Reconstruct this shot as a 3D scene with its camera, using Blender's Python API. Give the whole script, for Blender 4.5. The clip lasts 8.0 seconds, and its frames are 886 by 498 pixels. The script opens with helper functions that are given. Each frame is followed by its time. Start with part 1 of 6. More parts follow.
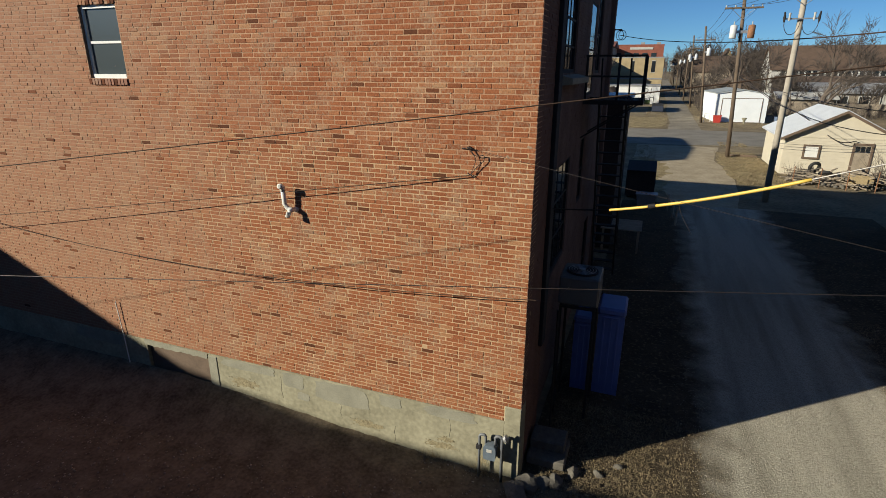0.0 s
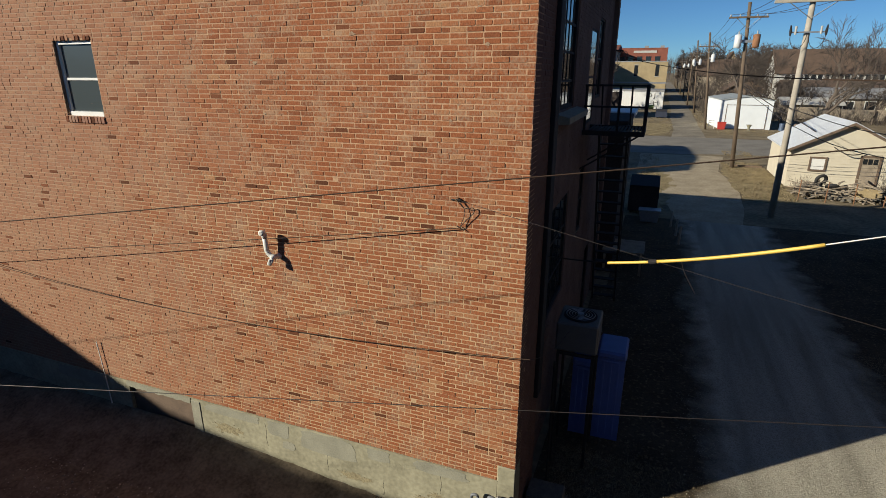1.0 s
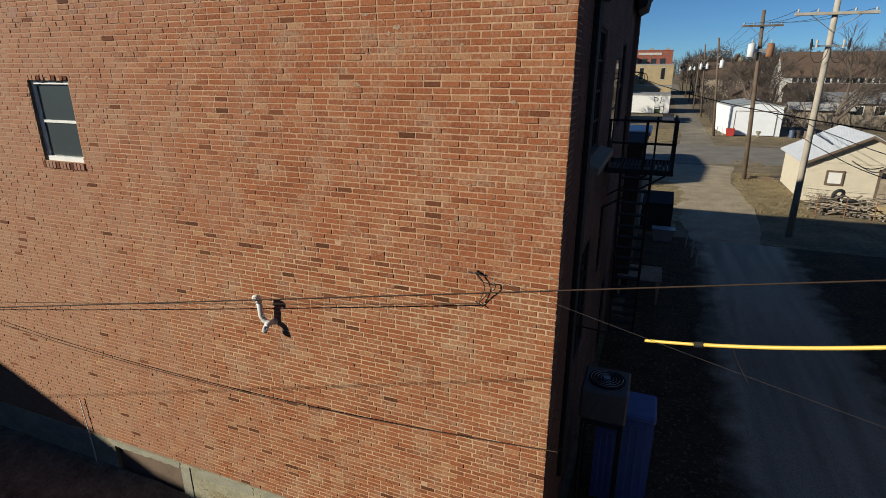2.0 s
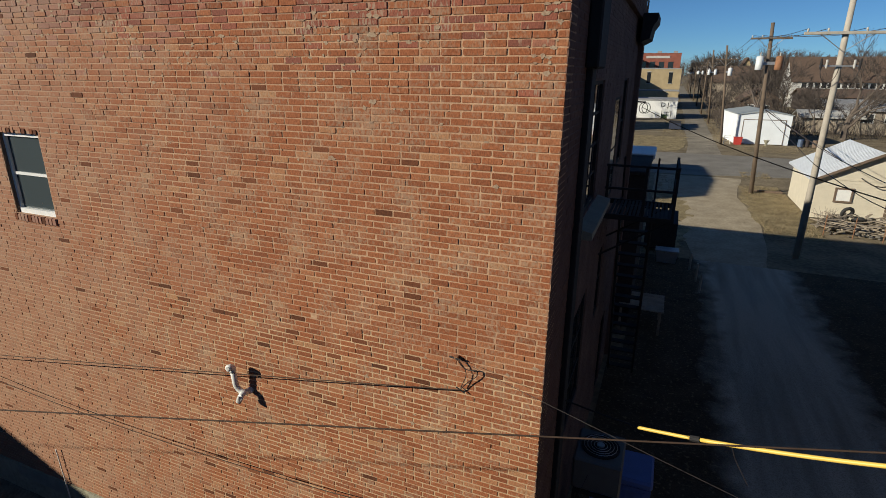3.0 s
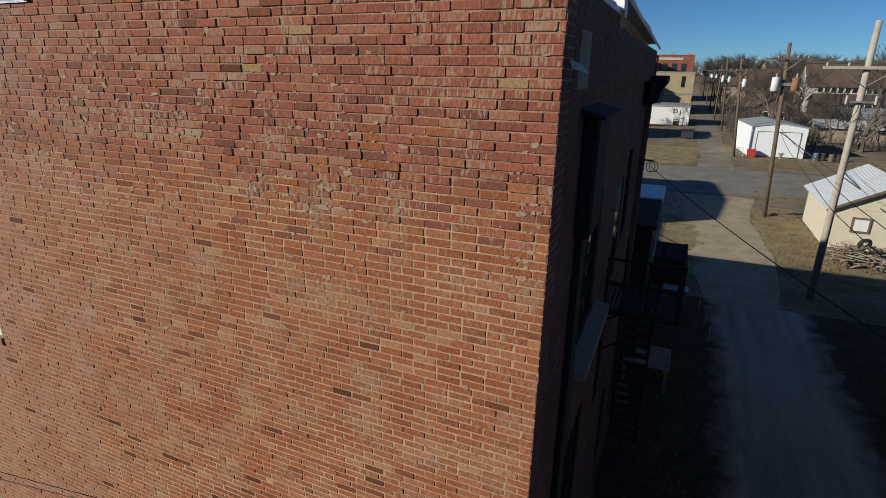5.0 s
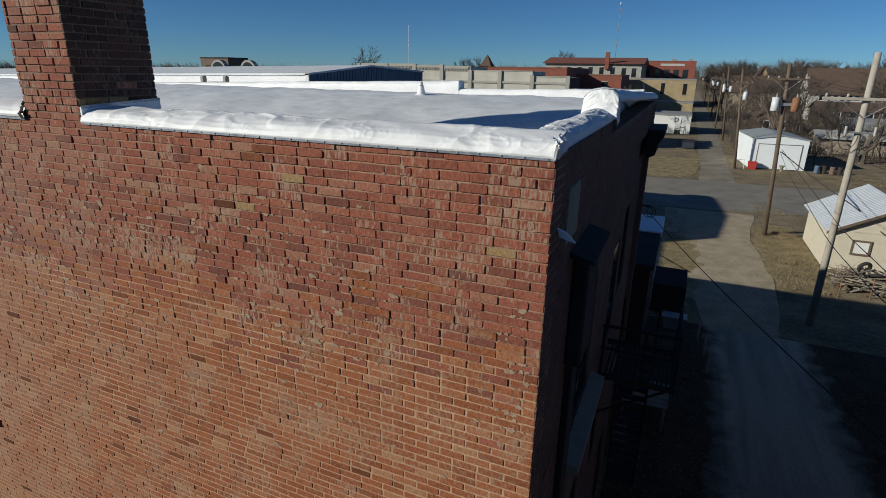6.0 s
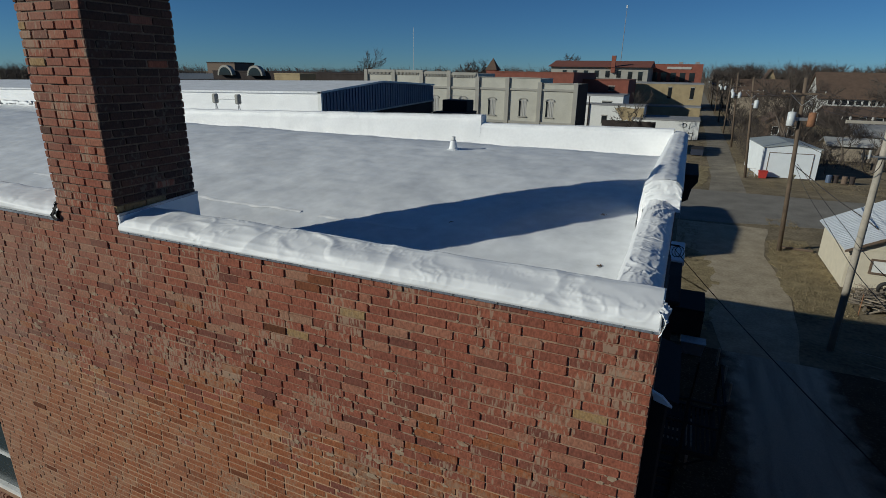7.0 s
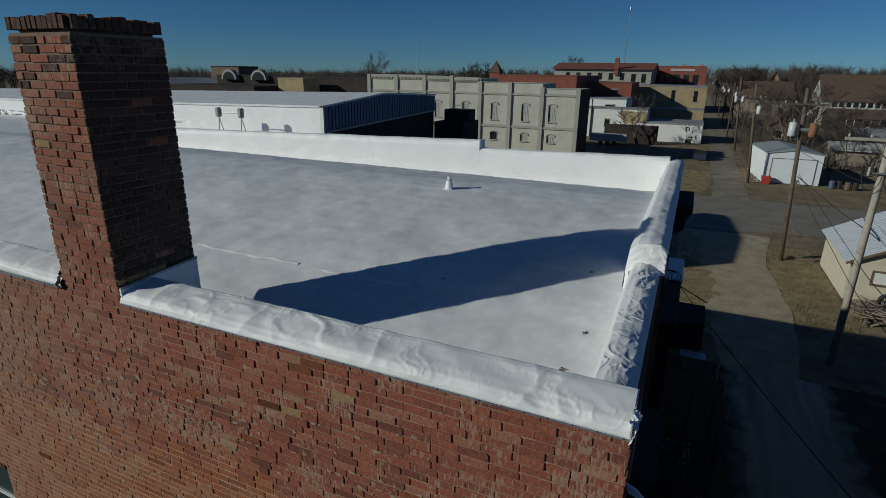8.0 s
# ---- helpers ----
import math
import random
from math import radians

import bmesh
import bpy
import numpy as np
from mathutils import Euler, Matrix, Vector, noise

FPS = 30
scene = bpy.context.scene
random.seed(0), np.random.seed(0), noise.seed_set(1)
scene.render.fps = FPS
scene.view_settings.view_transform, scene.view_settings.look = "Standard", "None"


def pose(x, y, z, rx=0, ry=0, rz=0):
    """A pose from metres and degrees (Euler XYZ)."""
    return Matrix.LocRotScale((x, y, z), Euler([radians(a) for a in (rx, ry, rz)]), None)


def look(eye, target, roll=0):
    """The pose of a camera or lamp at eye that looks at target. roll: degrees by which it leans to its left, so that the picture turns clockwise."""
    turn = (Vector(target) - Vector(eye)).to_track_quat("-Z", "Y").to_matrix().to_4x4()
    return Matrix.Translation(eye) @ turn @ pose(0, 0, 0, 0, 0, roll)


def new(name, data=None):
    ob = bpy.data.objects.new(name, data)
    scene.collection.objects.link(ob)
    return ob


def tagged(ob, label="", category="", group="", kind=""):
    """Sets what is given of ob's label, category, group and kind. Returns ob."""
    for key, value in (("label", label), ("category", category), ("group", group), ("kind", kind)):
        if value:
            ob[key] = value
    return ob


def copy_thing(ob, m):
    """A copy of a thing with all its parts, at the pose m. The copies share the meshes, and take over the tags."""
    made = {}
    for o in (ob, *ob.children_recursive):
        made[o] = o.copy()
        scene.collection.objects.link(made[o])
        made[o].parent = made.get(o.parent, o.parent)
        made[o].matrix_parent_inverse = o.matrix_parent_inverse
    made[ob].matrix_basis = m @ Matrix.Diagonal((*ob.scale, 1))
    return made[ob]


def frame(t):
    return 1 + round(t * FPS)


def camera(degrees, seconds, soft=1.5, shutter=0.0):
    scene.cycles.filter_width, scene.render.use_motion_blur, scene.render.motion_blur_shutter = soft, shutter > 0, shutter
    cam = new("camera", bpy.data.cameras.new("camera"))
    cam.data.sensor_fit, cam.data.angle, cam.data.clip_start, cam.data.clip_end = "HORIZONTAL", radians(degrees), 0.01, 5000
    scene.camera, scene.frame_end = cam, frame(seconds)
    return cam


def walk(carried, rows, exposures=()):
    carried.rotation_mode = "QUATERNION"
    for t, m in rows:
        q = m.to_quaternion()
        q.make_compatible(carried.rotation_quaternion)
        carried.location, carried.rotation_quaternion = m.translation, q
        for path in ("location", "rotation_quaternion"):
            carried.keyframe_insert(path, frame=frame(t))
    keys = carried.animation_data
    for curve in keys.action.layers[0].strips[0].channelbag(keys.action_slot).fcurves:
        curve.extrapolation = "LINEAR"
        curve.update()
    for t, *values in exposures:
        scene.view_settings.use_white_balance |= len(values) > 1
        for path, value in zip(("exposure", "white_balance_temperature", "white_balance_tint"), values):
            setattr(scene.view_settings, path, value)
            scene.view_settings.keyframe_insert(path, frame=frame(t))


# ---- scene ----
cam = camera(79.0, 8.0, soft=0.7)
PATH = [
    (0, (1.434, -7.282, 6.482), (0.758, -5.51, 5.848), 0.1),
    (0.5, (1.493, -7.024, 6.791), (0.81, -5.253, 6.161), 0.0),
    (1, (1.4, -6.597, 7.046), (0.711, -4.828, 6.419), 0.0),
    (1.5, (1.007, -6.094, 7.298), (0.309, -4.326, 6.673), -0.0),
    (2.8, (0.8, -5.034, 8.282), (0.093, -3.273, 7.652), 0.3),
    (3, (0.866, -4.917, 8.409), (0.148, -3.159, 7.782), 0.4),
    (3.5, (0.909, -4.635, 8.713), (0.186, -2.88, 8.083), 0.5),
    (4, (0.799, -4.26, 9.005), (0.069, -2.508, 8.374), 0.5),
    (4.2, (0.731, -4.058, 9.133), (-0.006, -2.311, 8.496), 0.5),
    (5.3, (0.75, -3.521, 10.237), (0.001, -1.78, 9.598), 0.8),
    (5.5, (0.776, -3.446, 10.497), (0.024, -1.703, 9.868), 0.8),
    (6, (0.679, -3.302, 10.932), (-0.074, -1.56, 10.3), 0.9),
    (6.5, (0.25, -3.135, 11.352), (-0.51, -1.396, 10.722), 0.8),
    (7, (-0.028, -2.941, 11.777), (-0.794, -1.204, 11.147), 0.9),
    (7.5, (-0.045, -2.87, 12.138), (-0.818, -1.137, 11.507), 0.9),
    (8, (0.06, -2.852, 12.441), (-0.718, -1.12, 11.812), 0.8),
]
EXPOSURES = [(0.0, 0.54, 6850, 5), (1.5, 0.43, 6800, 6), (3.5, 0.34, 6700, 6), (4.2, 0.28, 6600, 7), (5.5, 0.14, 6400, 6), (6.0, 0.0, 6300, 5), (6.5, -0.21, 6200, 3), (7.0, -0.4, 6100, 2), (7.5, -0.57, 6050, 1), (8.0, -0.74, 6050, 0)]
walk(cam, [(t, look(eye, target, roll)) for t, eye, target, roll in PATH], EXPOSURES)

# ---- light ----
SUN_WAY = Vector((0.773, 0.634, -0.388)).normalized()
world = bpy.data.worlds.new("world")
scene.world = world
world.use_nodes = True
wn = world.node_tree
sky = wn.nodes.new("ShaderNodeTexSky")
sky.sky_type = "NISHITA"
sky.sun_disc = False
sky.sun_elevation = radians(21.2)
sky.sun_rotation = radians(230.6)
sky.air_density, sky.dust_density, sky.ozone_density = 0.65, 0.0, 4.0
clear = wn.nodes.new("ShaderNodeMix")
clear.data_type, clear.blend_type = "RGBA", "MULTIPLY"
clear.inputs[0].default_value = 1.0
clear.inputs[7].default_value = (0.74, 1.10, 1.40, 1.0)
wn.links.new(sky.outputs["Color"], clear.inputs[6])
wn.links.new(clear.outputs[2], wn.nodes["Background"].inputs["Color"])
wn.nodes["Background"].inputs["Strength"].default_value = 0.043
sun = new("sun", bpy.data.lights.new("sun", "SUN"))
sun.data.energy, sun.data.angle, sun.data.color = 4.2, radians(0.55), (1.0, 0.93, 0.82)
sun.matrix_world = look((0, 0, 30), Vector((0, 0, 30)) + SUN_WAY)


# ---- materials ----
def weathered_west(t, geo, col, dust, most):
    """Blends a colour towards dust where the wall has weathered, more and more west of the middle, in ragged patches."""
    n, ln = t.nodes, t.links.new
    sep, cloud, add, rng, mix = n.new("ShaderNodeSeparateXYZ"), n.new("ShaderNodeTexNoise"), n.new("ShaderNodeMath"), n.new("ShaderNodeMapRange"), n.new("ShaderNodeMix")
    ln(geo.outputs["Position"], sep.inputs[0])
    ln(geo.outputs["Position"], cloud.inputs["Vector"])
    cloud.inputs["Scale"].default_value, cloud.inputs["Detail"].default_value = 1.6, 8.0
    add.operation = "MULTIPLY_ADD"
    ln(cloud.outputs["Fac"], add.inputs[0])
    add.inputs[1].default_value = 9.0
    ln(sep.outputs["X"], add.inputs[2])
    ln(add.outputs[0], rng.inputs["Value"])
    for key, x in (("From Min", 0.6), ("From Max", -4.2), ("To Min", 0.0), ("To Max", most)):
        rng.inputs[key].default_value = x
    mix.data_type = "RGBA"
    ln(rng.outputs[0], mix.inputs[0])
    ln(col, mix.inputs[6])
    mix.inputs[7].default_value = (*dust, 1)
    return mix.outputs[2]


def material(name, base, rough=0.85, spread=0.25, scale=6.0, fine=60.0, bump=0.3, metal=0.0, tint=None, per="", dust=None):
    """A surface with two scales of variation: base colour, its spread, coarse and fine grain, relief. per: island or object."""
    m = bpy.data.materials.new(name)
    m.use_nodes = True
    t = m.node_tree
    n, ln = t.nodes, t.links.new
    b = n["Principled BSDF"]
    geo = n.new("ShaderNodeNewGeometry")
    co = geo.outputs["Position"]
    coarse, grain = n.new("ShaderNodeTexNoise"), n.new("ShaderNodeTexNoise")
    for node, sc, det in ((coarse, scale, 5.0), (grain, fine, 3.0)):
        ln(co, node.inputs["Vector"])
        node.inputs["Scale"].default_value, node.inputs["Detail"].default_value = sc, det
    ramp = n.new("ShaderNodeValToRGB")
    lo, hi = [c * (1 - spread) for c in base], [min(1, c * (1 + spread)) for c in base]
    if tint:
        lo = tint
    ramp.color_ramp.elements[0].position, ramp.color_ramp.elements[1].position = 0.3, 0.7
    ramp.color_ramp.elements[0].color, ramp.color_ramp.elements[1].color = (*lo, 1), (*hi, 1)
    mix = n.new("ShaderNodeMath")
    mix.operation = "MULTIPLY_ADD"
    ln(grain.outputs["Fac"], mix.inputs[0])
    mix.inputs[1].default_value = 0.45
    half = n.new("ShaderNodeMath")
    half.operation = "MULTIPLY"
    ln(coarse.outputs["Fac"], half.inputs[0])
    half.inputs[1].default_value = 0.55
    ln(half.outputs[0], mix.inputs[2])
    ln(mix.outputs[0], ramp.inputs["Fac"])
    col = ramp.outputs["Color"]
    if per:
        src = n.new("ShaderNodeObjectInfo").outputs["Random"] if per == "object" else n.new("ShaderNodeNewGeometry").outputs["Random Per Island"]
        hsv = n.new("ShaderNodeHueSaturation")
        for key, a, c in (("Value", 0.78, 1.2),):
            rng = n.new("ShaderNodeMapRange")
            ln(src, rng.inputs["Value"])
            rng.inputs["To Min"].default_value, rng.inputs["To Max"].default_value = a, c
            ln(rng.outputs[0], hsv.inputs[key])
        ln(col, hsv.inputs["Color"])
        col = hsv.outputs["Color"]
    if dust:
        col = weathered_west(t, geo, col, dust, 0.85)
    ln(col, b.inputs["Base Color"])
    b.inputs["Roughness"].default_value, b.inputs["Metallic"].default_value = rough, metal
    if bump:
        bp = n.new("ShaderNodeBump")
        bp.inputs["Strength"].default_value, bp.inputs["Distance"].default_value = bump, 0.02
        ln(mix.outputs[0], bp.inputs["Height"])
        ln(bp.outputs[0], b.inputs["Normal"])
    return m


def brick_material(name, per, stops, wash=0.35, wash_colour=(0.36, 0.30, 0.21), above=0.24, dusty=None, scraped=False):
    """Fired clay: one colour out of a range for each brick, fine grit, and patches of lime and grime across many bricks."""
    m = bpy.data.materials.new(name)
    m.use_nodes = True
    t = m.node_tree
    n, ln = t.nodes, t.links.new
    b = n["Principled BSDF"]
    geo = n.new("ShaderNodeNewGeometry")
    src = n.new("ShaderNodeObjectInfo").outputs["Random"] if per == "object" else geo.outputs["Random Per Island"]
    ramp = n.new("ShaderNodeValToRGB")
    el = ramp.color_ramp.elements
    while len(el) < len(stops):
        el.new(0.5)
    for e, (pos, c) in zip(el, stops):
        e.position, e.color = pos, (*c, 1)
    ln(src, ramp.inputs["Fac"])
    grit, patch, smear = (n.new("ShaderNodeTexNoise") for _ in range(3))
    for node, sc, det in ((grit, 55.0, 6.0), (patch, 2.2, 6.0), (smear, 20.0, 7.0)):
        ln(geo.outputs["Position"], node.inputs["Vector"])
        node.inputs["Scale"].default_value, node.inputs["Detail"].default_value = sc, det
    g = n.new("ShaderNodeMapRange")
    ln(grit.outputs["Fac"], g.inputs["Value"])
    g.inputs["From Min"].default_value, g.inputs["From Max"].default_value = 0.3, 0.7
    g.inputs["To Min"].default_value, g.inputs["To Max"].default_value = 0.68, 1.28
    hsv = n.new("ShaderNodeHueSaturation")
    ln(ramp.outputs["Color"], hsv.inputs["Color"])
    ln(g.outputs[0], hsv.inputs["Value"])
    cut = n.new("ShaderNodeMapping")
    ln(geo.outputs["Position"], cut.inputs["Vector"])
    cut.inputs["Scale"].default_value = (1.3, 1.3, 0.7)
    ln(cut.outputs["Vector"], grit.inputs["Vector"])
    streak = n.new("ShaderNodeMapping")
    ln(geo.outputs["Position"], streak.inputs["Vector"])
    streak.inputs["Scale"].default_value = (2.6, 2.6, 0.5) if scraped else (1.6, 1.6, 1.0)
    if scraped:
        ln(src, streak.inputs["Location"])
    ln(streak.outputs["Vector"], smear.inputs["Vector"])
    f = n.new("ShaderNodeMath")
    f.operation = "MULTIPLY"
    ln(patch.outputs["Fac"], f.inputs[0])
    ln(smear.outputs["Fac"], f.inputs[1])
    r = n.new("ShaderNodeMapRange")
    ln(f.outputs[0], r.inputs["Value"])
    r.inputs["From Min"].default_value, r.inputs["From Max"].default_value = above, above + (0.04 if above > 0.27 else 0.12)
    r.inputs["To Min"].default_value, r.inputs["To Max"].default_value = 0.0, wash
    mx = n.new("ShaderNodeMix")
    mx.data_type = "RGBA"
    ln(r.outputs[0], mx.inputs[0])
    ln(hsv.outputs["Color"], mx.inputs[6])
    mx.inputs[7].default_value = (*wash_colour, 1)
    out = mx.outputs[2]
    if dusty:
        out = weathered_west(t, geo, out, *dusty)
    ln(out, b.inputs["Base Color"])
    b.inputs["Roughness"].default_value = 0.9
    b.inputs["Specular IOR Level"].default_value = 0.25
    bp = n.new("ShaderNodeBump")
    bp.inputs["Strength"].default_value, bp.inputs["Distance"].default_value = 0.5, 0.006
    ln(grit.outputs["Fac"], bp.inputs["Height"])
    ln(bp.outputs[0], b.inputs["Normal"])
    return m


RED = [(0.0, (0.215, 0.072, 0.032)), (0.2, (0.27, 0.090, 0.039)), (0.75, (0.30, 0.107, 0.047)), (0.93, (0.33, 0.132, 0.062)), (1.0, (0.36, 0.18, 0.09))]
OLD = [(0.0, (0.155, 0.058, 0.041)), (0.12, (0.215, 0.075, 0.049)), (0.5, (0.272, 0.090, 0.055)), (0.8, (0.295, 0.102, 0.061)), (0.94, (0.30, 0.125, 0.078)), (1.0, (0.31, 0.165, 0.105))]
DARK = [(0.0, (0.095, 0.034, 0.016)), (0.4, (0.145, 0.050, 0.023)), (1.0, (0.22, 0.078, 0.036))]
# Dark bricks: sooted near the flue, and the east face's shade put into colour.
SOOT_AND_SHADE = [(0.0, (0.062, 0.035, 0.028)), (0.6, (0.085, 0.044, 0.033)), (1.0, (0.12, 0.060, 0.043))]
TAN = [(0.0, (0.31, 0.19, 0.085)), (1.0, (0.35, 0.235, 0.115))]
BRICKS = {per: [brick_material("red_brick", per, RED, 0.4, dusty=((0.345, 0.20, 0.13), 0.55)), brick_material("burnt_brick", per, DARK, 0.0), brick_material("tan_brick", per, TAN, 0.2),
                brick_material("weathered_brick", per, OLD, 0.75, (0.35, 0.245, 0.17), 0.298, ((0.315, 0.205, 0.15), 0.7), True), brick_material("soot_and_shade_brick", per, SOOT_AND_SHADE, 0.5, (0.20, 0.17, 0.13), 0.3)] for per in ("island", "object")}
MID_MORTAR = material("worn_reddish_mortar", (0.44, 0.285, 0.17), 0.95, 0.3, 0.7, 26.0, 0.5, tint=(0.27, 0.135, 0.08), dust=(0.33, 0.205, 0.135))
MORTAR = material("mortar", (0.50, 0.355, 0.21), 0.95, 0.25, 0.7, 26.0, 0.5, tint=(0.33, 0.20, 0.115), dust=(0.35, 0.215, 0.135))
OLD_MORTAR = material("weathered_mortar", (0.32, 0.20, 0.13), 0.95, 0.35, 3.0, 30.0, 0.5, tint=(0.17, 0.095, 0.062))
CHIMNEY_MORTAR = material("sooted_mortar", (0.20, 0.135, 0.095), 0.95, 0.4, 4.0, 40.0, 0.4)
CONCRETE = material("cast_concrete", (0.31, 0.29, 0.205), 0.95, 0.3, 1.6, 14.0, 0.6, tint=(0.20, 0.185, 0.125))
LIME = material("smeared_lime", (0.32, 0.25, 0.17), 0.95, 0.3, 5.0, 40.0, 0.5, tint=(0.24, 0.13, 0.08))
CEMENT = material("cement_patch", (0.275, 0.265, 0.205), 0.95, 0.25, 3.0, 40.0, 0.2)
PITTED = material("pitted_aggregate", (0.31, 0.27, 0.165), 0.95, 0.2, 20.0, 60.0, 1.0, tint=(0.17, 0.14, 0.085))
MEMBRANE = material("white_roof_membrane", (0.84, 0.84, 0.83), 0.58, 0.06, 1.2, 14.0, 0.08)
SHEET = material("grey_roof_membrane", (0.75, 0.76, 0.76), 0.55, 0.17, 1.1, 7.0, 0.25)
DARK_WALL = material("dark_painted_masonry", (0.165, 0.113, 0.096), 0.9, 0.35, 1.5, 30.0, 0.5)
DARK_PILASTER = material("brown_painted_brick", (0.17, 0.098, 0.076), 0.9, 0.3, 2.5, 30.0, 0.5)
BLACK_IRON = material("black_painted_iron", (0.018, 0.017, 0.018), 0.85, 0.3, 8.0, 60.0, 0.2)
GALV = material("galvanised_steel", (0.42, 0.43, 0.44), 0.45, 0.2, 8.0, 80.0, 0.1, 0.7)
ALU = material("aluminium_edge_strip", (0.34, 0.36, 0.40), 0.42, 0.5, 3.0, 30.0, 0.04, 0.6)
WHITE = material("white_paint", (0.74, 0.74, 0.71), 0.5, 0.1, 4.0, 50.0, 0.1)
PVC = material("white_plastic_pipe", (0.72, 0.71, 0.66), 0.4, 0.06, 6.0, 60.0, 0.05)
GROUND = material("dry_dirt_and_grass", (0.26, 0.21, 0.135), 1.0, 0.3, 0.5, 5.0, 0.8, tint=(0.10, 0.078, 0.05))
YARD = material("bare_yard_dirt", (0.17, 0.135, 0.095), 1.0, 0.35, 2.4, 16.0, 1.0, tint=(0.06, 0.046, 0.032))
ASPHALT = material("worn_grey_asphalt", (0.27, 0.25, 0.215), 0.95, 0.15, 0.5, 8.0, 0.4, tint=(0.17, 0.155, 0.13))
LANE = material("pale_concrete_lane", (0.31, 0.275, 0.215), 0.95, 0.2, 0.45, 5.0, 0.5, tint=(0.14, 0.12, 0.09))
DIRT = material("tan_dirt_track", (0.39, 0.33, 0.235), 1.0, 0.3, 0.9, 7.0, 0.8, tint=(0.27, 0.22, 0.15))
LAWN = material("dormant_tan_lawn", (0.33, 0.265, 0.15), 1.0, 0.35, 1.2, 9.0, 1.0, tint=(0.11, 0.085, 0.045))
POLE = material("weathered_grey_pole", (0.40, 0.36, 0.30), 0.9, 0.3, 2.0, 40.0, 0.5)
CREOSOTE = material("brown_creosote_pole", (0.135, 0.098, 0.068), 0.9, 0.35, 2.0, 40.0, 0.5)
TAR = material("black_tarred_wood", (0.022, 0.02, 0.019), 0.8, 0.3, 2.0, 40.0, 0.4)
CABLE = material("black_cable", (0.03, 0.022, 0.018), 0.6, 0.2, 10.0, 50.0, 0.0)
BARE = material("bare_wire", (0.45, 0.42, 0.38), 0.4, 0.15, 10.0, 50.0, 0.0, 0.8)
YELLOW = material("yellow_plastic_guard", (0.78, 0.52, 0.10), 0.45, 0.1, 5.0, 60.0, 0.05)
BLUE_BIN = material("blue_plastic", (0.10, 0.16, 0.42), 0.5, 0.15, 3.0, 50.0, 0.1)
CREAM = material("cream_clapboard_paint", (0.60, 0.545, 0.43), 0.8, 0.1, 2.0, 40.0, 0.2)
TIN = material("pale_metal_roofing", (0.68, 0.71, 0.74), 0.45, 0.1, 1.0, 30.0, 0.1, 0.3)
TRIM = material("brown_trim_wood", (0.15, 0.105, 0.075), 0.8, 0.25, 5.0, 50.0, 0.2)
CLOTHED = material("rust_brown_cable", (0.05, 0.027, 0.015), 0.9, 0.3, 10.0, 50.0, 0.0)
RUST = material("rusty_steel", (0.25, 0.12, 0.06), 0.85, 0.4, 6.0, 60.0, 0.4)
RUBBER = material("black_rubber", (0.025, 0.025, 0.026), 0.8, 0.2, 8.0, 60.0, 0.2)
BARK = material("grey_brown_bark", (0.12, 0.095, 0.075), 0.95, 0.3, 4.0, 40.0, 0.3)
FAR_TWIG = material("distant_bare_twigs", (0.075, 0.062, 0.055), 0.95, 0.3, 0.05, 1.0, 0.0)
TWIG = material("bare_twigs", (0.075, 0.06, 0.05), 0.95, 0.25, 2.0, 20.0, 0.0)
STONE = material("grey_stone_render", (0.49, 0.475, 0.41), 0.9, 0.15, 0.6, 12.0, 0.3)
STONE_TRIM = material("grey_stone_trim", (0.36, 0.345, 0.305), 0.9, 0.15, 0.6, 12.0, 0.3)
NAVY = material("navy_metal_siding", (0.11, 0.15, 0.23), 0.5, 0.15, 1.0, 20.0, 0.1, 0.3)
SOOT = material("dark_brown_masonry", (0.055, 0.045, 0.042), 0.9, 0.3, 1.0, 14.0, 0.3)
REDB = material("red_brick_far", (0.235, 0.078, 0.052), 0.9, 0.25, 0.8, 12.0, 0.3)
OCHRE = material("ochre_brick_far", (0.36, 0.28, 0.16), 0.9, 0.3, 0.6, 10.0, 0.3)
TILE = material("red_clay_tiles", (0.20, 0.07, 0.045), 0.85, 0.3, 1.0, 10.0, 0.3)
SHINGLE = material("brown_shingles", (0.115, 0.075, 0.052), 0.95, 0.25, 1.0, 14.0, 0.3)
GREY_SHINGLE = material("grey_shingles", (0.26, 0.26, 0.26), 0.95, 0.2, 1.0, 14.0, 0.3)
WALLGREY = material("pale_grey_siding", (0.45, 0.44, 0.41), 0.85, 0.15, 1.0, 12.0, 0.2)
REDPAINT = material("red_paint", (0.42, 0.04, 0.03), 0.5, 0.2, 5.0, 40.0, 0.1)
GARAGE_WHITE = material("bluish_white_metal_siding", (0.82, 0.86, 0.88), 0.5, 0.08, 1.0, 20.0, 0.05)
ROCK = material("pale_rubble", (0.37, 0.34, 0.275), 0.95, 0.3, 4.0, 40.0, 0.5, per="island")
DIRTY_ROCK = material("soiled_grey_rubble", (0.13, 0.118, 0.098), 0.95, 0.4, 9.0, 60.0, 0.5)
CLOD = material("dark_earth_clods", (0.12, 0.092, 0.058), 1.0, 0.5, 9.0, 60.0, 0.4, per="island")
STRAW = material("dry_straw", (0.26, 0.205, 0.12), 0.95, 0.5, 3.0, 30.0, 0.0, per="island")
SCRAP = material("weathered_scrap_wood", (0.30, 0.25, 0.19), 0.9, 0.4, 3.0, 40.0, 0.3, per="island")


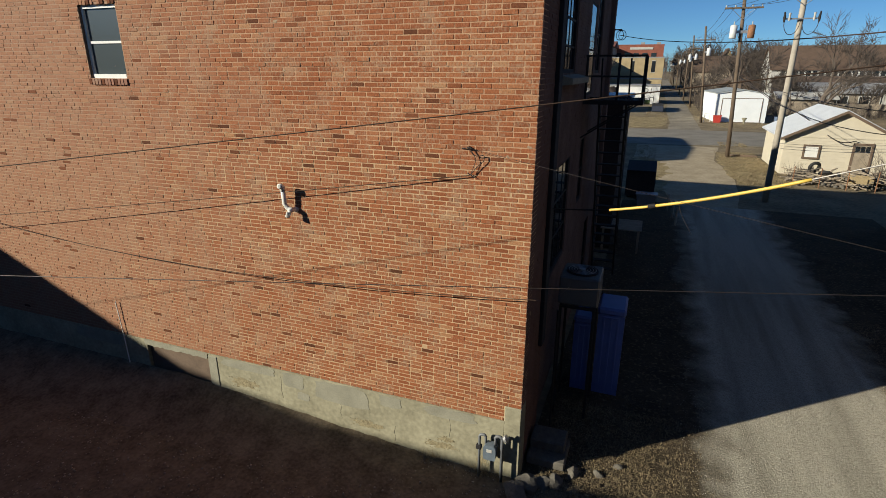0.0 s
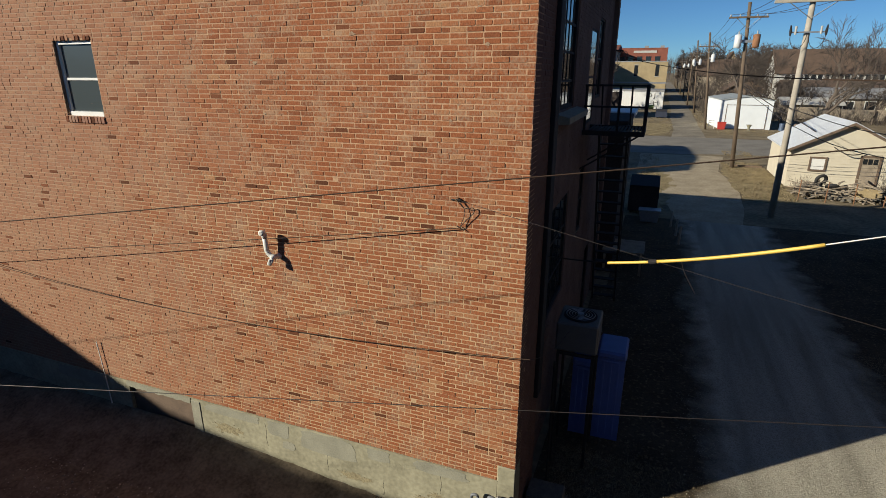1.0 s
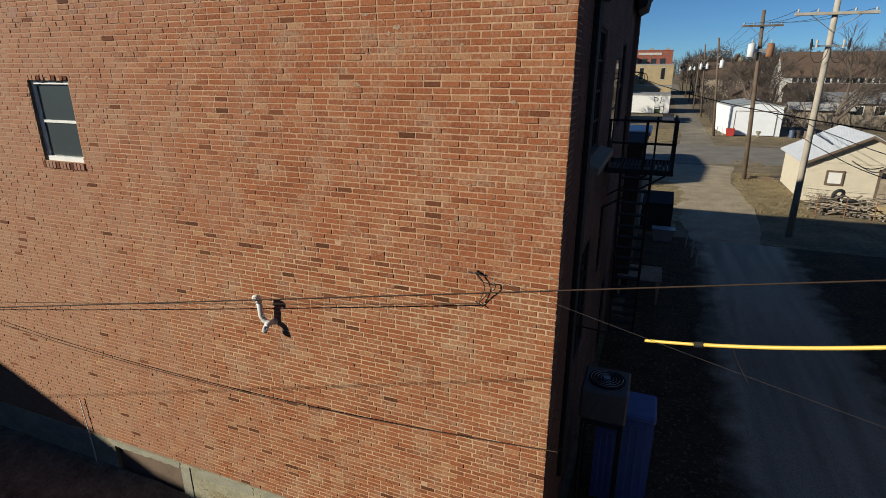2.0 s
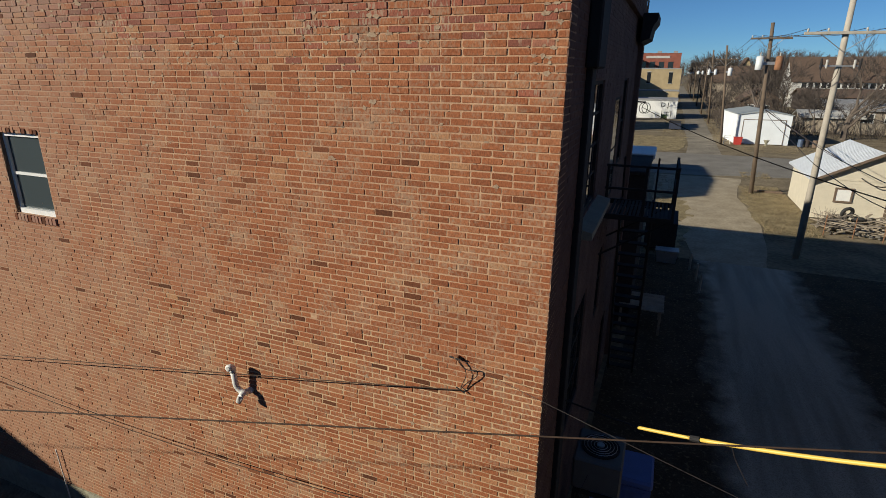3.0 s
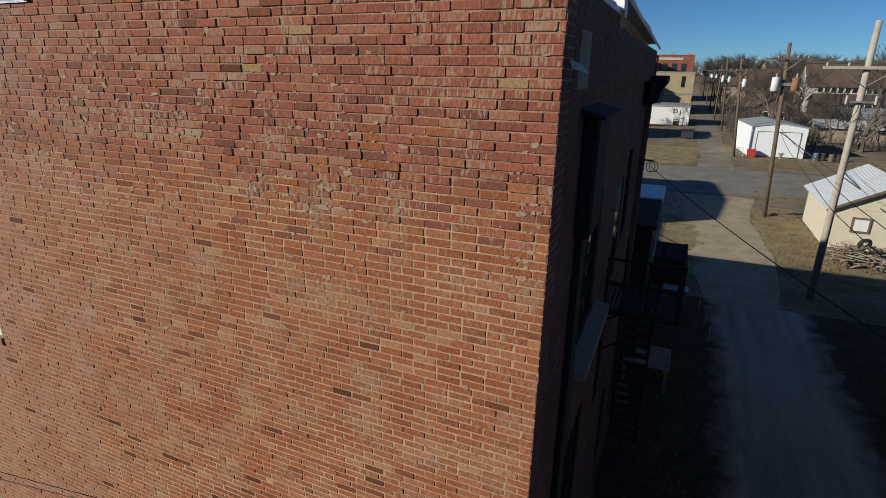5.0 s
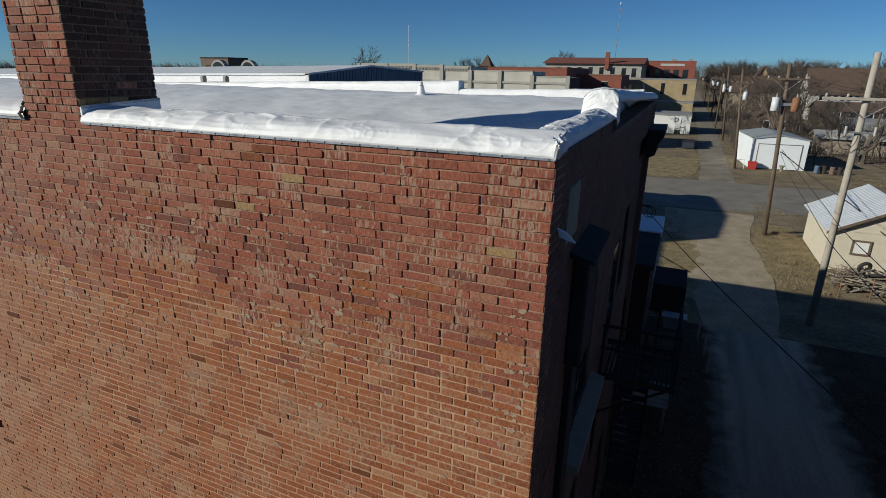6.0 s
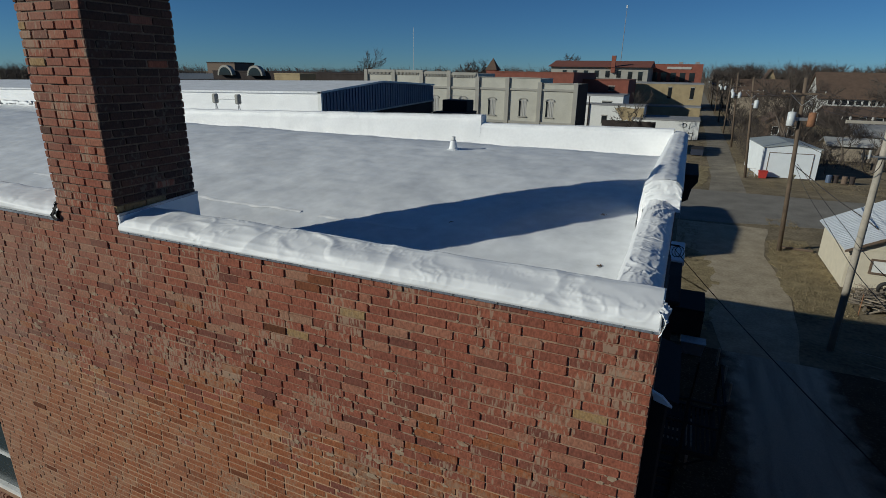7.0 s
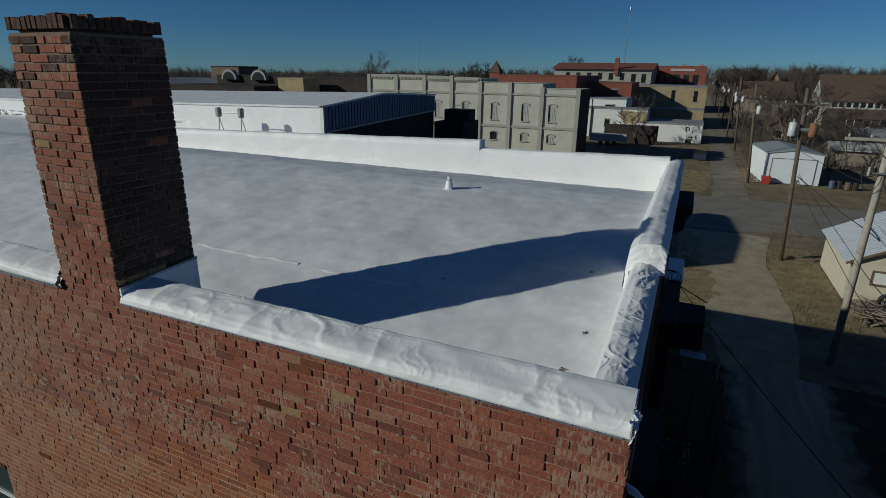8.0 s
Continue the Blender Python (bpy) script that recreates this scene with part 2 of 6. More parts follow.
def alley_material(name, pale=(0.50, 0.46, 0.37), packed=(0.24, 0.22, 0.17), litter=(0.10, 0.078, 0.052), mid=4.95, half=1.75):
    """Crushed gravel with packed wheel ruts down the middle of the alley, leaf litter and soil with ragged edges at both sides."""
    m = bpy.data.materials.new(name)
    m.use_nodes = True
    n, ln = m.node_tree.nodes, m.node_tree.links.new
    b = n["Principled BSDF"]
    pos = n.new("ShaderNodeNewGeometry").outputs["Position"]

    def cloud(scale, detail, stretch=(1, 1, 1)):
        mp, node = n.new("ShaderNodeMapping"), n.new("ShaderNodeTexNoise")
        ln(pos, mp.inputs["Vector"])
        mp.inputs["Scale"].default_value = stretch
        ln(mp.outputs["Vector"], node.inputs["Vector"])
        node.inputs["Scale"].default_value, node.inputs["Detail"].default_value = scale, detail
        return node.outputs["Fac"]

    def calc(op, a, c, d=None):
        node = n.new("ShaderNodeMath")
        node.operation = op
        for k, v in enumerate((a, c, d)):
            if isinstance(v, (int, float)):
                node.inputs[k].default_value = v
            elif v is not None:
                ln(v, node.inputs[k])
        return node.outputs[0]

    def ranged(v, a, c, lo=0.0, hi=1.0):
        node = n.new("ShaderNodeMapRange")
        ln(v, node.inputs["Value"])
        for key, x in (("From Min", a), ("From Max", c), ("To Min", lo), ("To Max", hi)):
            node.inputs[key].default_value = x
        return node.outputs[0]

    def blend(f, a, c):
        node = n.new("ShaderNodeMix")
        node.data_type = "RGBA"
        ln(f, node.inputs[0])
        for k, v in ((6, a), (7, c)):
            if isinstance(v, tuple):
                node.inputs[k].default_value = (*v, 1)
            else:
                ln(v, node.inputs[k])
        return node.outputs[2]
    sep = n.new("ShaderNodeSeparateXYZ")
    ln(pos, sep.inputs[0])
    grain, clump = cloud(38.0, 4.0), cloud(1.3, 6.0)
    stripes = cloud(1.0, 4.0, (2.2, 0.16, 1.0))
    off = calc("ABSOLUTE", calc("SUBTRACT", sep.outputs["X"], mid), 0.0)
    edge = calc("ADD", off, calc("MULTIPLY_ADD", clump, 1.7, -0.85))
    stone = blend(ranged(stripes, 0.40, 0.85), pale, packed)
    stone = blend(ranged(grain, 0.30, 0.56, 0.6, 0.0), stone, (0.15, 0.135, 0.10))
    soil = blend(ranged(calc("MULTIPLY", grain, clump), 0.15, 0.36), (0.05, 0.04, 0.028), litter)
    soil = blend(ranged(cloud(11.0, 5.0), 0.56, 0.68, 0.0, 0.7), soil, (0.25, 0.20, 0.12))
    ln(blend(ranged(edge, half - 0.35, half + 0.45), stone, soil), b.inputs["Base Color"])
    b.inputs["Roughness"].default_value = 1.0
    bump = n.new("ShaderNodeBump")
    bump.inputs["Strength"].default_value, bump.inputs["Distance"].default_value = 1.0, 0.02
    ln(calc("MULTIPLY_ADD", clump, 0.8, grain), bump.inputs["Height"])
    ln(bump.outputs[0], b.inputs["Normal"])
    return m


ALLEY = alley_material("gravel_and_leaf_litter")
for rough in (GROUND, YARD, ALLEY, ASPHALT, LANE, DIRT, LAWN, ROCK, CLOD, DARK_WALL, DARK_PILASTER, SOOT):
    rough.node_tree.nodes["Principled BSDF"].inputs["Specular IOR Level"].default_value = 0.12


def glass_material(name, colour, rough=0.06):
    m = bpy.data.materials.new(name)
    m.use_nodes = True
    b = m.node_tree.nodes["Principled BSDF"]
    b.inputs["Base Color"].default_value = (*colour, 1)
    b.inputs["Roughness"].default_value = rough
    b.inputs["IOR"].default_value = 1.52
    return m


PANE = glass_material("dark_window_glass", (0.02, 0.023, 0.026))
DUSTY = glass_material("dusty_window_glass", (0.055, 0.07, 0.075), 0.22)


# ---- building tools ----
class Mesh:
    """Collects the pieces of one mesh."""

    def __init__(self):
        self.v, self.f, self.m = [], [], []

    def add(self, verts, faces, mat=0):
        k = len(self.v)
        self.v += [tuple(p) for p in verts]
        self.f += [tuple(i + k for i in f) for f in faces]
        self.m += [mat] * len(faces)
        return self

    def box(self, x0, y0, z0, x1, y1, z1, c=0.0, mat=0, turn=None):
        """A box; c: the chamfer along its edges."""
        lo, hi = Vector((x0, y0, z0)), Vector((x1, y1, z1))
        if c <= 0:
            vs = [(x, y, z) for x in (x0, x1) for y in (y0, y1) for z in (z0, z1)]
            fs = [(0, 1, 3, 2), (4, 6, 7, 5), (0, 4, 5, 1), (2, 3, 7, 6), (0, 2, 6, 4), (1, 5, 7, 3)]
        else:
            bm = bmesh.new()
            bmesh.ops.create_cube(bm, size=1.0, matrix=Matrix.Translation((lo + hi) / 2) @ Matrix.Diagonal((*(hi - lo), 1)))
            bmesh.ops.bevel(bm, geom=bm.edges[:], offset=c, segments=1, affect="EDGES")
            bm.verts.index_update()
            vs, fs = [v.co.copy() for v in bm.verts], [[v.index for v in f.verts] for f in bm.faces]
            bm.free()
        if turn:
            vs = [turn @ Vector(p) for p in vs]
        return self.add(vs, fs, mat)

    def tube(self, pts, radii, n=8, mat=0, caps=True):
        """A tube along points, with a radius for each or for all."""
        pts = [Vector(p) for p in pts]
        if not isinstance(radii, (list, tuple)):
            radii = [radii] * len(pts)
        vs, fs = [], []
        for i, p in enumerate(pts):
            d = (pts[min(i + 1, len(pts) - 1)] - pts[max(i - 1, 0)]).normalized()
            a = d.cross(Vector((0, 0, 1)) if abs(d.z) < 0.9 else Vector((0, 1, 0))).normalized()
            b = d.cross(a)
            vs += [p + radii[i] * (math.cos(2 * math.pi * k / n) * a + math.sin(2 * math.pi * k / n) * b) for k in range(n)]
        for i in range(len(pts) - 1):
            fs += [(i * n + k, i * n + (k + 1) % n, (i + 1) * n + (k + 1) % n, (i + 1) * n + k) for k in range(n)]
        if caps:
            fs += [tuple(range(n))[::-1], tuple(range((len(pts) - 1) * n, len(pts) * n))]
        return self.add(vs, fs, mat)

    def prism(self, outline, axis, a, b, mat=0):
        """An outline of 2D points drawn out from a to b along the axis (x: outline in y, z; y: in x, z; z: in x, y)."""
        put = {"x": lambda p, s: (s, p[0], p[1]), "y": lambda p, s: (p[0], s, p[1]), "z": lambda p, s: (p[0], p[1], s)}[axis]
        n = len(outline)
        vs = [put(p, a) for p in outline] + [put(p, b) for p in outline]
        fs = [tuple(range(n))[::-1], tuple(range(n, 2 * n))] + [(i, (i + 1) % n, n + (i + 1) % n, n + i) for i in range(n)]
        return self.add(vs, fs, mat)

    def grid(self, nu, nv, at, mat=0):
        """A sheet of nu x nv cells; at(i, j) gives its points."""
        vs = [at(i, j) for j in range(nv + 1) for i in range(nu + 1)]
        fs = [(j * (nu + 1) + i, j * (nu + 1) + i + 1, (j + 1) * (nu + 1) + i + 1, (j + 1) * (nu + 1) + i) for j in range(nv) for i in range(nu)]
        return self.add(vs, fs, mat)

    def data(self, name, mats, smooth=False):
        me = bpy.data.meshes.new(name)
        me.from_pydata(self.v, [], self.f)
        for m in mats if isinstance(mats, (list, tuple)) else [mats]:
            me.materials.append(m)
        if any(self.m):
            me.polygons.foreach_set("material_index", self.m)
        bm = bmesh.new()
        bm.from_mesh(me)
        bmesh.ops.recalc_face_normals(bm, faces=bm.faces)
        bm.to_mesh(me)
        bm.free()
        if smooth:
            me.polygons.foreach_set("use_smooth", [True] * len(me.polygons))
        me.update()
        return me


def part(name, mesh, mats, parent=None, label="", smooth=False, kind=""):
    """Links a Mesh as one object, under a thing or a part if given."""
    ob = new(name, mesh if isinstance(mesh, bpy.types.Mesh) else mesh.data(name, mats, smooth))
    if parent:
        ob.parent = parent
    return tagged(ob, label=label, kind=kind)


def thing(name, label, category, group="", kind="", at=(0, 0, 0)):
    ob = new(name)
    ob.empty_display_size = 0.2
    ob.matrix_basis = pose(*at)
    return tagged(ob, label=label, category=category, group=group, kind=kind)


def structure(name, mesh, mats, label="", category="", smooth=False):
    return tagged(part(name, mesh, mats, smooth=smooth), label=label, category=category, kind="structure")


def B(*a, **k):
    return Mesh().box(*a, **k)


rnd = random.Random(7)

# ---- ground ----
ground = structure("ground", Mesh().grid(40, 40, lambda i, j: (-1400 + 70 * i, -600 + 80 * j, -0.03)), GROUND, "dry winter dirt and dormant grass", "ground")


def sheet(name, pts, z, mat, label, category):
    n = len(pts)
    m = Mesh().add([(x, y, z) for x, y in pts] + [(x, y, z - 0.2) for x, y in pts],
                   [tuple(range(n)), tuple(range(n, 2 * n))[::-1]] + [(i, (i + 1) % n, n + (i + 1) % n, n + i) for i in range(n)])
    return structure(name, m, mat, label, category)


# ---- main building ----
H = 10.436
FOOT = 1.06
COURSE, LENGTH, JOINT = 0.07, 0.2155, 0.0125
WEST, NORTH = -20.0, 11.45

# openings of the south wall: x0, z0, x1, z1
WINDOW = (-8.19, 6.32, -7.29, 7.53)
CELLAR = (-8.05, -0.2, -6.40, 0.965)


def lay(mesh, u0, u1, v0, v1, place, holes=(), choose=None, proud=0.006, keep=None, depth=0.02, loose=None, tight=None):
    """Courses of brick in running bond over u0..u1, v0..v1. place(u, v, w): the point w metres out of the wall. choose(u, v): the material slot.
    keep(u, v): whether to leave this brick out, to be laid singly; those are returned as (u0, u1, v0, v1, slot)."""
    single = []
    for row in range(int(round((v1 - v0) / COURSE))):
        z0 = v0 + row * COURSE
        z1 = z0 + COURSE - JOINT
        u = u1 + (LENGTH / 2 if row % 2 else 0.0) - JOINT * 0.2
        while u > u0:
            step = LENGTH
            if loose and rnd.random() < loose(u, z0):
                step = LENGTH * rnd.choice((0.52, 0.52, 0.75, 1.0, 1.12))
            a, b = max(u - step + JOINT, u0), min(u, u1 - 0.001)
            u -= step
            if b - a < 0.03 or any(a < h[2] and b > h[0] and z0 < h[3] - 0.01 and z1 > h[1] + 0.01 for h in holes):
                for h in holes:
                    if z0 < h[3] - 0.01 and z1 > h[1] + 0.01 and a < h[2] and b > h[0]:
                        if b > h[2] + 0.03:
                            pieces.append((h[2] + JOINT, b, z0, z1))
                        if a < h[0] - 0.03:
                            pieces.append((a, h[0] - JOINT, z0, z1))
                continue
            pieces.append((a, b, z0, z1))
        for a, b, c, d in pieces:
            if tight and tight(a, c):
                a, b, c, d = a - 0.0014, b + 0.0014, c - 0.0006, d + 0.0006
            slot = choose((a + b) / 2, (c + d) / 2) if choose else 0
            if keep and keep((a + b) / 2, (c + d) / 2):
                single.append((a, b, c, d, slot))
                continue
            one_brick(mesh, a, b, c, d, place, slot, proud(a, c) if callable(proud) else proud, depth)
        pieces.clear()
    return single


pieces = []


def one_brick(mesh, a, b, c, d, place, slot, proud, depth):
    """One brick with worn arrises, a little out of true."""
    e = rnd.uniform(0.5, 1.0) * 0.005
    worn = [rnd.choice((0.0015, 0.003, 0.004, 0.009)) * rnd.uniform(0.6, 1.3) for _ in range(4)]
    skew = rnd.gauss(0, 0.006)
    p = proud + rnd.gauss(0, 0.0016 if proud > 0.004 else 0.0009) + (rnd.uniform(0.002, 0.005) if rnd.random() < 0.16 else 0.0)
    a, b, c, d = a + rnd.gauss(0, 0.0025), b + rnd.gauss(0, 0.0025), c + rnd.gauss(0, 0.0014), d + rnd.gauss(0, 0.0014)
    tilt = rnd.gauss(0, 0.0012 if proud > 0.004 else 0.0006)
    mid = (c + d) / 2
    h, w = (d - c) / 2, (b - a) / 2
    vs = []
    for inset, out in ((0.0, -depth), (0.0, p - e * 0.8), (e, p)):
        lift = tilt if out > -depth else 0.0
        ring = []
        for k, (sx, sz) in enumerate(((-1, -1), (1, -1), (1, 1), (-1, 1))):
            r = worn[k]
            two = [(sx * (w - inset), sz * (h - inset - r)), (sx * (w - inset - r * 1.3), sz * (h - inset))]
            ring += two if sx * sz < 0 else two
            if k in (1, 3):
                ring[-2:] = ring[-2:][::-1]
        vs += [place((a + b) / 2 + u, mid + v + skew * u, out + lift * (1 if u > 0 else -1)) for u, v in ring]
    fs = [tuple(range(16, 24))]
    for k in (0, 8):
        fs += [(k + i, k + (i + 1) % 8, k + 8 + (i + 1) % 8, k + 8 + i) for i in range(8)]
    mesh.add(vs, fs, slot)


def south(u, v, w):
    return (u, -w, v)


DARK_AT = [(-1.44, 7.52), (-4.78, 7.48), (-4.8, 6.69), (-3.87, 6.88), (-1.79, 6.95), (-1.52, 6.98), (-3.25, 5.28), (-3.67, 5.12), (-4.29, 5.33), (-2.7, 5.25),
           (-2.22, 5.33), (-2.56, 5.07), (-1.48, 5.93), (-1.8, 5.84), (-1.5, 4.99), (-1.28, 5.15), (-3.81, 5.69), (-2.81, 4.48), (-3.69, 7.12), (-4.19, 5.35),
           (-3.14, 5.52), (-5.02, 5.17), (-2.01, 5.08), (-1.61, 6.21)]
TAN_AT = [(-2.0, 10.116), (-0.3, 9.74), (-2.6, 9.83)]
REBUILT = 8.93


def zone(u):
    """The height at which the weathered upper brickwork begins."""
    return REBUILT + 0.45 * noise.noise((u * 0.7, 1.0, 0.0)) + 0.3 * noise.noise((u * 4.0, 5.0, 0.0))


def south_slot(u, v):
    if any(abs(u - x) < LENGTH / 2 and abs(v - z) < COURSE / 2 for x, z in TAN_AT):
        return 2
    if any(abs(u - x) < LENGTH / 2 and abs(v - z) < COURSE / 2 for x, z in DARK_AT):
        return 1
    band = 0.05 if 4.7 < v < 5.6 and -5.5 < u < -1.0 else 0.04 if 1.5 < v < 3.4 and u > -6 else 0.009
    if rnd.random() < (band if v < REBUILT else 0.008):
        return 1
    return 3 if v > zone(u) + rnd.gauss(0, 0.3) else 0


def wall_round(mesh, u0, u1, v0, v1, holes, block):
    """Blocks of wall that leave the holes open."""
    us = sorted({u0, u1, *[h[0] for h in holes], *[h[2] for h in holes]})
    for a, b in zip(us, us[1:]):
        v = v0
        for h in sorted((h for h in holes if h[0] < (a + b) / 2 < h[2]), key=lambda h: h[1]):
            if h[1] > v:
                block(mesh, a, b, v, h[1])
            v = h[3]
        block(mesh, a, b, v, v1)


core = Mesh()
wall_round(core, WEST, -0.001, FOOT, 4.6, [], lambda m, a, b, c, d: m.box(a, 0.002, c, b, 0.34, d))
wall_round(core, WEST, -0.001, 6.2, 8.2, [WINDOW], lambda m, a, b, c, d: m.box(a, 0.002, c, b, 0.34, d, mat=2))
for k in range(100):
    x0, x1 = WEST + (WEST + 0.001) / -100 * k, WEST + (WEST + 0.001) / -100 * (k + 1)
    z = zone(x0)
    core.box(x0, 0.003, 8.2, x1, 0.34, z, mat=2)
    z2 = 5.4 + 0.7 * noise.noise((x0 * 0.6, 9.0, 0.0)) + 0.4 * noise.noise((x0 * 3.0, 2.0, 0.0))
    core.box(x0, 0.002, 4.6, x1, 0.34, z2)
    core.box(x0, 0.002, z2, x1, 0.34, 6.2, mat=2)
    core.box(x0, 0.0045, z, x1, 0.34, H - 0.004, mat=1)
wall_south = structure("wall_south", core, [MORTAR, OLD_MORTAR, MID_MORTAR], "sunlit weathered red brick side wall with pale mortar", "wall")
beds = Mesh()
for row in range(int((REBUILT - FOOT) / COURSE), int((H - FOOT) / COURSE) + 1):
    z = FOOT + row * COURSE - JOINT
    for k in range(68):
        x = -14.5 + k * 0.213
        if rnd.random() < 0.12 or z < zone(x):
            continue
        beds.box(x + rnd.uniform(-0.03, 0.03), 0.0032 + rnd.gauss(0, 0.001), z - 0.003 + rnd.gauss(0, 0.001), x + rnd.uniform(0.17, 0.23), 0.02, z + JOINT * rnd.uniform(0.5, 1.05), 0)
part("mortar_beds", beds, OLD_MORTAR, wall_south, "ragged worn bed joints", kind="stuff")
courses = Mesh()
NEAR = lambda u, v: u > -3.27 and v > 9.0
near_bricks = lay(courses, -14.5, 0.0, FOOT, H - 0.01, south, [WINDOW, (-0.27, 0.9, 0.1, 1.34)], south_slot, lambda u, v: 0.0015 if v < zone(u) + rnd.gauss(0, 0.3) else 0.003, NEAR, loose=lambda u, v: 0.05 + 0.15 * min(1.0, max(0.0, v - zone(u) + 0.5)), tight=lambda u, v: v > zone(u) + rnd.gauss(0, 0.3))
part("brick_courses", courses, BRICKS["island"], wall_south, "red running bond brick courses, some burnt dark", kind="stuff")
rest = Mesh()
lay(rest, WEST, -14.5, FOOT, H - 0.01, south, (), lambda u, v: 0)
part("brick_courses", rest, BRICKS["island"], wall_south, kind="stuff")

smears = Mesh()
for k in range(1900):
    x = -0.08 - 10.5 * rnd.random() ** 1.3
    z = min(10.36, rnd.gauss(9.1, 0.5)) if k < 1600 else rnd.uniform(4.0, 8.5)
    if x < -9.9 or noise.noise((x * 0.8, z * 1.6, 12.0)) < -0.12:
        continue
    z = FOOT + round((z - FOOT) / COURSE) * COURSE - 0.006 + rnd.gauss(0, 0.012)
    r, n = rnd.choice((0.004, 0.006, 0.008, 0.011, 0.015, 0.021)), 15
    reach = [r * (1.0 + 0.75 * noise.noise((k * 3.7, 1.3 * math.cos(6.283 * j / n), 1.3 * math.sin(6.283 * j / n))) + rnd.uniform(-0.12, 0.12)) for j in range(n)]
    wide, tall = rnd.uniform(0.8, 1.9), rnd.uniform(0.6, 1.1)
    ring = [(x + wide * reach[j] * math.cos(6.283 * j / n), z + tall * reach[j] * math.sin(6.283 * j / n)) for j in range(n)]
    smears.prism(ring, "y", (-0.0026 if z < zone(x) else -0.0046) - 0.0000005 * k, 0.004)
part("lime_smears", smears, LIME, wall_south, "grey green lime smeared over joints", kind="stuff")

# foundation
base = Mesh()
wall_round(base, WEST, -0.27, -0.3, FOOT, [CELLAR], lambda m, a, b, c, d: m.box(a, -0.02, c, b, 0.34, d))
base.box(-0.27, -0.022, -0.3, 0.012, 0.3, 1.34, 0.015)
foundation = structure("foundation", base, CONCRETE, "rough pale cast concrete footing with cement patches and cracks", "foundation")
rf = random.Random(31)


def blotch(x0, z0, x1, z1, n=18, round_off=False):
    """An uneven closed outline that fills a box."""
    cx, cz, w, h = (x0 + x1) / 2, (z0 + z1) / 2, (x1 - x0) / 2, (z1 - z0) / 2
    ring = []
    for k in range(n):
        a = 2 * math.pi * k / n
        f = min(1 / max(0.01, abs(math.cos(a))), 1 / max(0.01, abs(math.sin(a)))) * rf.uniform(0.82, 1.0)
        if round_off:
            f = rf.uniform(0.45, 1.0)
        ring.append((cx + w * f * math.cos(a), cz + h * f * math.sin(a)))
    return ring


for k, (x0, z0, x1, z1) in enumerate(((-4.62, 0.72, -4.1, 1.05), (-4.3, 0.5, -4.02, 0.68), (-3.95, 0.62, -2.75, 1.05), (-2.55, 0.8, -2.1, 1.04), (-6.1, 0.86, -4.75, 1.05), (-1.7, 0.84, -0.7, 1.05), (-10.2, 0.75, -8.7, 1.05))):
    part("cement_patch", Mesh().prism(blotch(x0, z0, x1, z1), "y", -0.0235 - 0.0003 * k, -0.018), CEMENT, foundation, "smoother grey cement patch")
for k, (x0, z0, x1, z1) in enumerate(((-5.95, 0.44, -5.15, 0.7), (-3.2, 0.24, -2.45, 0.44), (-1.75, 0.2, -1.0, 0.36), (-1.45, 0.36, -1.1, 0.5), (-0.75, 0.1, -0.5, 0.3))):
    part("pitted_patch", Mesh().prism(blotch(x0, z0, x1, z1, 30, True), "y", -0.0226, -0.018), PITTED, foundation, "pitted crumbling yellow brown concrete")
    pits = Mesh()
    for j in range(26):
        x, z, r = rf.uniform(x0, x1), rf.uniform(z0, z1), rf.uniform(0.006, 0.018)
        pits.prism([(x + r * rf.uniform(0.6, 1.2) * math.cos(i * 1.05), z + r * rf.uniform(0.5, 1.0) * math.sin(i * 1.05)) for i in range(6)], "y", -0.0245, -0.02)
    part("pits", pits, PITTED, foundation, "small broken pits", kind="stuff")
for x, z0, z1 in ((-3.35, 0.3, 0.62), (-2.25, 0.12, 0.44), (-4.65, 0.45, 0.95), (-1.2, 0.5, 1.0)):
    part("crack", Mesh().tube([(x + 0.012 * math.sin(5 * k + x), -0.0205, z0 + (z1 - z0) * k / 7) for k in range(8)], [0.004 * rf.uniform(0.4, 1.0) for k in range(8)], 4), TAR, foundation, "dark hairline crack")
for z in (0.36, 0.60, 0.84):
    part("form_line", Mesh().tube([(-6.1 + 0.3 * k, -0.0193, z + 0.008 * math.sin(k * 1.7)) for k in range(20)], 0.0018, 4), CONCRETE, foundation, "faint form board line")
part("cellar_jamb", B(-6.40, -0.034, -0.2, -6.17, 0.1, 1.02, 0.012), CEMENT, foundation, "pale concrete jamb")
low_edge = [(CELLAR[0] - 0.05 + k * 0.062, 0.955 - rf.uniform(0.0, 0.03)) for k in range(28)]
lintel = Mesh().prism(low_edge + [(CELLAR[2], 1.055), (CELLAR[0] - 0.05, 1.055)], "y", -0.032, 0.1)
part("cellar_lintel", lintel, CEMENT, foundation, "ragged thin concrete lintel")
part("cellar_panel", B(CELLAR[0], 0.05, CELLAR[1], CELLAR[2], 0.09, CELLAR[3], 0.006), TRIM, foundation, "brown board closing a cellar opening")

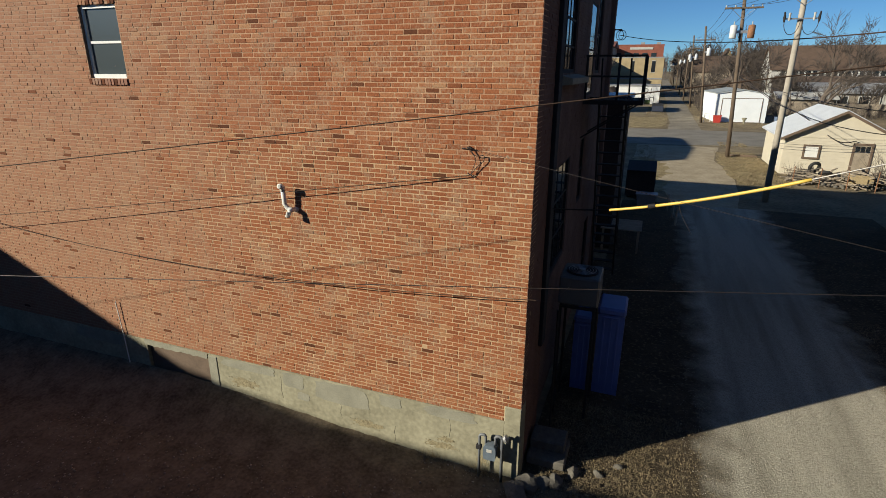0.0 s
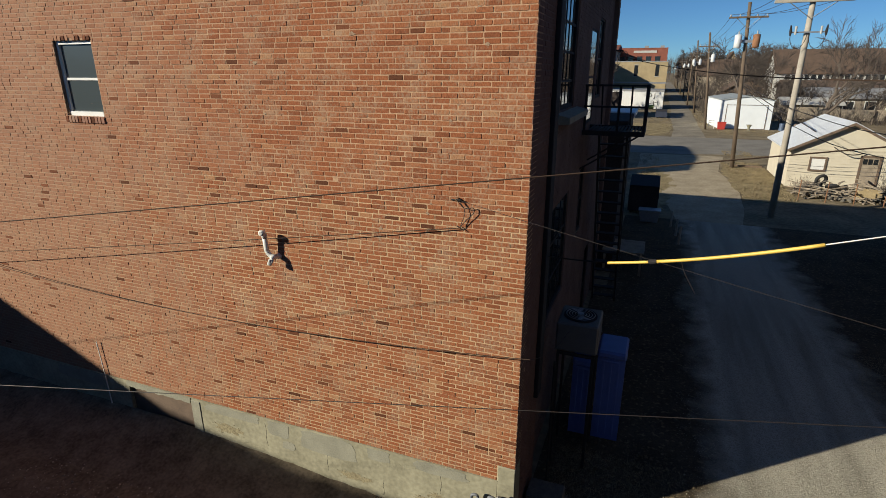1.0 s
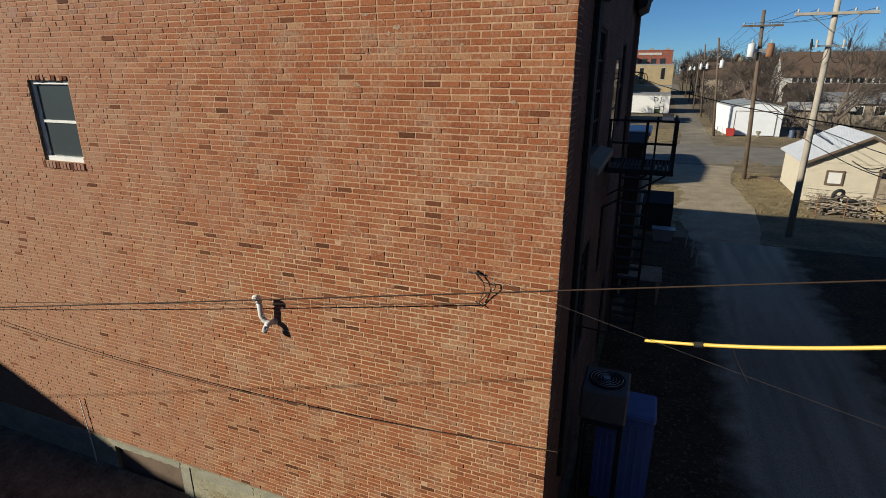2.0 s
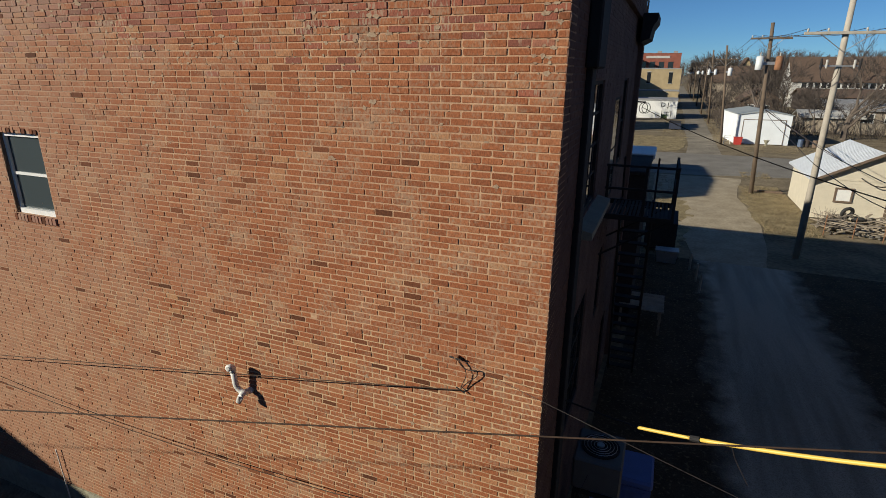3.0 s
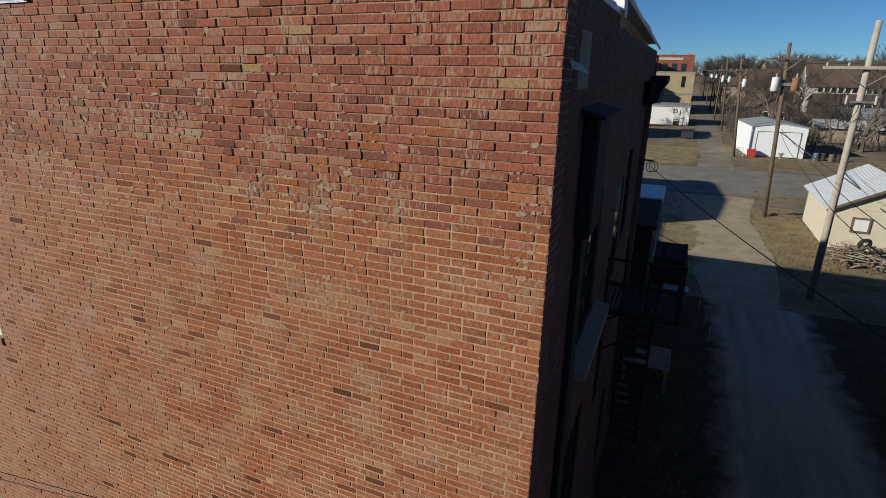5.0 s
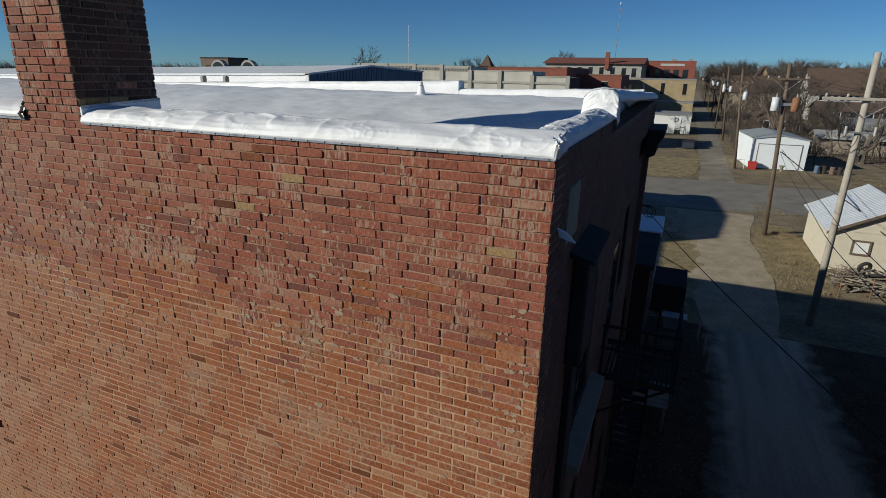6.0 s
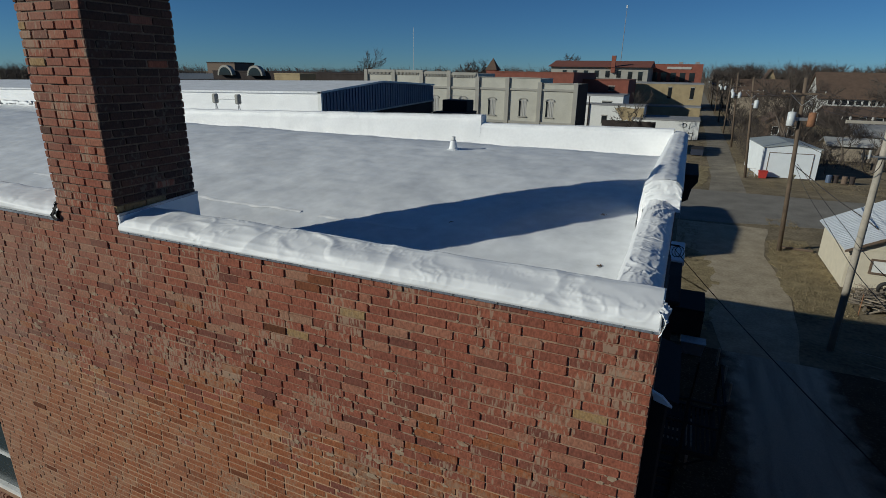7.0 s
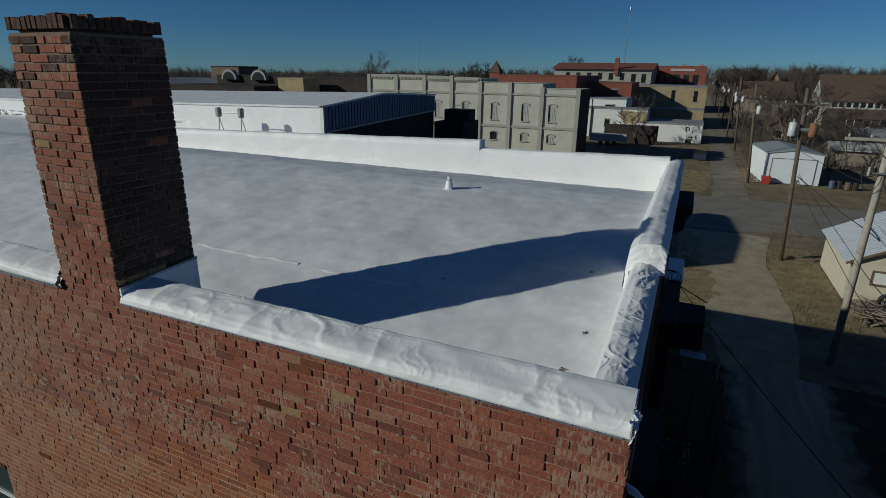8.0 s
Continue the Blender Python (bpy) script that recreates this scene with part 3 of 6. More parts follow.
# east wall on the alley: openings y0, z0, y1, z1
EAST_W = [(2.6, 6.42, 4.1, 8.3), (6.2, 5.9, 7.3, 7.95), (7.7, 6.4, 8.9, 8.3), (2.5, 2.6, 4.4, 4.75), (6.0, 3.3, 6.9, 4.9), (8.4, 0.0, 9.4, 2.2)]
IN = -0.12
em = Mesh()
wall_round(em, 1.45, 11.0, -0.3, 9.65, EAST_W, lambda m, a, b, c, d: m.box(-0.45, a, c, IN - 0.004, b, d))
em.box(-0.29, 0.34, -0.3, -0.002, 1.45, 10.43).box(-0.45, 11.0, -0.3, -0.002, NORTH, 10.05).box(-0.29, 1.45, 9.65, -0.02, 2.9, 10.43).box(-0.30, 2.9, 9.65, -0.02, 11.0, 10.3)
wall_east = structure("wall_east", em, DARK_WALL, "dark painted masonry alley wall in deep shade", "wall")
eb = Mesh()
lay(eb, 0.0, 1.45, 0.0, 10.43, lambda u, v, w: (w, u, v), depth=0.012, proud=0.002)
lay(eb, 1.45, 2.9, 10.22, 10.43, lambda u, v, w: (w - 0.018, u, v), depth=0.012, proud=0.002)
lay(eb, 1.45, 11.0, 9.66, 10.22, lambda u, v, w: (w - 0.018, u, v), depth=0.012, proud=0.002)
lay(eb, 11.0, NORTH, 0.0, 10.2, lambda u, v, w: (w, u, v), depth=0.012)
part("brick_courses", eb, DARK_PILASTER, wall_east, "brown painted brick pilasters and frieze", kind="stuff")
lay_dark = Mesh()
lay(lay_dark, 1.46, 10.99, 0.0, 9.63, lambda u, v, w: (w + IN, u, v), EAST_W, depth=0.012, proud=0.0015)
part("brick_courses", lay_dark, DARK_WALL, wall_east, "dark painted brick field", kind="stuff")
part("plaster_patch", B(-0.01, 0.5, 9.72, 0.014, 0.95, 10.14, 0.004), CEMENT, wall_east, "pale grey plaster patch")

for x0, x1, y0, y1, nm in ((WEST, -0.4, 11.1, NORTH, "wall_north"), (WEST - 0.3, WEST, 0.0, NORTH, "wall_west")):
    structure(nm, B(x0, y0, -0.3, x1, y1, 10.2), DARK_WALL, "plain dark masonry outer wall", "wall")


def sash_window(name, place, w, h, label, bars=1, frame_mat=WHITE, glass=PANE, mids=(0.5,), deep=1.0):
    """A sash window of that width and height. place(u, v, d): a point d metres inwards of the wall face."""
    win = tagged(new(name), label=label, category="window", kind="structure")

    def bar(nm, u0, v0, u1, v1, d0, d1, mat, parent=win, lab=""):
        m = Mesh()
        p = [place(u, v, d * deep) for u in (u0, u1) for v in (v0, v1) for d in (d0, d1)]
        m.add(p, [(0, 1, 3, 2), (4, 6, 7, 5), (0, 4, 5, 1), (2, 3, 7, 6), (0, 2, 6, 4), (1, 5, 7, 3)])
        return part(nm, m, mat, parent, lab)
    f = 0.055
    bar("jamb", 0, 0, f, h, 0.06, 0.16, frame_mat)
    bar("jamb", w - f, 0, w, h, 0.06, 0.16, frame_mat)
    bar("head", f, h - f, w - f, h, 0.06, 0.16, frame_mat)
    bar("window_sill", f, 0, w - f, f * 1.3, 0.04, 0.16, frame_mat)
    vs = [0, *mids, 1]
    for k in mids:
        bar("meeting_rail", f, h * k - 0.02, w - f, h * k + 0.02, 0.08, 0.13, frame_mat)
    for i in range(len(vs) - 1):
        for j in range(bars):
            a, b = f + (w - 2 * f) * j / bars, f + (w - 2 * f) * (j + 1) / bars
            bar("pane", a + (0.012 if j else 0), h * vs[i] + (f if i == 0 else 0.02), b - 0.012 * (j < bars - 1), h * vs[i + 1] - (f if i == len(vs) - 2 else 0.02), 0.105, 0.11, glass)
    for j in range(1, bars):
        u = f + (w - 2 * f) * j / bars
        bar("glazing_bar", u - 0.012, f, u + 0.012, h - f, 0.085, 0.125, frame_mat)
    return win


w1 = sash_window("window_1", lambda u, v, d: (WINDOW[0] + u, d, WINDOW[1] + v), WINDOW[2] - WINDOW[0], WINDOW[3] - WINDOW[1], "white sash window with dusty panes in brick wall", glass=DUSTY, deep=0.85)
jm = Mesh().box(WINDOW[0] - 0.001, 0.02, WINDOW[1], WINDOW[0] + 0.012, 0.2, WINDOW[3]).box(WINDOW[0], 0.22, WINDOW[1], WINDOW[2], 0.26, WINDOW[3])
part("reveal", jm, TRIM, w1, "dark wooden reveal")
sill = Mesh()
n = 12
for i in range(n):
    a = WINDOW[0] - 0.02 + i * 0.0785
    one_brick(sill, a, a + 0.066, WINDOW[1] - 0.11, WINDOW[1] - 0.008, south, 3 if i % 4 else 1, 0.03, 0.05)
part("brick_sill", sill, BRICKS["island"], w1, "rowlock brick sill")
head = Mesh()
for i in range(11):
    a = WINDOW[0] - 0.01 + i * 0.084
    if rnd.random() < 0.8:
        one_brick(head, a, a + 0.07, WINDOW[3] + 0.004, WINDOW[3] + 0.066 + 0.02 * rnd.random(), south, 1 if rnd.random() < 0.4 else 0, 0.012, 0.05)
part("brick_head", head, BRICKS["island"], w1, "ragged brick lintel course")
for k, (h, bars, mids) in enumerate(zip(EAST_W, (4, 1, 2, 3, 2, 2), ((0.25, 0.5, 0.75), (0.5,), (0.5,), (0.33, 0.66), (0.5,), (0.4,)))):
    sash_window("window_%d" % (k + 2), lambda u, v, d, h=h: (IN - d, h[0] + u, h[1] + v), h[2] - h[0], h[3] - h[1], "tall dark framed alley window", bars, BLACK_IRON, PANE, mids, 0.15 if k == 1 else 0.5)

# deep stone ledge under the big alley window
ledge = thing("window_ledge", "pale grey stone ledge under barred alley window", "window ledge")
part("slab", Mesh().prism([(IN - 0.02, 6.40), (0.10, 6.34), (0.10, 6.24), (IN - 0.02, 6.22)], "y", 2.3, 4.6), CEMENT, ledge)

# black box with a narrow black strip below it, and cornice piece on the alley wall
box = thing("wall_box", "black metal box with hood fixed on alley wall", "wall box")
part("body", B(0.0, 1.0, 8.45, 0.14, 1.6, 9.5, 0.02), BLACK_IRON, box)
part("duct", B(0.0, 1.12, 1.9, 0.07, 1.42, 8.45, 0.01), BLACK_IRON, box, "narrow black strip run down the wall")
part("hood", Mesh().prism([(0.0, 9.58), (0.2, 9.52), (0.2, 9.49), (0.0, 9.53)], "y", 0.8, 1.75), BLACK_IRON, box)
corn = thing("cornice_end", "black sheet metal cornice end on wall", "cornice")
part("moulding", Mesh().prism([(0.0, 9.75), (0.34, 9.75), (0.34, 9.6), (0.24, 9.45), (0.2, 9.2), (0.0, 9.1)], "y", 9.6, 11.3), BLACK_IRON, corn)

# ---- roof ----


def roof_z(x, y):
    up = 9.72 + (0.80 * math.sin(max(0.0, (y - 0.3) / 5.9) * math.pi / 2) if y < 6.2 else 0.80 - 0.85 * ((y - 6.2) / 4.9) ** 1.25)
    return up + 0.020 * noise.noise((x * 0.8, y * 0.8, 0.0)) + 0.016 * noise.noise((x * 1.5 + y * 1.1, (y - x) * 1.9, 4.0)) + 0.017 * abs(noise.noise((x * 2.4 - y * 1.2, y * 3.0, 9.0))) + 0.006 * noise.noise((x * 4.5 + y * 2.0, y * 5.0, 2.0))


structure("roof", Mesh().grid(240, 140, lambda i, j: (WEST + 0.1 + (19.6 * i / 240), 0.3 + 10.85 * j / 140, roof_z(WEST + 19.7 * i / 240, 0.3 + 10.85 * j / 140))), SHEET,
          "pale grey membrane flat roof with faint ripples", "roof", True)
structure("roof_deck", B(WEST, 0.34, 9.3, -0.45, 11.1, 9.55), DARK_WALL, "plain roof deck under the membrane", "roof deck")


def crease(u, v, seed, f, calm=0.45):
    """Narrow raised folds that run together, as pulled sheeting has."""
    u, v = u + 0.12 * noise.noise((u * 3, v * 5, seed + 7)), v + 0.06 * noise.noise((u * 4, v * 4, seed + 9))
    total, gain = 0.0, 0.6
    for k in range(4):
        a = noise.noise((u * f + v * 1.5, v * f * 1.5 - u * 0.6, seed + 13.0 * k))
        there = min(1.0, max(0.0, calm + 2.0 * noise.noise((u * f * 0.35, v * f * 0.5, seed + 3.0 * k))))
        total += gain * there * max(0.0, 1 - abs(a) * (4 + k))
        f, gain = f * 1.9, gain * 0.62
    return total


def sweep(outline, a, b, steps, place, rough=0.014, seed=0.0, folds=4.0, lift=None, fine=4, calm=0.45, pull=None):
    """White sheeting drawn over a kerb: an outline swept from a to b with creases."""
    m = Mesh()
    pts = []
    for (p, q), (r, s) in zip(outline, outline[1:]):
        pts += [(p + (r - p) * k / fine, q + (s - q) * k / fine) for k in range(fine)]
    pts.append(outline[-1])
    run = [0.0]
    for (p, q), (r, s) in zip(pts, pts[1:]):
        run.append(run[-1] + math.hypot(r - p, s - q))

    def at(i, j):
        u = a + (b - a) * i / steps
        p, q = pts[j]
        edge = min(1.0, run[j] / 0.08)
        w = (noise.noise((u * 1.7, run[j] * 4, seed)) * rough * 0.5 + noise.noise((u * 3.1 + run[j] * 4, run[j] * 3, seed + 5)) * rough * 0.3 + crease(u, run[j], seed, folds, calm) * rough * 0.6 + (pull(u, run[j]) * rough * 0.3 if pull else 0.0)) * edge
        up = lift(u) if lift else 0.0
        return place(u, p, q + w + up, w)
    m.grid(steps, len(pts) - 1, at)
    return m


south_kerb = [(-0.016, 10.418), (-0.024, 10.44), (-0.014, 10.472), (0.03, 10.508), (0.10, 10.529), (0.19, 10.546), (0.28, 10.562), (0.335, 10.563), (0.36, 10.51), (0.385, 10.38), (0.43, 10.10), (0.47, 9.70)]
FANS = [(-1.72, 0.10), (-3.95, 0.0), (-0.55, 0.25), (-2.9, 0.3), (-6.4, 0.1), (-8.3, 0.2)]


def fan(u, v):
    """Pulled folds that spread from points where the sheeting is gathered."""
    total = 0.0
    for x, y in FANS:
        p = (u - x) / (0.10 + 0.8 * abs(v - y))
        total += math.exp(-p * p * 0.7) * (0.6 - 1.6 * abs(math.sin(p * 2.9 + 3 * x))) * min(1.0, 0.3 + 3 * abs(v - y))
    return total
kerb = structure("parapet_south", sweep(south_kerb, -4.37, -0.012, 620, lambda u, p, q, w: (u if p < 0.36 else min(u, -0.03), p - w, q), 0.026, 1.0, 2.4, fine=6, calm=0.15, pull=fan), MEMBRANE, "creased white membrane over brick parapet", "parapet", True)
structure("parapet_south_west", sweep(south_kerb, WEST, -5.2, 500, lambda u, p, q, w: (u, p - w, q + 0.02), 0.026, 5.0, 3.0, pull=fan), MEMBRANE, "creased white membrane over brick parapet", "parapet", True)
part("folded_end", Mesh().prism([(p + 0.004, q - 0.006) for p, q in south_kerb[:9]] + [(0.34, 10.36), (0.08, 10.40)], "x", -0.016, -0.004), MEMBRANE, kerb)
part("torn_flap", sweep([(-0.012, 10.40), (0.008, 10.44), (0.012, 10.48), (-0.006, 10.52), (-0.03, 10.535)], -0.04, 0.10, 40, lambda u, p, q, w: (p + w, u, q - 0.02 * math.sin(u * 45) * (q > 10.43)), 0.045, 77.0, 11.0, fine=6), MEMBRANE, kerb, "torn bunched end of membrane", True)
part("gathered_end", sweep([(-0.03, 10.42), (-0.05, 10.47), (-0.03, 10.54), (0.04, 10.575), (0.12, 10.57)], -5.235, -5.185, 30, lambda u, p, q, w: (u, p - w, q), 0.07, 31.0, 13.0, fine=6), TAR, bpy.data.objects["parapet_south_west"], "blackened crumpled end of membrane", True)
strip = structure("trim_south", Mesh().box(-4.36, -0.02, 10.412, -0.01, -0.004, 10.434).box(WEST, -0.02, 10.412, -5.2, -0.004, 10.434), ALU, "grey metal termination bar with screws", "edge strip")
for i in range(29):
    part("screw", Mesh().tube([(-4.25 + i * 0.15, -0.02, 10.424), (-4.25 + i * 0.15, -0.026, 10.424)], 0.007, 8), GALV, strip)
east_low = [(-0.028, 10.425), (-0.022, 10.445), (-0.036, 10.485), (-0.08, 10.522), (-0.15, 10.545), (-0.22, 10.55), (-0.285, 10.53), (-0.32, 10.46), (-0.345, 10.2), (-0.41, 9.75)]
east_high = [(0.012, 10.63), (0.026, 10.65), (0.028, 10.665), (0.012, 10.70), (-0.05, 10.755), (-0.17, 10.77), (-0.28, 10.75), (-0.35, 10.68), (-0.38, 10.4), (-0.43, 9.75)]
structure("parapet_east_low", sweep(east_low, 0.3, 2.98, 420, lambda u, p, q, w: (p + w * 0.6, u, q), 0.040, 12.0, 3.4, fine=8, calm=0.4), MEMBRANE, "badly creased white membrane over low alley parapet", "parapet", True)
structure("parapet_east_high", sweep(east_high, 2.9, 11.42, 420, lambda u, p, q, w: (p + w * 0.6, u, q), 0.026, 21.0, 2.6, lambda u: -0.29 * (u - 2.9) / 8.5), MEMBRANE,
          "white membrane over stepped alley parapet", "parapet", True)


def step_top(p):
    """Height of the higher alley parapet across its width."""
    pts = east_high[2:]
    for (a, b), (c, d) in zip(pts, pts[1:]):
        if c <= p <= a:
            return b + (d - b) * (p - a) / (c - a)
    return pts[-2][1]


def step_at(i, j):
    u, p = i / 60, 0.03 - 0.40 * j / 40
    w = 0.012 * noise.noise((u * 5, p * 9, 2.0)) + 0.012 * crease(u * 0.9, p, 30.0, 4.0)
    foot = 10.46 if p > -0.33 else 9.8
    if u < 0.8:
        return (p, 2.885 - 0.07 * (1 - u / 0.8) ** 2 - w, foot + (step_top(p) - 0.04 - foot) * u / 0.8)
    k = (u - 0.8) / 0.2
    return (p, 2.885 + 0.2 * k * k - w * (1 - k), step_top(p) - 0.04 * (1 - k) ** 2 + 0.012)


structure("parapet_step", Mesh().grid(60, 40, step_at), MEMBRANE, "white membrane over parapet step", "parapet", True)
for x0, x1, top, nm in ((-5.15, -0.3, 10.45, "parapet_north_low"), (WEST, -5.15, 10.66, "parapet_north_high")):
    o = [(11.02, 9.66), (11.05, 9.9), (11.07, top - 0.08), (11.12, top - 0.02), (11.25, top), (11.4, top - 0.03), (11.47, top - 0.1), (11.48, 10.0)]
    structure(nm, sweep(o, x0, x1, int((x1 - x0) * 16), lambda u, p, q, w: (u, p - w, q + (0.021 * (u + 5.15) if u > -5.15 else 0.026 * (u + 5.15)) * min(1.0, max(0.0, (q - 9.75) / 0.7))), 0.024, top, 3.0, fine=6), MEMBRANE, "white membrane over rear parapet", "parapet", True)
part("parapet_end", B(-5.17, 11.06, 10.3, -5.13, 11.47, 10.652, 0.012), MEMBRANE, bpy.data.objects["parapet_north_high"])

for x0, x1, y in ((-5.95, -4.2, 2.17), (-9.5, -6.2, 2.2), (-3.9, -2.6, 2.14), (-6.8, -2.2, 7.4)):
    part("membrane_lap", Mesh().grid(40, 2, lambda i, j: (x0 + (x1 - x0) * i / 40, y + 0.03 * j + 0.012 * math.sin(i * 0.7), roof_z(x0 + (x1 - x0) * i / 40, y + 0.03 * j) + (0.003, 0.012, 0.004)[j])), MEMBRANE, bpy.data.objects["roof"], "raised lap of membrane", True)
vent = thing("roof_vent", "small white conical vent boot on roof", "vent pipe", at=(-3.59, 5.5, roof_z(-3.59, 5.5)))
vent.scale = (0.85, 0.85, 0.85)
part("boot", Mesh().tube([(0, 0, -0.02), (0, 0, 0.0), (0, 0, 0.02), (0, 0, 0.17)], [0.13, 0.12, 0.085, 0.055], 16), MEMBRANE, vent)
part("pipe", Mesh().tube([(0, 0, 0.15), (0, 0, 0.25)], 0.04, 12), PVC, vent)
part("clamp", Mesh().tube([(0, 0, 0.165), (0, 0, 0.185)], 0.05, 12), GALV, vent)

# ---- chimney ----
CX0, CX1, CY1, CTOP = -5.185, -4.388, 0.835, 12.71
chimney = thing("chimney", "tall square red brick chimney with ragged rowlock cap", "chimney", at=(CX0, 0, H))
cm = Mesh().box(0.006, 0.006, 0.0, CX1 - CX0 - 0.006, CY1 - 0.006, CTOP - H - 0.02)
part("core", cm, CHIMNEY_MORTAR, chimney, "sooted dark mortar")
cw, ch = CX1 - CX0, CTOP - H
chim_singles = []


def soot_shade_slot(u, v, side):
    """Slot by place: sooted towards the flue, the east side darkened as painted shade."""
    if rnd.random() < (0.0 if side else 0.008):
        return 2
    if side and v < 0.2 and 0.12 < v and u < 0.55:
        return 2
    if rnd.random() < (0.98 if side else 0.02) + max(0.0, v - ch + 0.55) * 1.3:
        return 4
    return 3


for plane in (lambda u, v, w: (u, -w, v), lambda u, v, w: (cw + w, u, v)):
    got = lay(Mesh(), 0.0, cw if not chim_singles else CY1, 0.0, ch, plane, (), lambda u, v: soot_shade_slot(u, v, len(chim_singles)), keep=lambda u, v: True, loose=lambda u, v: 0.2)
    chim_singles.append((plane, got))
back = Mesh()
lay(back, 0.0, CY1, 0.0, ch, lambda u, v, w: (-w, u, v), (), lambda u, v: 3)
lay(back, 0.0, cw, 0.0, ch, lambda u, v, w: (u, CY1 + w, v), (), lambda u, v: 3)
part("brick_courses", back, BRICKS["island"], chimney, "weathered red brick courses", kind="stuff")
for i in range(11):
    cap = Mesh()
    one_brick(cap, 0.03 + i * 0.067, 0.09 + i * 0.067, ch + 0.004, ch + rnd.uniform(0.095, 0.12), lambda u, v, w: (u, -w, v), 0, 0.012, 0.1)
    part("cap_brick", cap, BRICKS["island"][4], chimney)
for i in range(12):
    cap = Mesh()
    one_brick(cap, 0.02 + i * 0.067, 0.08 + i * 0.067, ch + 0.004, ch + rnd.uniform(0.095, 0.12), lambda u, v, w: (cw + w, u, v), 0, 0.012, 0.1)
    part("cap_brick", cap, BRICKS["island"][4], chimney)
part("cap", B(0.06, 0.06, ch - 0.05, cw - 0.06, CY1 - 0.06, ch + 0.085), CHIMNEY_MORTAR, chimney, "sooted cement cap filling")
fl = thing("chimney_flashing", "pale blue grey membrane flashing round chimney base", "flashing")
part("sheet", Mesh().prism([(0.0, 10.56), (0.84, 10.60), (0.84, 9.7), (0.42, 9.7), (0.3, 10.4), (0.0, 10.4)], "x", CX1 + 0.008, CX1 + 0.03), MEMBRANE, fl)
part("termination_bar", Mesh().prism([(0.0, 10.55), (0.84, 10.59), (0.84, 10.615), (0.0, 10.575)], "x", CX1 + 0.028, CX1 + 0.036), ALU, fl)

for x, y, n, r in ((-0.67, 1.35, 12, 0.025), (-0.59, 1.92, 8, 0.03), (-0.75, 3.1, 5, 0.03), (-2.3, 2.4, 4, 0.02)):
    bits = Mesh()
    for k in range(n):
        bx, by = rnd.gauss(0, r * 0.5), rnd.gauss(0, r)
        a, l = rnd.uniform(0, 6.28), rnd.uniform(0.005, 0.012)
        m = Matrix.Translation((bx, by, 0.006 + rnd.random() * 0.012)) @ Matrix.Rotation(a, 4, "Z")
        bits.box(-l, -l * 0.4, -0.004, l, l * 0.4, 0.004, turn=m)
    ob = part("leaf_debris", bits, TRIM)
    ob.matrix_basis = pose(x, y, roof_z(x, y))
    tagged(ob, label="dark leaf debris lying on pale roof membrane", category="debris", group="roof debris")

# ---- ground sheets ----
def wavy(pts, step=1.5, amp=0.22):
    """Closes the outline with an uneven worn edge."""
    out = []
    for (x0, y0), (x1, y1) in zip(pts, pts[1:] + pts[:1]):
        n = max(1, int(math.hypot(x1 - x0, y1 - y0) / step))
        for k in range(n):
            x, y = x0 + (x1 - x0) * k / n, y0 + (y1 - y0) * k / n
            f = 0.45 / max(step, 0.25)
            out.append((x + amp * noise.noise((x * f, y * f, 3.0)), y + amp * noise.noise((x * f, y * f, 8.0))))
    return out


sheet("alley", [(1.0, -30), (11.35, -30), (11.35, 22), (0.4, 22), (0.4, 11.6), (0.02, 11.6), (0.02, 0.2), (1.0, 0.2)], -0.012, ALLEY, "rutted pale gravel alley between strips of leaf litter", "alley")
sheet("track", wavy([(3.1, 19.5), (5.5, 19.5), (6.3, 26), (6.6, 30), (6.1, 38), (7.0, 46), (0.4, 46), (0.3, 27.5), (2.4, 25)]), -0.016, DIRT, "tan dirt track with wheel ruts", "track")
sheet("lawn_track", wavy([(0.6, 22.5), (2.2, 24.5), (2.5, 29), (2.9, 33), (2.1, 37), (0.5, 38)], 0.3, 0.7), -0.011, LAWN, "worn tan grass beside the dirt track", "verge")
sheet("street", wavy([(-120, 45.5), (-30, 46), (4, 46.5), (14, 49), (120, 53), (120, 66), (14, 61), (-120, 58)], 2.5, 0.5), -0.008, ASPHALT, "worn grey asphalt cross street", "street")
sheet("lane", wavy([(3.2, 58), (6.6, 58.5), (7.0, 110), (7.2, 420), (3.4, 420), (3.6, 110)], 3.0, 0.3), -0.016, LANE, "pale concrete lane behind the shops", "lane")
sheet("yard", [(-60, -40), (1.0, -40), (0.9, 0.2), (-60, 0.2)], -0.014, YARD, "bare brown dirt yard", "yard")
sheet("lawn", wavy([(6.7, 28), (9.5, 28), (9.4, 43.5), (7.2, 43.0), (6.2, 38)], 0.3, 0.4), -0.006, LAWN, "dormant tan grass verge", "verge")
sheet("lawn_far", wavy([(-30, 62), (1.4, 62.2), (2.5, 63.4), (3.0, 66), (3.2, 78), (-30, 78)], 0.45, 0.8), -0.006, LAWN, "dormant tan grass lot", "verge")

def bank_at(i, j):
    """Soil heaped against the footing, falling away from it and towards the corner."""
    x, f = -24 + 23.75 * i / 190, j / 14
    top = -0.085 + 0.076 * min(6.8, max(0.0, -0.3 - x)) + 0.03 * noise.noise((x * 1.6, 2.0, 0.0))
    y = -0.02 - 1.5 * f
    return (x, y, top * (1 - f) ** 1.6 - 0.03 * f + 0.025 * noise.noise((x * 4.0, y * 4.0, 5.0)) * (1 - f) - 0.004)


structure("yard_bank", Mesh().grid(190, 14, bank_at), YARD, "brown soil heaped along the footing", "yard", True)

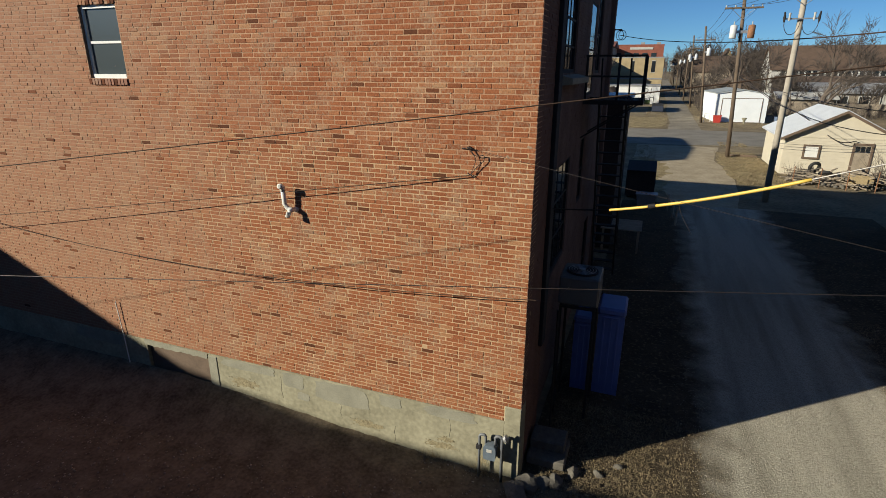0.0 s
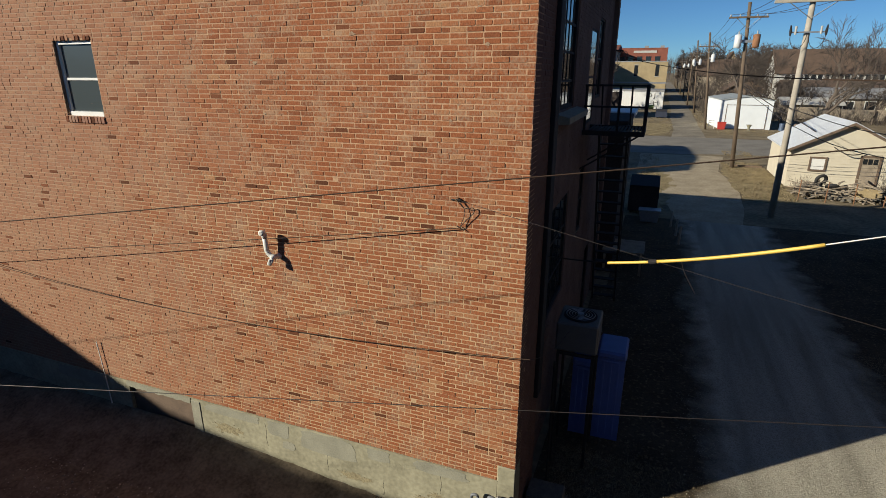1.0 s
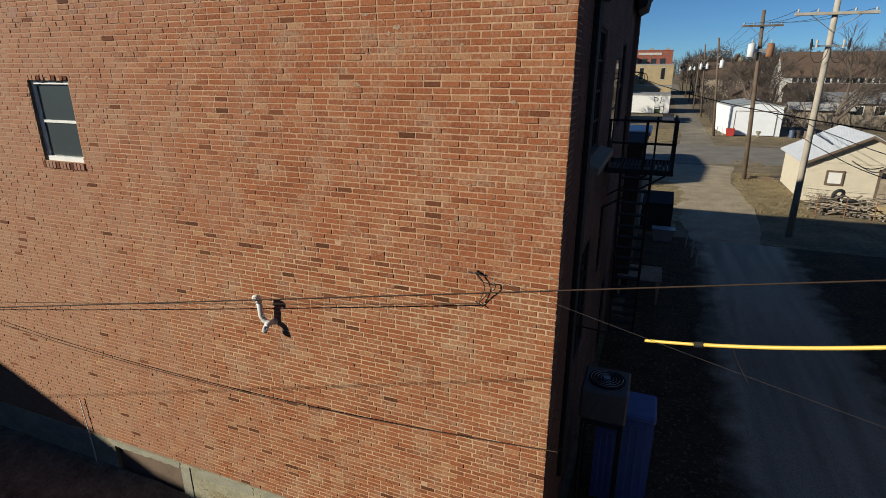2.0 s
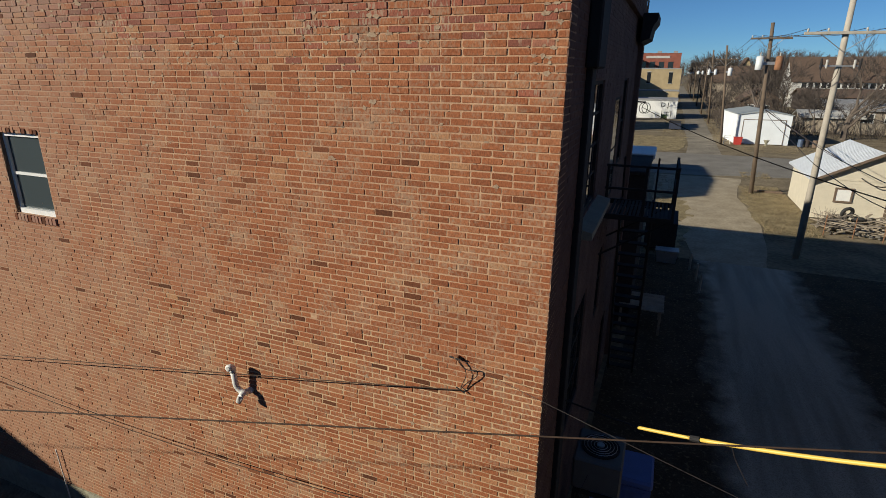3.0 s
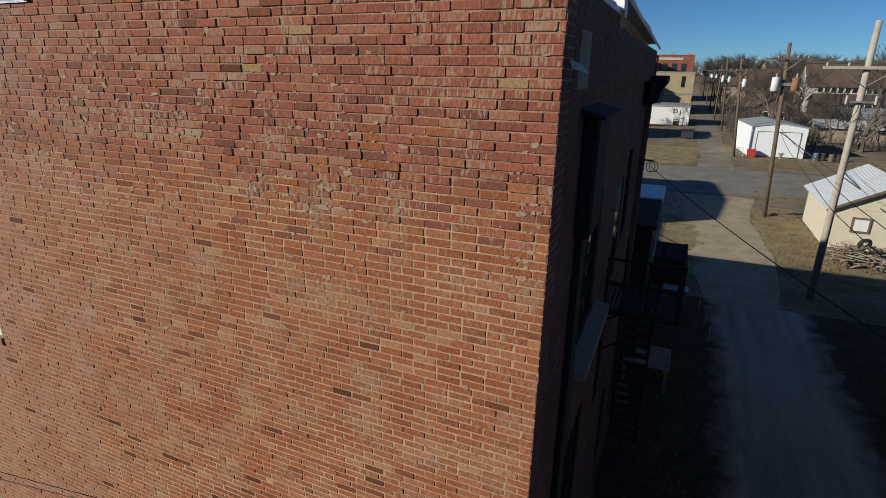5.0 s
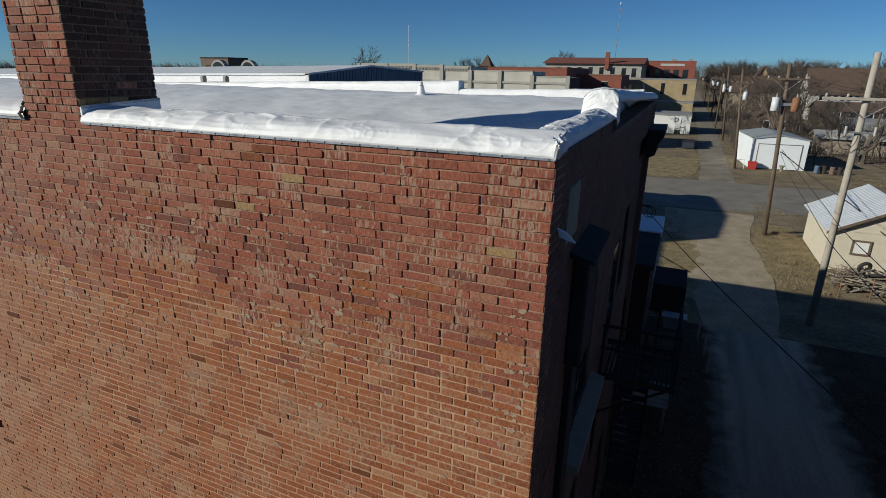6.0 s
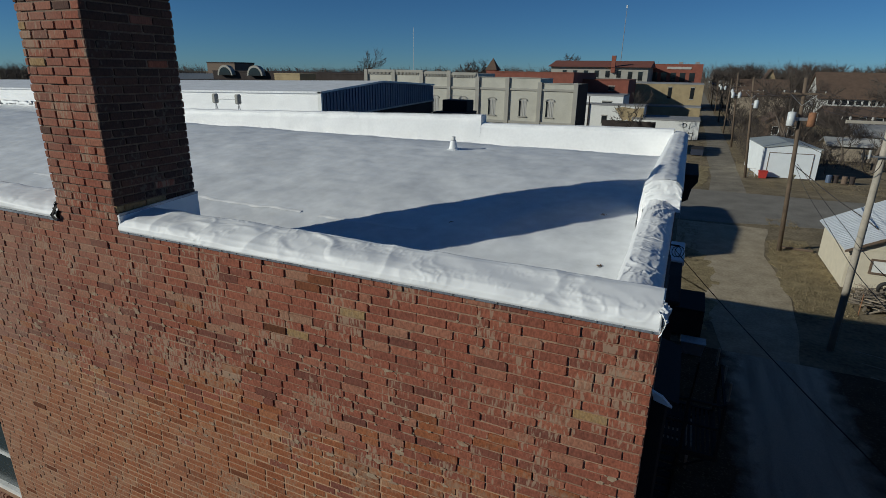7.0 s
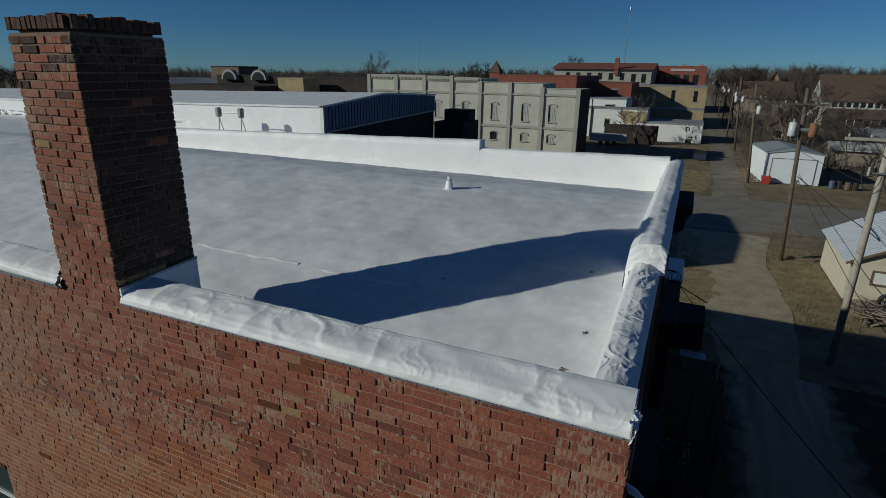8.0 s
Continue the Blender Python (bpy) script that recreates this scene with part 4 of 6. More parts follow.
# neighbour whose roofline shades the yard
nb = thing("neighbour_building", "plain masonry neighbour building south of the yard", "building")
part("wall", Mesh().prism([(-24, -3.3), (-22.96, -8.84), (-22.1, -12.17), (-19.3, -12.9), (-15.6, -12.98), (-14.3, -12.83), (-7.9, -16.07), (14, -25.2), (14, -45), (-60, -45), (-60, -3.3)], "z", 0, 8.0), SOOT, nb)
# Added unseen block: cuts skylight in the alley; dark walls bounce little sun.
ne = thing("east_neighbour", "plain unseen dark block added east of the alley", "building")
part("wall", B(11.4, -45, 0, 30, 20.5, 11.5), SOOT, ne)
part("roof", B(11.3, -45.1, 11.5, 30.1, 20.6, 11.7), GREY_SHINGLE, ne)


# ---- utility poles ----
def crossarm_pole(name, label, x, y, top, lean=0.0, arms=(), cans=(), dark=0.0, mat=CREOSOTE, lean_y=0.0, r=0.15):
    p = thing(name, label, "utility pole", "poles along the alley", at=(x, y, 0))
    at = lambda z: (lean * z / top, lean_y * z / top, z)
    if dark:
        part("base", Mesh().tube([(0, 0, -0.3), at(dark)], [r * 1.12, r * 1.08], 14), TAR, p, "tarred black foot", True)
    part("shaft", Mesh().tube([at(dark) if dark else (0, 0, -0.3), at(top * 0.5), at(top)], [r * 1.08, r * 0.92, r * 0.75], 14), mat, p, smooth=True)
    for z, w, dy in arms:
        cx, cy, _ = at(z)
        arm = part("crossarm", B(cx - w / 2, cy - 0.22 - 0.05, z - 0.06, cx + w / 2, cy - 0.12, z + 0.06, 0.01), mat, p, "weathered wooden crossarm")
        for k in (-0.46, -0.22, 0.22, 0.46):
            part("insulator", Mesh().tube([(cx + k * w, cy - 0.18, z + 0.06), (cx + k * w, cy - 0.18, z + 0.12), (cx + k * w, cy - 0.18, z + 0.2)], [0.02, 0.05, 0.035], 10), WALLGREY, arm)
        part("brace", Mesh().tube([(cx - w * 0.3, cy - 0.2, z - 0.05), (cx, cy - 0.17, z - 0.75), (cx + w * 0.3, cy - 0.2, z - 0.05)], 0.02, 5), GALV, arm)
    for z, dx, m in cans:
        cx, cy, _ = at(z)
        can = part("transformer", Mesh().tube([(cx + dx, cy - 0.3, z - 0.45), (cx + dx, cy - 0.3, z - 0.4), (cx + dx, cy - 0.3, z + 0.42), (cx + dx, cy - 0.3, z + 0.47)], [0.2, 0.235, 0.235, 0.1], 16), m, p, "transformer can", True)
        part("bushing", Mesh().tube([(cx + dx, cy - 0.3, z + 0.45), (cx + dx, cy - 0.3, z + 0.7)], [0.05, 0.03], 8), WALLGREY, can)
        part("bracket", B(min(cx, cx + dx), cy - 0.2, z - 0.1, max(cx, cx + dx), cy - 0.12, z + 0.1), GALV, can)
    return p


GREYCAN = material("pale_grey_enamel", (0.62, 0.64, 0.64), 0.4, 0.1, 6.0, 40.0, 0.05)
crossarm_pole("utility_pole", "brown wooden utility pole with two transformers, one rusty", 7.15, 39.9, 11.7, -0.6, [(10.7, 2.5, 0)], [(9.1, -0.55, GREYCAN), (9.1, 0.62, RUST)])
crossarm_pole("utility_pole", "pale grey weathered wooden pole with one crossarm", 7.34, 24.2, 11.85, 0.0, [(10.07, 3.1, 0)], (), 0.0, POLE)
switch = thing("line_switch", "paired cutout switches with looped jumper wires", "line switch", at=(7.33, 24.0, 8.75))
part("bracket", B(-0.75, -0.05, -0.03, 0.75, 0.02, 0.03), GALV, switch)
for k in (-1, 1):
    part("cutout", Mesh().tube([(0.7 * k, -0.1, -0.15), (0.7 * k, -0.08, 0.05), (0.72 * k, -0.08, 0.3)], [0.04, 0.06, 0.03], 8), BLACK_IRON, switch)
    part("cutout", Mesh().tube([(0.5 * k, -0.1, -0.1), (0.5 * k, -0.08, 0.25)], [0.04, 0.05], 8), WALLGREY, switch)
    part("jumper", Mesh().tube([(0.7 * k + (-0.33 * k) * (1 - math.cos(a * math.pi / 10)), -0.1, -0.1 - 0.6 * math.sin(a * math.pi / 10)) for a in range(11)], 0.016, 5), CABLE, switch)
for k, y in enumerate((71.4, 103, 128, 160, 195, 230, 268, 305)):
    crossarm_pole("utility_pole", "brown wooden alley pole with crossarm and cans", 7.25 + 0.15 * math.sin(k * 2.1), y, (11.6, 12.2)[k] if k < 2 else 10.8 + 0.6 * math.sin(k * 1.3), (-1.05, -0.95)[k] if k < 2 else -0.3 + 0.2 * math.sin(k), [(10.0, 2.3, 0)], [(8.6, 0.5, GREYCAN), (8.6, -0.5, GREYCAN)] if k % 2 else [(8.6, 0.45, GREYCAN)])


# ---- cream shed ----
def gable(m, x0, y0, x1, y1, eave, ridge, along="y", mat=0):
    """A house body with gable ends, ridge along the axis."""
    if along == "y":
        m.prism([(x0, 0), (x1, 0), (x1, eave), ((x0 + x1) / 2, ridge), (x0, eave)], "y", y0, y1, mat)
    else:
        m.prism([(y0, 0), (y1, 0), (y1, eave), ((y0 + y1) / 2, ridge), (y0, eave)], "x", x0, x1, mat)
    return m


def gable_roof(x0, y0, x1, y1, eave, ridge, along="y", over=0.3, thick=0.08):
    m = Mesh()
    a0, a1, b0, b1 = (x0, x1, y0, y1) if along == "y" else (y0, y1, x0, x1)
    mid = (a0 + a1) / 2
    k = (ridge - eave) / (mid - a0)
    m.prism([(a0 - over, eave - k * over), (mid, ridge), (a1 + over, eave - k * over), (a1 + over, eave - k * over + thick), (mid, ridge + thick * 1.2), (a0 - over, eave - k * over + thick)],
            along, b0 - over, b1 + over)
    return m


shed = thing("shed", "cream clapboard shed with pale metal gable roof", "shed")
SX0, SX1, SY0, SY1, SE, SR = 9.55, 15.6, 33.6, 40.2, 2.45, 4.05
part("wall", gable(Mesh(), SX0, SY0, SX1, SY1, SE, SR - 0.02), CREAM, shed)
for k in range(15):
    z = 0.12 + k * 0.16
    part("clapboard", Mesh().prism([(SY0 - 0.004, z), (SY0 - 0.014, z), (SY0 - 0.005, z + 0.15)], "x", SX0 + 0.02, SX1 - 0.02), CREAM, shed)
roof = part("roof", gable_roof(SX0, SY0, SX1, SY1, SE, SR), TIN, shed, "pale ribbed metal roof")
for side in (-1, 1):
    for k in range(23):
        y = SY0 - 0.28 + k * 0.325
        mx, ex = (SX0 + SX1) / 2, (SX0 - 0.3 if side < 0 else SX1 + 0.3)
        ez = SE - (SR - SE) / (mx - SX0) * 0.3
        part("seam", Mesh().tube([(mx, y, SR + 0.1), (ex, y, ez + 0.085)], 0.014, 4), TIN, roof)
for side in (-1, 1):
    mx, ex = (SX0 + SX1) / 2, (SX0 - 0.3 if side < 0 else SX1 + 0.3)
    ez = SE - (SR - SE) / (mx - SX0) * 0.3
    part("barge_board", Mesh().add([(mx, SY0 - 0.33, SR + 0.06), (ex, SY0 - 0.33, ez + 0.06), (ex, SY0 - 0.33, ez - 0.1), (mx, SY0 - 0.33, SR - 0.1),
                                    (mx, SY0 - 0.3, SR + 0.06), (ex, SY0 - 0.3, ez + 0.06), (ex, SY0 - 0.3, ez - 0.1), (mx, SY0 - 0.3, SR - 0.1)],
                                   [(0, 1, 2, 3), (7, 6, 5, 4), (0, 4, 5, 1), (1, 5, 6, 2), (2, 6, 7, 3), (3, 7, 4, 0)]), TRIM, shed, "brown barge board")
def framed(parent, name, x0, z0, x1, z1, y, mat, fill, w=0.1, label=""):
    """A framed opening in a wall that faces south, standing proud of it."""
    f = part(name, Mesh().box(x0, y - 0.05, z0, x0 + w, y, z1).box(x1 - w, y - 0.05, z0, x1, y, z1).box(x0 + w, y - 0.05, z1 - w, x1 - w, y, z1).box(x0 + w, y - 0.06, z0, x1 - w, y, z0 + w), mat, parent, label)
    part("pane", B(x0 + w, y - 0.03, z0 + w, x1 - w, y - 0.015, z1 - w), fill, f)
    return f
framed(shed, "window", 10.65, 1.05, 11.6, 1.95, SY0 - 0.03, TRIM, WHITE, 0.11, "brown framed window boarded white")
door = framed(shed, "door", 13.3, 0.0, 14.4, 2.15, SY0 - 0.03, TRIM, SCRAP, 0.12, "weathered wooden door")
for k in range(3):
    part("pane", B(13.46 + 0.27 * k, SY0 - 0.075, 1.62, 13.68 + 0.27 * k, SY0 - 0.06, 1.95), PANE, door)
part("gable_band", B(SX0 + 0.05, SY0 - 0.035, SE - 0.05, SX1 - 0.05, SY0 - 0.015, SE + 0.03), CREAM, shed, "cream trim board under the gable")

# ---- white garage ----
gar = thing("garage", "white metal garage with grey roof and roller door", "garage", at=(8.9, 72.6, 0))
gar.matrix_basis = pose(8.9, 72.6, 0, 0, 0, 6.0)
part("wall", gable(Mesh(), 0, 0, 5.9, 9.6, 3.6, 4.05), GARAGE_WHITE, gar)
part("roof", gable_roof(0, 0, 5.9, 9.6, 3.6, 4.05, "y", 0.15), material("dull_grey_metal_roof", (0.34, 0.37, 0.37), 0.6, 0.2, 0.8, 20.0, 0.1), gar)
framed(gar, "garage_door", 0.55, 0.0, 5.3, 3.05, -0.005, TRIM, GARAGE_WHITE, 0.07, "white roller door in dark frame")
part("corner_trim", B(-0.03, -0.05, 0, 0.14, 0, 3.55), NAVY, gar)

# ---- building beyond the gap on the alley ----
low = thing("low_building", "low dark building with flat pale roof", "building")
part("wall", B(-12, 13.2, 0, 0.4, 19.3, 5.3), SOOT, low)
# Near roof painted dark as shade; only the rear shows the pale membrane.
part("roof", B(-12, 13.1, 5.3, 0.5, 16.9, 5.45, 0.03), SOOT, low, "near roof given a dark colour for its shade")
part("roof_patch", B(-12, 16.93, 5.3, 0.55, 19.4, 5.5, 0.03), MEMBRANE, low, "pale membrane on the rear roof")

# ---- things on the south wall ----
def arc(points, n=5):
    """Rounds the corners of a line of points."""
    pts = [Vector(p) for p in points]
    out = [pts[0]]
    for a, b, c in zip(pts, pts[1:], pts[2:]):
        r = min((a - b).length, (c - b).length) * 0.45
        p, q = b + (a - b).normalized() * r, b + (c - b).normalized() * r
        out += [(1 - t) ** 2 * p + 2 * t * (1 - t) * b + t * t * q for t in [k / n for k in range(n + 1)]]
    return out + [pts[-1]]


pipe = thing("vent_pipe", "white plastic gooseneck vent pipe on brick wall", "vent pipe", at=(-4.06, 0, 4.1))
pipe.matrix_basis = Matrix.Translation((-4.02, 0, 4.2)) @ Matrix.Scale(0.78, 4)
part("pipe", Mesh().tube(arc([(0.06, 0.05, 0.06), (0.06, -0.15, 0.1), (-0.02, -0.16, 0.12), (-0.09, -0.17, 0.2), (-0.09, -0.2, 0.55)]), 0.05, 14), PVC, pipe, smooth=True)
part("outlet", Mesh().tube(arc([(0.07, -0.12, 0.1), (0.04, -0.2, 0.09), (0.0, -0.25, -0.05)]), 0.05, 14), PVC, pipe, smooth=True)
part("elbow", Mesh().tube(arc([(-0.09, -0.2, 0.5), (-0.09, -0.2, 0.6), (-0.09, -0.3, 0.62)]), 0.058, 14), PVC, pipe, "open elbow", True)
part("mouth", Mesh().tube([(-0.09, -0.302, 0.62), (-0.09, -0.305, 0.62)], 0.036, 14), WALLGREY, pipe)
part("collar", Mesh().tube([(0.07, -0.05, 0.08), (0.07, -0.0, 0.07)], 0.06, 14), PVC, pipe)

PIPE_GREY = material("grey_painted_pipe", (0.15, 0.16, 0.17), 0.55, 0.3, 8.0, 60.0, 0.1)
meter = thing("gas_meter", "grey gas meter on two pipes beside the footing", "gas meter", at=(-0.44, -0.17, 0))
body = part("body", Mesh().prism([(-0.09, 0.42), (0.09, 0.42), (0.105, 0.47), (0.105, 0.64), (0.07, 0.7), (-0.07, 0.7), (-0.105, 0.64), (-0.105, 0.47)], "y", -0.08, 0.06), material("grey_blue_enamel", (0.13, 0.165, 0.20), 0.5, 0.25, 8.0, 60.0, 0.1), meter)
part("dial", B(-0.045, -0.088, 0.57, 0.045, -0.08, 0.63, 0.003), WALLGREY, body, "pale dial window")
part("riser", Mesh().tube(arc([(-0.19, 0, -0.1), (-0.19, 0, 0.82), (-0.09, 0, 0.84), (-0.08, 0, 0.68)]), 0.023, 10), PIPE_GREY, meter, smooth=True)
part("outlet", Mesh().tube(arc([(0.19, 0, -0.1), (0.19, 0, 0.86), (0.08, 0, 0.86), (0.08, 0, 0.68)]), 0.027, 10), PIPE_GREY, meter, smooth=True)
part("regulator", Mesh().tube([(0.22, -0.02, 0.85), (0.27, -0.02, 0.87), (0.29, -0.02, 0.88)], [0.05, 0.07, 0.03], 12), GALV, meter)
part("valve", B(-0.24, -0.05, 0.55, -0.15, 0.03, 0.63, 0.01), BLACK_IRON, meter)

rod = thing("ground_rod", "thin pale conduit standing against brick wall", "conduit")
part("rod", Mesh().tube([(-8.70, -0.05, 1.84), (-8.66, -0.05, 1.2), (-8.62, -0.05, -0.1)], 0.011, 6), PVC, rod)

bracket = thing("cable_anchor", "dark iron cable anchor with looped drip wire", "cable anchor", at=(-0.95, 0, 5.44))
part("eye_bolt", Mesh().tube([(-0.1, -0.01, -0.02), (0, -0.06, 0.0), (0.05, -0.06, 0.0)], 0.009, 6), BLACK_IRON, bracket)
part("clevis", B(-0.03, -0.06, -0.018, 0.015, 0.0, 0.018, 0.005), RUST, bracket)
part("drip_loop", Mesh().tube(arc([(0.0, -0.06, 0.0), (0.1, -0.06, -0.12), (0.24, -0.05, -0.09), (0.24, -0.05, -0.17), (0.12, -0.05, -0.28), (0.04, -0.05, -0.39)], 6), 0.006, 5), CABLE, bracket)
part("drip_loop", Mesh().tube(arc([(0.02, -0.06, 0.0), (0.13, -0.05, -0.15), (0.05, -0.05, -0.36)], 6), 0.005, 5), CABLE, bracket)
part("end_clamp", Mesh().tube([(0.0, -0.05, -0.36), (0.1, -0.04, -0.42)], 0.008, 5), BLACK_IRON, bracket)


# ---- overhead cables ----
def cable(name, label, a, b, sag=0.0, r=0.008, mat=CLOTHED, steps=24, group="overhead cables"):
    a, b = Vector(a), Vector(b)
    m = Mesh().tube([a.lerp(b, k / steps) - Vector((0, 0, 4 * sag * (k / steps) * (1 - k / steps))) for k in range(steps + 1)], r, 5)
    ob = part(name, m, mat)
    return tagged(ob, label=label, category="cable", group=group)


cable("overhead_cable", "dark twisted service cable crossing before the brick wall", (-24.0, -5.69, 3.14), (16.0, 0.47, 8.24), 0.1, 0.0065)
cable("service_cable", "rust brown service cable tied to the wall anchor", (-24.0, -0.95, 2.0), (-0.92, -0.05, 5.05), 0.12, 0.0065)
cable("overhead_cable", "dark slack cable hanging close along the wall", (-14.0, -0.2, 3.55), (0.15, -0.12, 3.31), 0.42, 0.0065)
cable("overhead_cable", "thin dark wire run round the corner to the condenser", (0.15, -0.12, 3.31), (0.42, 1.75, 2.9), 0.12, 0.003, CABLE)
cable("overhead_cable", "thin dark wire crossing the yard", (-20.0, -9.25, 4.7), (14.0, -0.1, 5.3), 0.1, 0.003, CABLE)
cable("drop_wire", "thin wire from the anchor out over the alley", (-0.95, -0.06, 5.44), (11.4, -2.6, 4.0), 0.12, 0.0025, CABLE)
cable("overhead_cable", "black cable swagged from the far wall corner over the alley", (0.15, 11.4, 7.5), (8.5, -9.6, 7.9), 0.75, 0.009)
for k in range(3):
    cable("overhead_cable", "bare wire over the shaded alley", (9.5, 14 - 0.8 * k, 4.3), (5.5, 15.2 - 0.8 * k, 4.0), 0.1, 0.006, BARE)
coil = thing("cable_coil", "black cable coil hung at wall corner", "cable coil", at=(0.17, 11.36, 7.57))
for k in range(2):
    part("loop", Mesh().tube([(0.07 * k + 0.11 * math.cos(a * 0.4), 0.02 * k, -0.08 + 0.14 * math.sin(a * 0.4)) for a in range(17)], 0.01, 5), CABLE, coil)
part("hook", Mesh().tube([(-0.2, 0, 0.08), (0.05, 0, 0.08)], 0.02, 6), BLACK_IRON, coil)

guard = thing("cable_guard", "bright yellow plastic guard sleeved on a service cable", "cable guard")
ya, yb = Vector((0.98, 0.82, 4.51)), Vector((3.24, 0.04, 5.27))
ypt = lambda t: ya.lerp(yb, t) - Vector((0, 0, 0.20 * t * (1 - t)))
part("sleeve", Mesh().tube([ypt(k / 16 * 0.24) for k in range(17)], 0.02, 10), YELLOW, guard, smooth=True)
part("sleeve", Mesh().tube([ypt(0.27 + k / 16 * 0.73) for k in range(17)], 0.022, 10), YELLOW, guard, smooth=True)
part("clamp", Mesh().tube([ypt(0.235), ypt(0.275)], 0.034, 8), BLACK_IRON, guard, "taped black splice")
part("wire", Mesh().tube([Vector((-0.02, 1.35, 4.32)), ya.lerp(Vector((-0.02, 1.35, 4.32)), 0.5) - Vector((0, 0, 0.01)), ya], 0.011, 6), CABLE, guard)
part("wire", Mesh().tube([yb, yb + (ypt(1) - ypt(0.9)) * 8, yb + Vector((9, -3.4, 4.2))], 0.009, 6), BARE, guard)
part("tail", Mesh().tube(arc([ypt(0.4), ypt(0.4) + Vector((0.05, 0, -0.15)), ypt(0.45) + Vector((0.1, 0.0, -0.45))]), 0.004, 5), CABLE, guard)
flash = thing("loose_flashing", "torn white flashing scrap at the wall corner", "flashing")
part("scrap", Mesh().prism([(0.0, 9.93), (0.07, 9.9), (0.13, 9.84), (0.02, 9.87)], "y", 0.2, 0.23), MEMBRANE, flash)

# ---- things in the alley ----
frame_stand = thing("unit_stand", "black steel post stand by the alley wall", "stand")
for x in (0.22, 0.82):
    for y in (2.05, 2.85):
        part("post", B(x - 0.025, y - 0.025, 0, x + 0.025, y + 0.025, 2.3, 0.004), BLACK_IRON, frame_stand)
part("rail", Mesh().box(0.2, 2.02, 2.3, 0.85, 2.07, 2.35).box(0.2, 2.83, 2.3, 0.85, 2.88, 2.35).box(0.2, 2.07, 2.3, 0.25, 2.83, 2.35).box(0.8, 2.07, 2.3, 0.85, 2.83, 2.35), BLACK_IRON, frame_stand)
ac = thing("condenser_unit", "grey air conditioner condenser with top fan grille", "air conditioner", at=(0.52, 2.45, 2.35))
part("casing", B(-0.36, -0.4, 0, 0.36, 0.4, 0.55, 0.03), material("dull_dark_enamel", (0.13, 0.125, 0.115), 0.6, 0.15, 5.0, 50.0, 0.1), ac)
part("fan_ring", Mesh().tube([(0, 0, 0.55), (0, 0, 0.575)], 0.29, 24), BLACK_IRON, ac)
for k in range(5):
    part("grille_ring", Mesh().tube([((0.05 + 0.05 * k) * math.cos(a * math.pi / 8), (0.05 + 0.05 * k) * math.sin(a * math.pi / 8), 0.585) for a in range(17)], 0.006, 4), GALV, ac)
part("hub", Mesh().tube([(0, 0, 0.57), (0, 0, 0.6)], 0.06, 12), GALV, ac)


def blue_cabinet(x0, y0, x1, y1, h, label):
    t = thing("storage_bin", label, "storage bin", "blue bins by the wall", at=((x0 + x1) / 2, (y0 + y1) / 2, 0))
    w, d = (x1 - x0) / 2, (y1 - y0) / 2
    part("body", Mesh().prism([(-w * 0.93, -d * 0.93), (w * 0.93, -d * 0.93), (w * 0.93, d * 0.93), (-w * 0.93, d * 0.93)], "z", 0, h - 0.18), BLUE_BIN, t)
    part("lid", B(-w, -d, h - 0.18, w, d, h - 0.02, 0.04), BLUE_BIN, t, "slightly paler lid")
    for k in (-0.5, 0.0, 0.5):
        part("rib", B(w * k - 0.02, -d * 0.93 - 0.012, 0.1, w * k + 0.02, -d * 0.92, h - 0.25, 0.004), BLUE_BIN, t)
    part("handle", Mesh().tube([(-w * 0.6, -d - 0.04, h - 0.2), (w * 0.6, -d - 0.04, h - 0.2)], 0.014, 6), BLUE_BIN, t)
    return t


blue_cabinet(0.83, 3.05, 1.38, 3.85, 1.98, "tall blue plastic bin with pale lid")
blue_cabinet(0.38, 3.05, 0.8, 3.7, 1.72, "narrow blue plastic bin beside a taller one")
for x, y, h, w in ((0.78, 2.75, 1.75, 0.02), (0.30, 1.2, 2.6, 0.02)):
    t = thing("conduit_post", "thin black pipe standing by alley wall", "pipe", at=(x, y, 0))
    part("pipe", Mesh().tube([(0, 0, -0.1), (0, 0, h)], w, 8), BLACK_IRON, t)
step = thing("stone_step", "worn concrete step slab by alley wall", "step", at=(0.35, 0.75, 0))
part("tread", B(-0.3, -0.35, 0, 0.35, 0.35, 0.16, 0.02), DIRTY_ROCK, step)
part("riser_block", B(-0.3, -0.1, 0.16, 0.3, 0.35, 0.34, 0.02), DIRTY_ROCK, step)

# fire escape
fe = thing("fire_escape", "black iron fire escape balcony with steep stair", "fire escape")
PX1, PY0, PY1, PZ = 1.18, 5.55, 7.0, 5.84
part("platform_frame", Mesh().box(-0.1, PY0, PZ - 0.1, PX1, PY0 + 0.05, PZ).box(-0.1, PY1 - 0.05, PZ - 0.1, PX1, PY1, PZ).box(PX1 - 0.05, PY0 + 0.05, PZ - 0.1, PX1, PY1 - 0.05, PZ), BLACK_IRON, fe)
for k in range(16):
    part("slat", B(0.0 + k * 0.073, PY0 + 0.05, PZ - 0.04, 0.045 + k * 0.073, PY1 - 0.05, PZ - 0.012), BLACK_IRON, fe)
for x, y in ((PX1 - 0.03, PY0 + 0.03), (PX1 - 0.03, PY1 - 0.03), (-0.06, PY0 + 0.03), (0.62, PY0 + 0.03)):
    part("post", B(x - 0.025, y - 0.025, PZ, x + 0.025, y + 0.025, PZ + 0.95), BLACK_IRON, fe)
